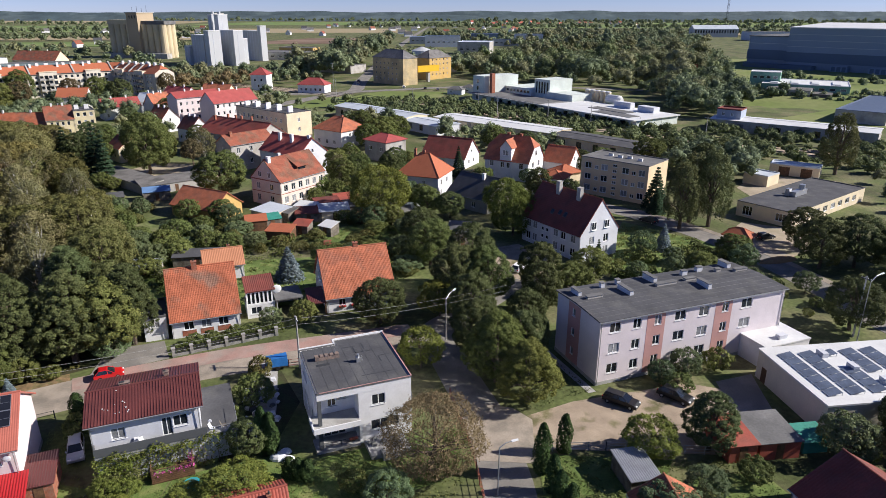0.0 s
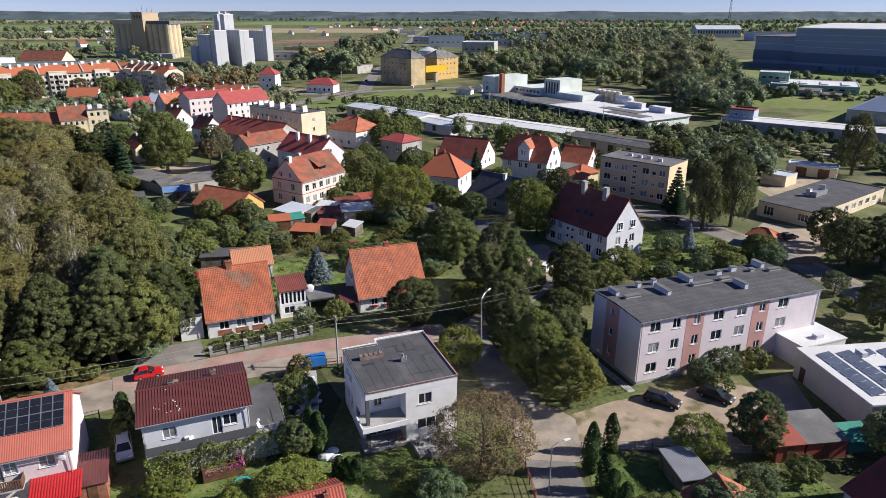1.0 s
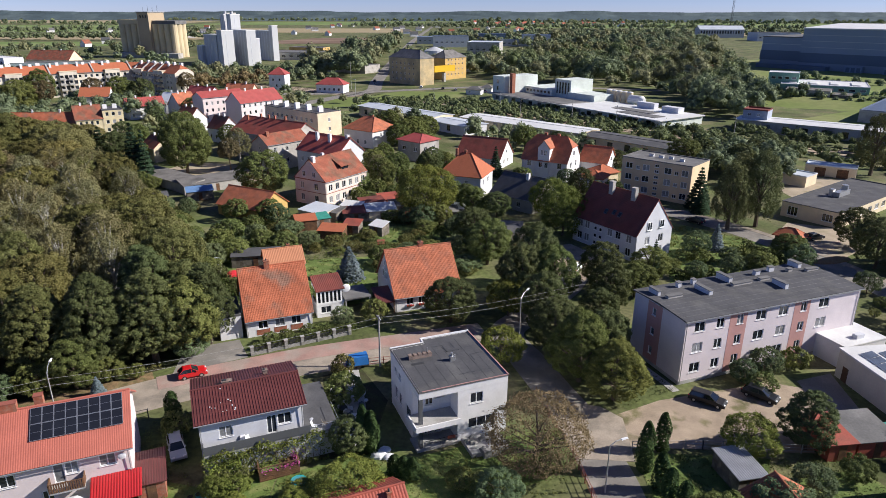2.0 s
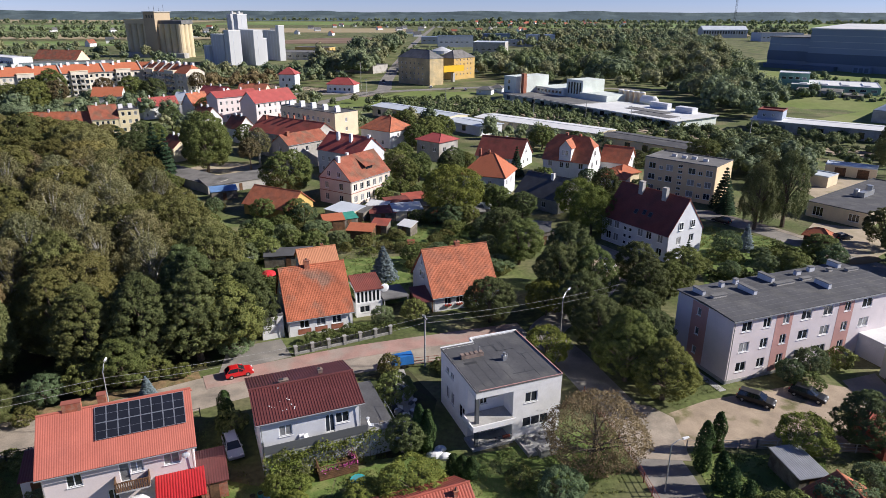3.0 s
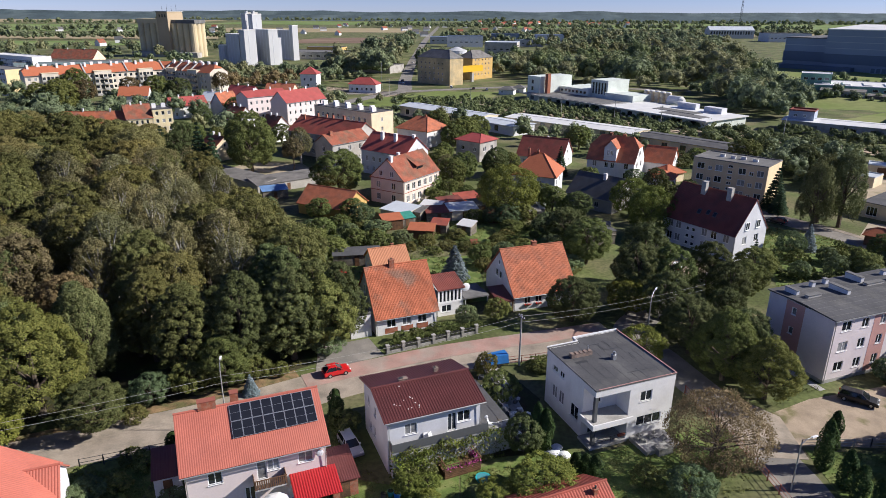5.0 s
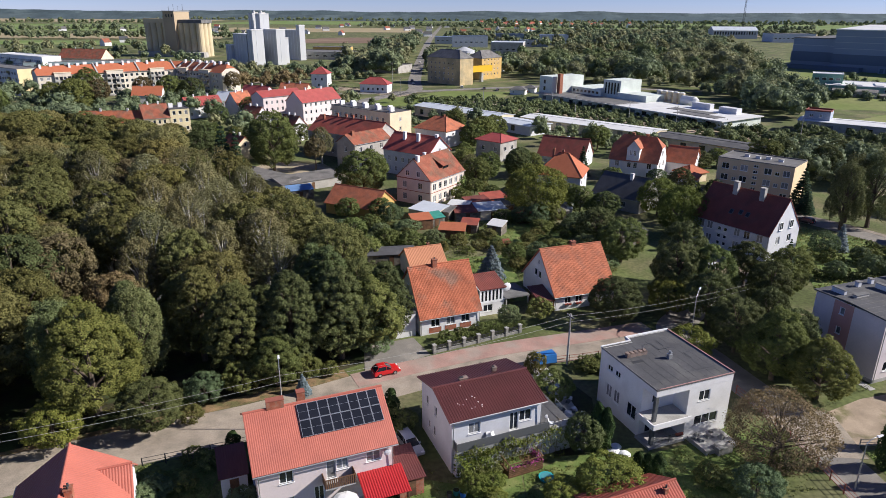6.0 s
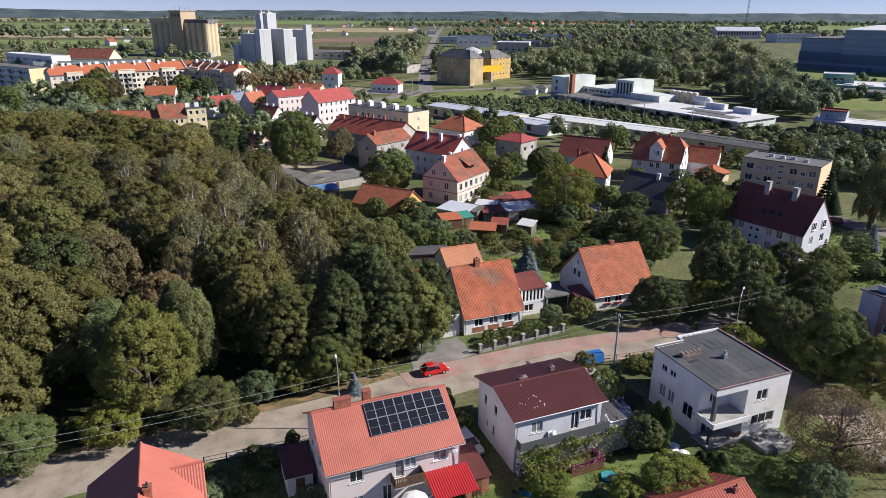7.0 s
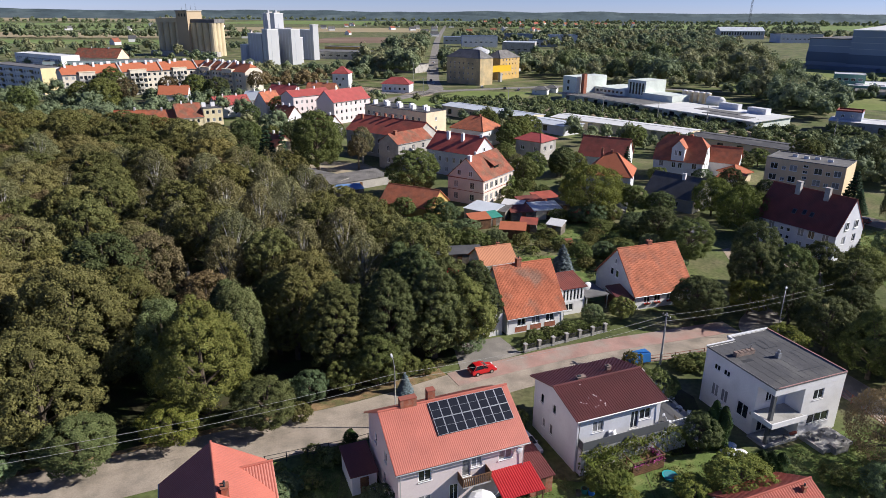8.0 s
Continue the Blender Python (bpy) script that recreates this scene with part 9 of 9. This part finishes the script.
for x, y, k in ((-69.4, 54.6, 0.9), (-67.6, 52.4, 1.1), (-65.2, 54.0, 0.8), (-64.0, 57.6, 0.9), (-62.6, 58.4, 0.8), (-68.4, 50.4, 1.2)):
    plant("shrub" if k < 1 else "orchard_dark", x, y, k if k < 1 else k * 0.4, k * 1.1 if k < 1 else k * 0.5)
plant("olive_dark", -47.4, 86.6, 0.85, 0.9)
plant("orchard_dark", -48.6, 82.2, 0.8, 0.85)

# ---- vehicles, poles and small things ----


def car(label, x, y, yaw, paint, L=4.1, W=1.72, H=1.46, estate=False, group=""):
    """A parked car: body, glasshouse, wheels, lamps."""
    root = thing("parked_car", label, "car", x, y, 0.03, yaw, group)
    h, b = W / 2, Shape()
    prof = [(-L / 2, 0.32), (-L / 2 + 0.05, 0.72), (-L / 2 + 0.25, 0.9), (L / 2 - 1.35, 0.92), (L / 2 - 0.3, 0.78), (L / 2, 0.6), (L / 2, 0.3)]
    n = len(b.v)
    for s, inset in ((-1, 0.0), (1, 0.0)):
        b.v += [(px, s * h * (1 - 0.06 * (pz > 0.8)), pz) for px, pz in prof]
    k = len(prof)
    b.f += [tuple(range(n, n + k)), tuple(range(n + 2 * k - 1, n + k - 1, -1))]
    b.f += [(n + i, n + k + i, n + k + (i + 1) % k, n + (i + 1) % k) for i in range(k)]
    body = part("body", b, paint, root)
    a0, a1 = (-L / 2 + 0.12, -L / 2 + (0.35 if estate else 0.7))
    g = Shape().hexa([(a0, -h * 0.92, 0.9), (L / 2 - 1.1, -h * 0.92, 0.9), (L / 2 - 1.1, h * 0.92, 0.9), (a0, h * 0.92, 0.9)],
                     [(a1, -h * 0.72, H - 0.05), (L / 2 - 1.95, -h * 0.72, H - 0.05), (L / 2 - 1.95, h * 0.72, H - 0.05), (a1, h * 0.72, H - 0.05)])
    part("glasshouse", g, PANE, root)
    part("roof", Shape().hexa([(a1 - 0.08, -h * 0.74, H - 0.06), (L / 2 - 1.9, -h * 0.74, H - 0.06), (L / 2 - 1.9, h * 0.74, H - 0.06), (a1 - 0.08, h * 0.74, H - 0.06)],
                              [(a1 + 0.05, -h * 0.66, H), (L / 2 - 2.05, -h * 0.66, H), (L / 2 - 2.05, h * 0.66, H), (a1 + 0.05, h * 0.66, H)]), paint, root)
    pil = Shape()
    for s in (-1, 1):
        for px, qx in ((a0, a1), (L / 2 - 1.1, L / 2 - 1.95), (-0.1, -0.15)):
            pil.tube((px, s * h * 0.925, 0.9), (qx, s * h * 0.725, H - 0.04), 0.04, 0.04, 5)
    part("pillars", pil, paint, root)
    for wx in (-L / 2 + 0.75, L / 2 - 0.8):
        for s in (-1, 1):
            w = part("wheel", Shape().tube((wx, s * (h - 0.2), 0.3), (wx, s * (h + 0.015), 0.3), 0.3, 0.3, 14), RUBBER, root)
            part("rim", Shape().tube((wx, s * (h - 0.02), 0.3), (wx, s * (h + 0.03), 0.3), 0.18, 0.17, 10), ALU, w)
    for s in (-1, 1):
        part("headlight", Shape().box(L / 2 - 0.16, s * h * 0.7 - 0.17, 0.58, L / 2 + 0.01, s * h * 0.7 + 0.17, 0.72), SIGNW, root)
        part("rear_light", Shape().box(-L / 2 - 0.01, s * h * 0.78 - 0.14, 0.66, -L / 2 + 0.14, s * h * 0.78 + 0.14, 0.84), REDCLOTH, root)
        part("mirror", Shape().box(L / 2 - 1.4, s * (h + 0.02) - 0.07, 0.95, L / 2 - 1.25, s * (h + 0.02) + 0.07, 1.08), paint, root)
    part("number_plate", Shape().box(-L / 2 - 0.02, -0.26, 0.5, -L / 2 - 0.004, 0.26, 0.61), SIGNW, root)
    return root


car("small bright red hatchback parked at the roadside", -46.6, 77.2, 26, CARRED, 3.7)
car("black estate car on the gravel yard", 21.0, 71.6, -35, CARDARK, 4.5, estate=True)
car("black car parked before the block", 28.2, 72.8, -42, CARDARK, 4.4)
car("silver estate car in a driveway", -42.4, 61.0, -62, CARSILVER, 4.4, estate=True)
car("dark car on the street between hedges", 46.0, 147.5, 130, CARDARK, 4.3)
car("dark car by the sandy lot", 58.8, 128.2, 125, CARDARK, 4.3)
car("dark car in a side street", 68.0, 136.0, 20, CARDARK, 4.2)
car("white car under trees in a yard", 12.6, 117.0, 60, SIGNW, 4.3)
car("dark car in the sandy courtyard", -79.0, 186.0, 15, CARDARK, 4.3)
car("dark car on the courtyard behind a villa", 30.0, 176.5, -10, CARDARK, 4.2)
car("dark car hidden behind a red-roofed house", -75.4, 54.2, 24, CARDARK, 4.2)
rr = random.Random(14)
for _ in range(14):
    car(rr.choice(("small car parked far away", "small distant car in a car park")), rr.uniform(252, 300) + 6, 740 + rr.uniform(0, 260), rr.choice((10, 100)), rr.choice((CARSILVER, SIGNW, CARDARK, CARRED)), group="far car park")
for x, y, m in ((-64, 470, CARDARK), (-61, 560, CARSILVER), (-66, 640, SIGNW), (-62, 450, CARSILVER), (-30, 432, SIGNW), (-8, 418, CARSILVER), (2, 414, CARDARK), (10, 408, SIGNW), (-16, 424, CARDARK)):
    car("distant car near the crossing", x, y, 88, m, group="cars by the crossing")

van = thing("covered_trailer", "flatbed trailer under a bright blue tarpaulin", "trailer", -24.6, 80.0, 0.03, 16)
part("cover", Shape().hexa([(-1.5, -0.9, 0.6), (1.5, -0.9, 0.6), (1.5, 0.9, 0.6), (-1.5, 0.9, 0.6)], [(-1.4, -0.7, 1.65), (1.45, -0.75, 1.85), (1.4, 0.7, 1.85), (-1.45, 0.7, 1.6)]), BLUETARP, van)
part("bed", Shape().box(-1.55, -0.9, 0.45, 1.55, 0.9, 0.6), DARKMET, van)
for s in (-1, 1):
    part("wheel", Shape().tube((0.1, s * 0.8, 0.3), (0.1, s * 0.98, 0.3), 0.3, 0.3, 12), RUBBER, van)
part("drawbar", Shape().tube((1.7, 0, 0.45), (2.9, 0, 0.45), 0.05, 0.05), DARKMET, van)


def street_lamp(label, x, y, h, yaw, arm=1.6, material=CONC):
    root = thing("street_lamp", label, "street lamp", x, y, 0, yaw, "street lamps")
    part("pole", Shape().tube((0, 0, 0), (0, 0, h * 0.93), 0.09, 0.055, 8), material, root)
    part("arm", Shape().tube((0, 0, h * 0.93), (arm * 0.5, 0, h), 0.045, 0.04).tube((arm * 0.5, 0, h), (arm, 0, h + 0.06), 0.04, 0.035), ZINC, root)
    part("lamp_head", Shape().hexa([(arm - 0.1, -0.14, h), (arm + 0.65, -0.12, h + 0.06), (arm + 0.65, 0.12, h + 0.06), (arm - 0.1, 0.14, h)], [(arm - 0.1, -0.1, h + 0.14), (arm + 0.6, -0.07, h + 0.16), (arm + 0.6, 0.07, h + 0.16), (arm - 0.1, 0.1, h + 0.14)]), SIGNW, root)
    return root


street_lamp("grey street lamp beside the woodland street", -57.4, 64.2, 8.6, 105)
street_lamp("tall street lamp with a long arm under linden trees", -1.2, 88.4, 7.3, 60, 2.2)
street_lamp("slim pale street lamp beside the side street", 4.3, 54.8, 6.2, 20, 1.4, ZINC)
street_lamp("street lamp beside the gravel yard", 60.4, 88.5, 10.5, 30, 2.4)
street_lamp("pale street lamp near a tall house", 26.0, 113.0, 4.4, 0, 0.4)


def wire_pole(x, y, h, label, yaw=25):
    root = thing("utility_pole", label, "utility pole", x, y, 0, yaw, "utility poles")
    part("pole", Shape().tube((0, 0, 0), (0, 0, h), 0.16, 0.1, 8), CONC, root)
    part("crossarm", Shape().box(-0.08, -0.8, h - 0.5, 0.08, 0.8, h - 0.38), DARKMET, root)
    for s in (-0.7, -0.25, 0.25, 0.7):
        part("insulator", Shape().tube((0, s, h - 0.38), (0, s, h - 0.2), 0.05, 0.04, 6), SIGNW, root)
    return root


wire_pole(-21.4, 80.0, 7.9, "concrete utility pole at the kerb")
wire_pole(-98.0, 46.8, 7.8, "concrete utility pole beside the woods")
wire_pole(60.8, 90.2, 10.0, "leaning concrete utility pole")


def cable(name, p, q, sag, r=0.017):
    s = Shape()
    p, q = Vector(p), Vector(q)
    pts = [p.lerp(q, k / 14) - Vector((0, 0, sag * 4 * (k / 14) * (1 - k / 14))) for k in range(15)]
    s.rope(pts, r)
    return tagged(part(name, s, CONC), "thin overhead cable strung between poles", "cable")


for dz in (0.0, -0.9):
    cable("overhead_cable", (-21.4, 80.0, 7.6 + dz), (-57.4, 64.2, 7.3 + dz), 0.7)
    cable("overhead_cable", (-57.4, 64.2, 7.3 + dz), (-98.0, 46.8, 7.5 + dz), 0.7)
    cable("overhead_cable", (-98.0, 46.8, 7.5 + dz), (-140, 30, 7.5 + dz), 0.7)
    cable("overhead_cable", (-21.4, 80.0, 7.6 + dz), (8, 92.0, 7.5 + dz), 0.6)

deck = thing("flower_deck", "raised timber garden deck with pink flowers and green mat", "garden deck", -31.9, 56.4, 0, 24)
part("platform", Shape().box(0, -0.6, 0, 4.2, 1.9, 0.75), WOOD, deck)
part("green_mat", Shape().box(0.3, 0.1, 0.75, 2.3, 1.7, 0.78), LAWN, deck)
for k in range(5):
    part("rail_board", Shape().box(0, -0.66, 0.15 + 0.22 * k, 4.2, -0.61, 0.31 + 0.22 * k), WOOD, deck)
    part("rail_board", Shape().box(4.2, -0.6, 0.15 + 0.22 * k, 4.25, 1.9, 0.31 + 0.22 * k), WOOD, deck)
for a, b in ((0.05, -0.55), (2.1, -0.55), (4.1, -0.55), (0.05, 1.85), (4.1, 1.85), (0.05, 0.6)):
    part("rail_post", Shape().box(a - 0.05, b - 0.05, 0.7, a + 0.05, b + 0.05, 1.75), WOOD, deck)
part("top_rail", Shape().box(0, -0.66, 1.7, 4.25, -0.54, 1.77).box(4.13, -0.54, 1.7, 4.25, 1.92, 1.77).box(0, -0.54, 1.7, 0.12, 1.92, 1.77), WOOD, deck)
tub = thing("paddling_pool", "small turquoise plastic basin beside a garden deck", "basin", -27.6, 56.0)
part("bowl", Shape().tube((0, 0, 0), (0, 0, 0.3), 0.75, 0.85, 14), surface("turquoise_plastic", (0.03, 0.38, 0.40), 0.4, 0.08, 1, 6), tub)
part("water", Shape().tube((0, 0, 0.3), (0, 0, 0.305), 0.7, 0.7, 14), surface("pool_water", (0.08, 0.30, 0.34), 0.08, 0.05, 1, 6), tub)
for x, y, m, w in ((-37.2, 53.4, GREENTARP, 0.35), (-36.5, 53.2, BLUETARP, 0.4), (-37.9, 53.0, BARK, 0.3)):
    pot = thing("plant_tub", "plastic plant tub at the foot of a terrace", "tub", x, y)
    part("bowl", Shape().tube((0, 0, 0), (0, 0, 0.6), w * 0.8, w, 10), m, pot)
    part("soil", Shape().tube((0, 0, 0.58), (0, 0, 0.61), w * 0.9, w * 0.9, 10), SOIL, pot)
leafy_box("climbing_vines", "yellowing vines hanging below a terrace", LEAF_YELLOW, [(-37.3, 55.3), (-33.6, 56.9), (-28.6, 59.0), (-25.2, 60.4)], 1.1, 3.1, 0.14, 210, 29, "vines")
leafy_box("garden_bushes", "tangled bushes beside a garden deck", LEAF_OLIVE, [(-36.8, 54.2), (-34.4, 54.9), (-32.6, 55.6)], 1.5, 1.9, 0.14, 260, 30, "bushes")
rng = np.random.default_rng(6)
n = 240
u = rng.uniform(0, 1, n)
P = np.where(u[:, None] < 0.6, np.stack([rng.uniform(0.2, 4.2, n), rng.uniform(-0.7, -0.3, n), rng.uniform(0.9, 1.5, n)], 1), np.stack([rng.uniform(3.7, 4.3, n), rng.uniform(-0.5, 1.9, n), rng.uniform(0.9, 1.6, n)], 1))
part("flowers", leaf_mesh("flowers", P, rng.normal(size=(n, 3)), np.full(n, 0.13), rng, FLOWER), None, deck)
rr = random.Random(31)
for k in range(60):
    y = 61.0 + rr.uniform(0, 16)
    x = -20.4 - 0.28 * (y - 61) + rr.uniform(-3.2, 1.0)
    s = rr.uniform(0.2, 0.55)
    it = thing(rr.choice(("plastic_sack", "crate")), rr.choice(("pale plastic sack among stored material", "grey crate among stored material", "white bundle among stored material")), "stored material", x, y, 0, rr.uniform(0, 90), "stored building material")
    part("body", Shape().hexa([(-s, -s * 0.7, 0), (s, -s * 0.7, 0), (s, s * 0.7, 0), (-s, s * 0.7, 0)], [(-s * 0.8, -s * 0.5, s), (s * 0.7, -s * 0.6, s * 0.9), (s * 0.8, s * 0.5, s), (-s * 0.7, s * 0.6, s * 1.1)]), rr.choice((SIGNW, CONC, GREYMET, WHITETARP, COOL)), it)
for x, y, s in ((-19.6, 60.4, 1.0), (-18.4, 60.0, 0.8), (-19.0, 61.4, 0.7)):
    it = thing("plastic_sheet", "crumpled white plastic sheeting on the grass", "sheeting", x, y)
    part("crumpled_sheet", Shape().dome((0, 0, 0.1), s, s * 0.8, s * 0.6, 4, 9, 0.0), WHITETARP, it)
um = thing("parasol", "red garden parasol on a lawn", "parasol", -50.6, 108.6)
part("canopy", Shape().dome((0, 0, 2.0), 1.4, 1.4, 0.7, 3, 8, 0.0), REDCLOTH, um)
part("pole", Shape().tube((0, 0, 0), (0, 0, 2.6), 0.03, 0.03), ALU, um)


def wire_fence(label, pts, h, material=WOOD, step=2.2):
    root = thing("garden_fence", label, "fence", 0, 0)
    for (x0, y0), (x1, y1) in zip(pts, pts[1:]):
        n = max(1, round(math.hypot(x1 - x0, y1 - y0) / step))
        for k in range(n + 1):
            x, y = x0 + (x1 - x0) * k / n, y0 + (y1 - y0) * k / n
            part("post", Shape().box(x - 0.05, y - 0.05, 0, x + 0.05, y + 0.05, h), material, root)
        for z in (h * 0.25, h * 0.6, h * 0.95):
            part("rail", Shape().tube((x0, y0, z), (x1, y1, z), 0.03, 0.03, 4), material, root)
    return root


wire_fence("rusty rail fence along the side street", [(3.0, 52), (2.0, 60.5), (0.4, 68), (-0.6, 73)], 1.3, BANDR)
wire_fence("grey wire fence before the thuja trees", [(8.9, 61.9), (17, 62.2), (30, 61.4)], 1.2, CONC)
wire_fence("rust-brown fence before a white house", [(-27, 79.3), (-19, 81.2), (-12, 83.4)], 1.2, BANDR)
wire_fence("dark fence beside a street", [(-71, 57.0), (-62.3, 60.3), (-48.4, 67.4)], 1.3, DARKMET)
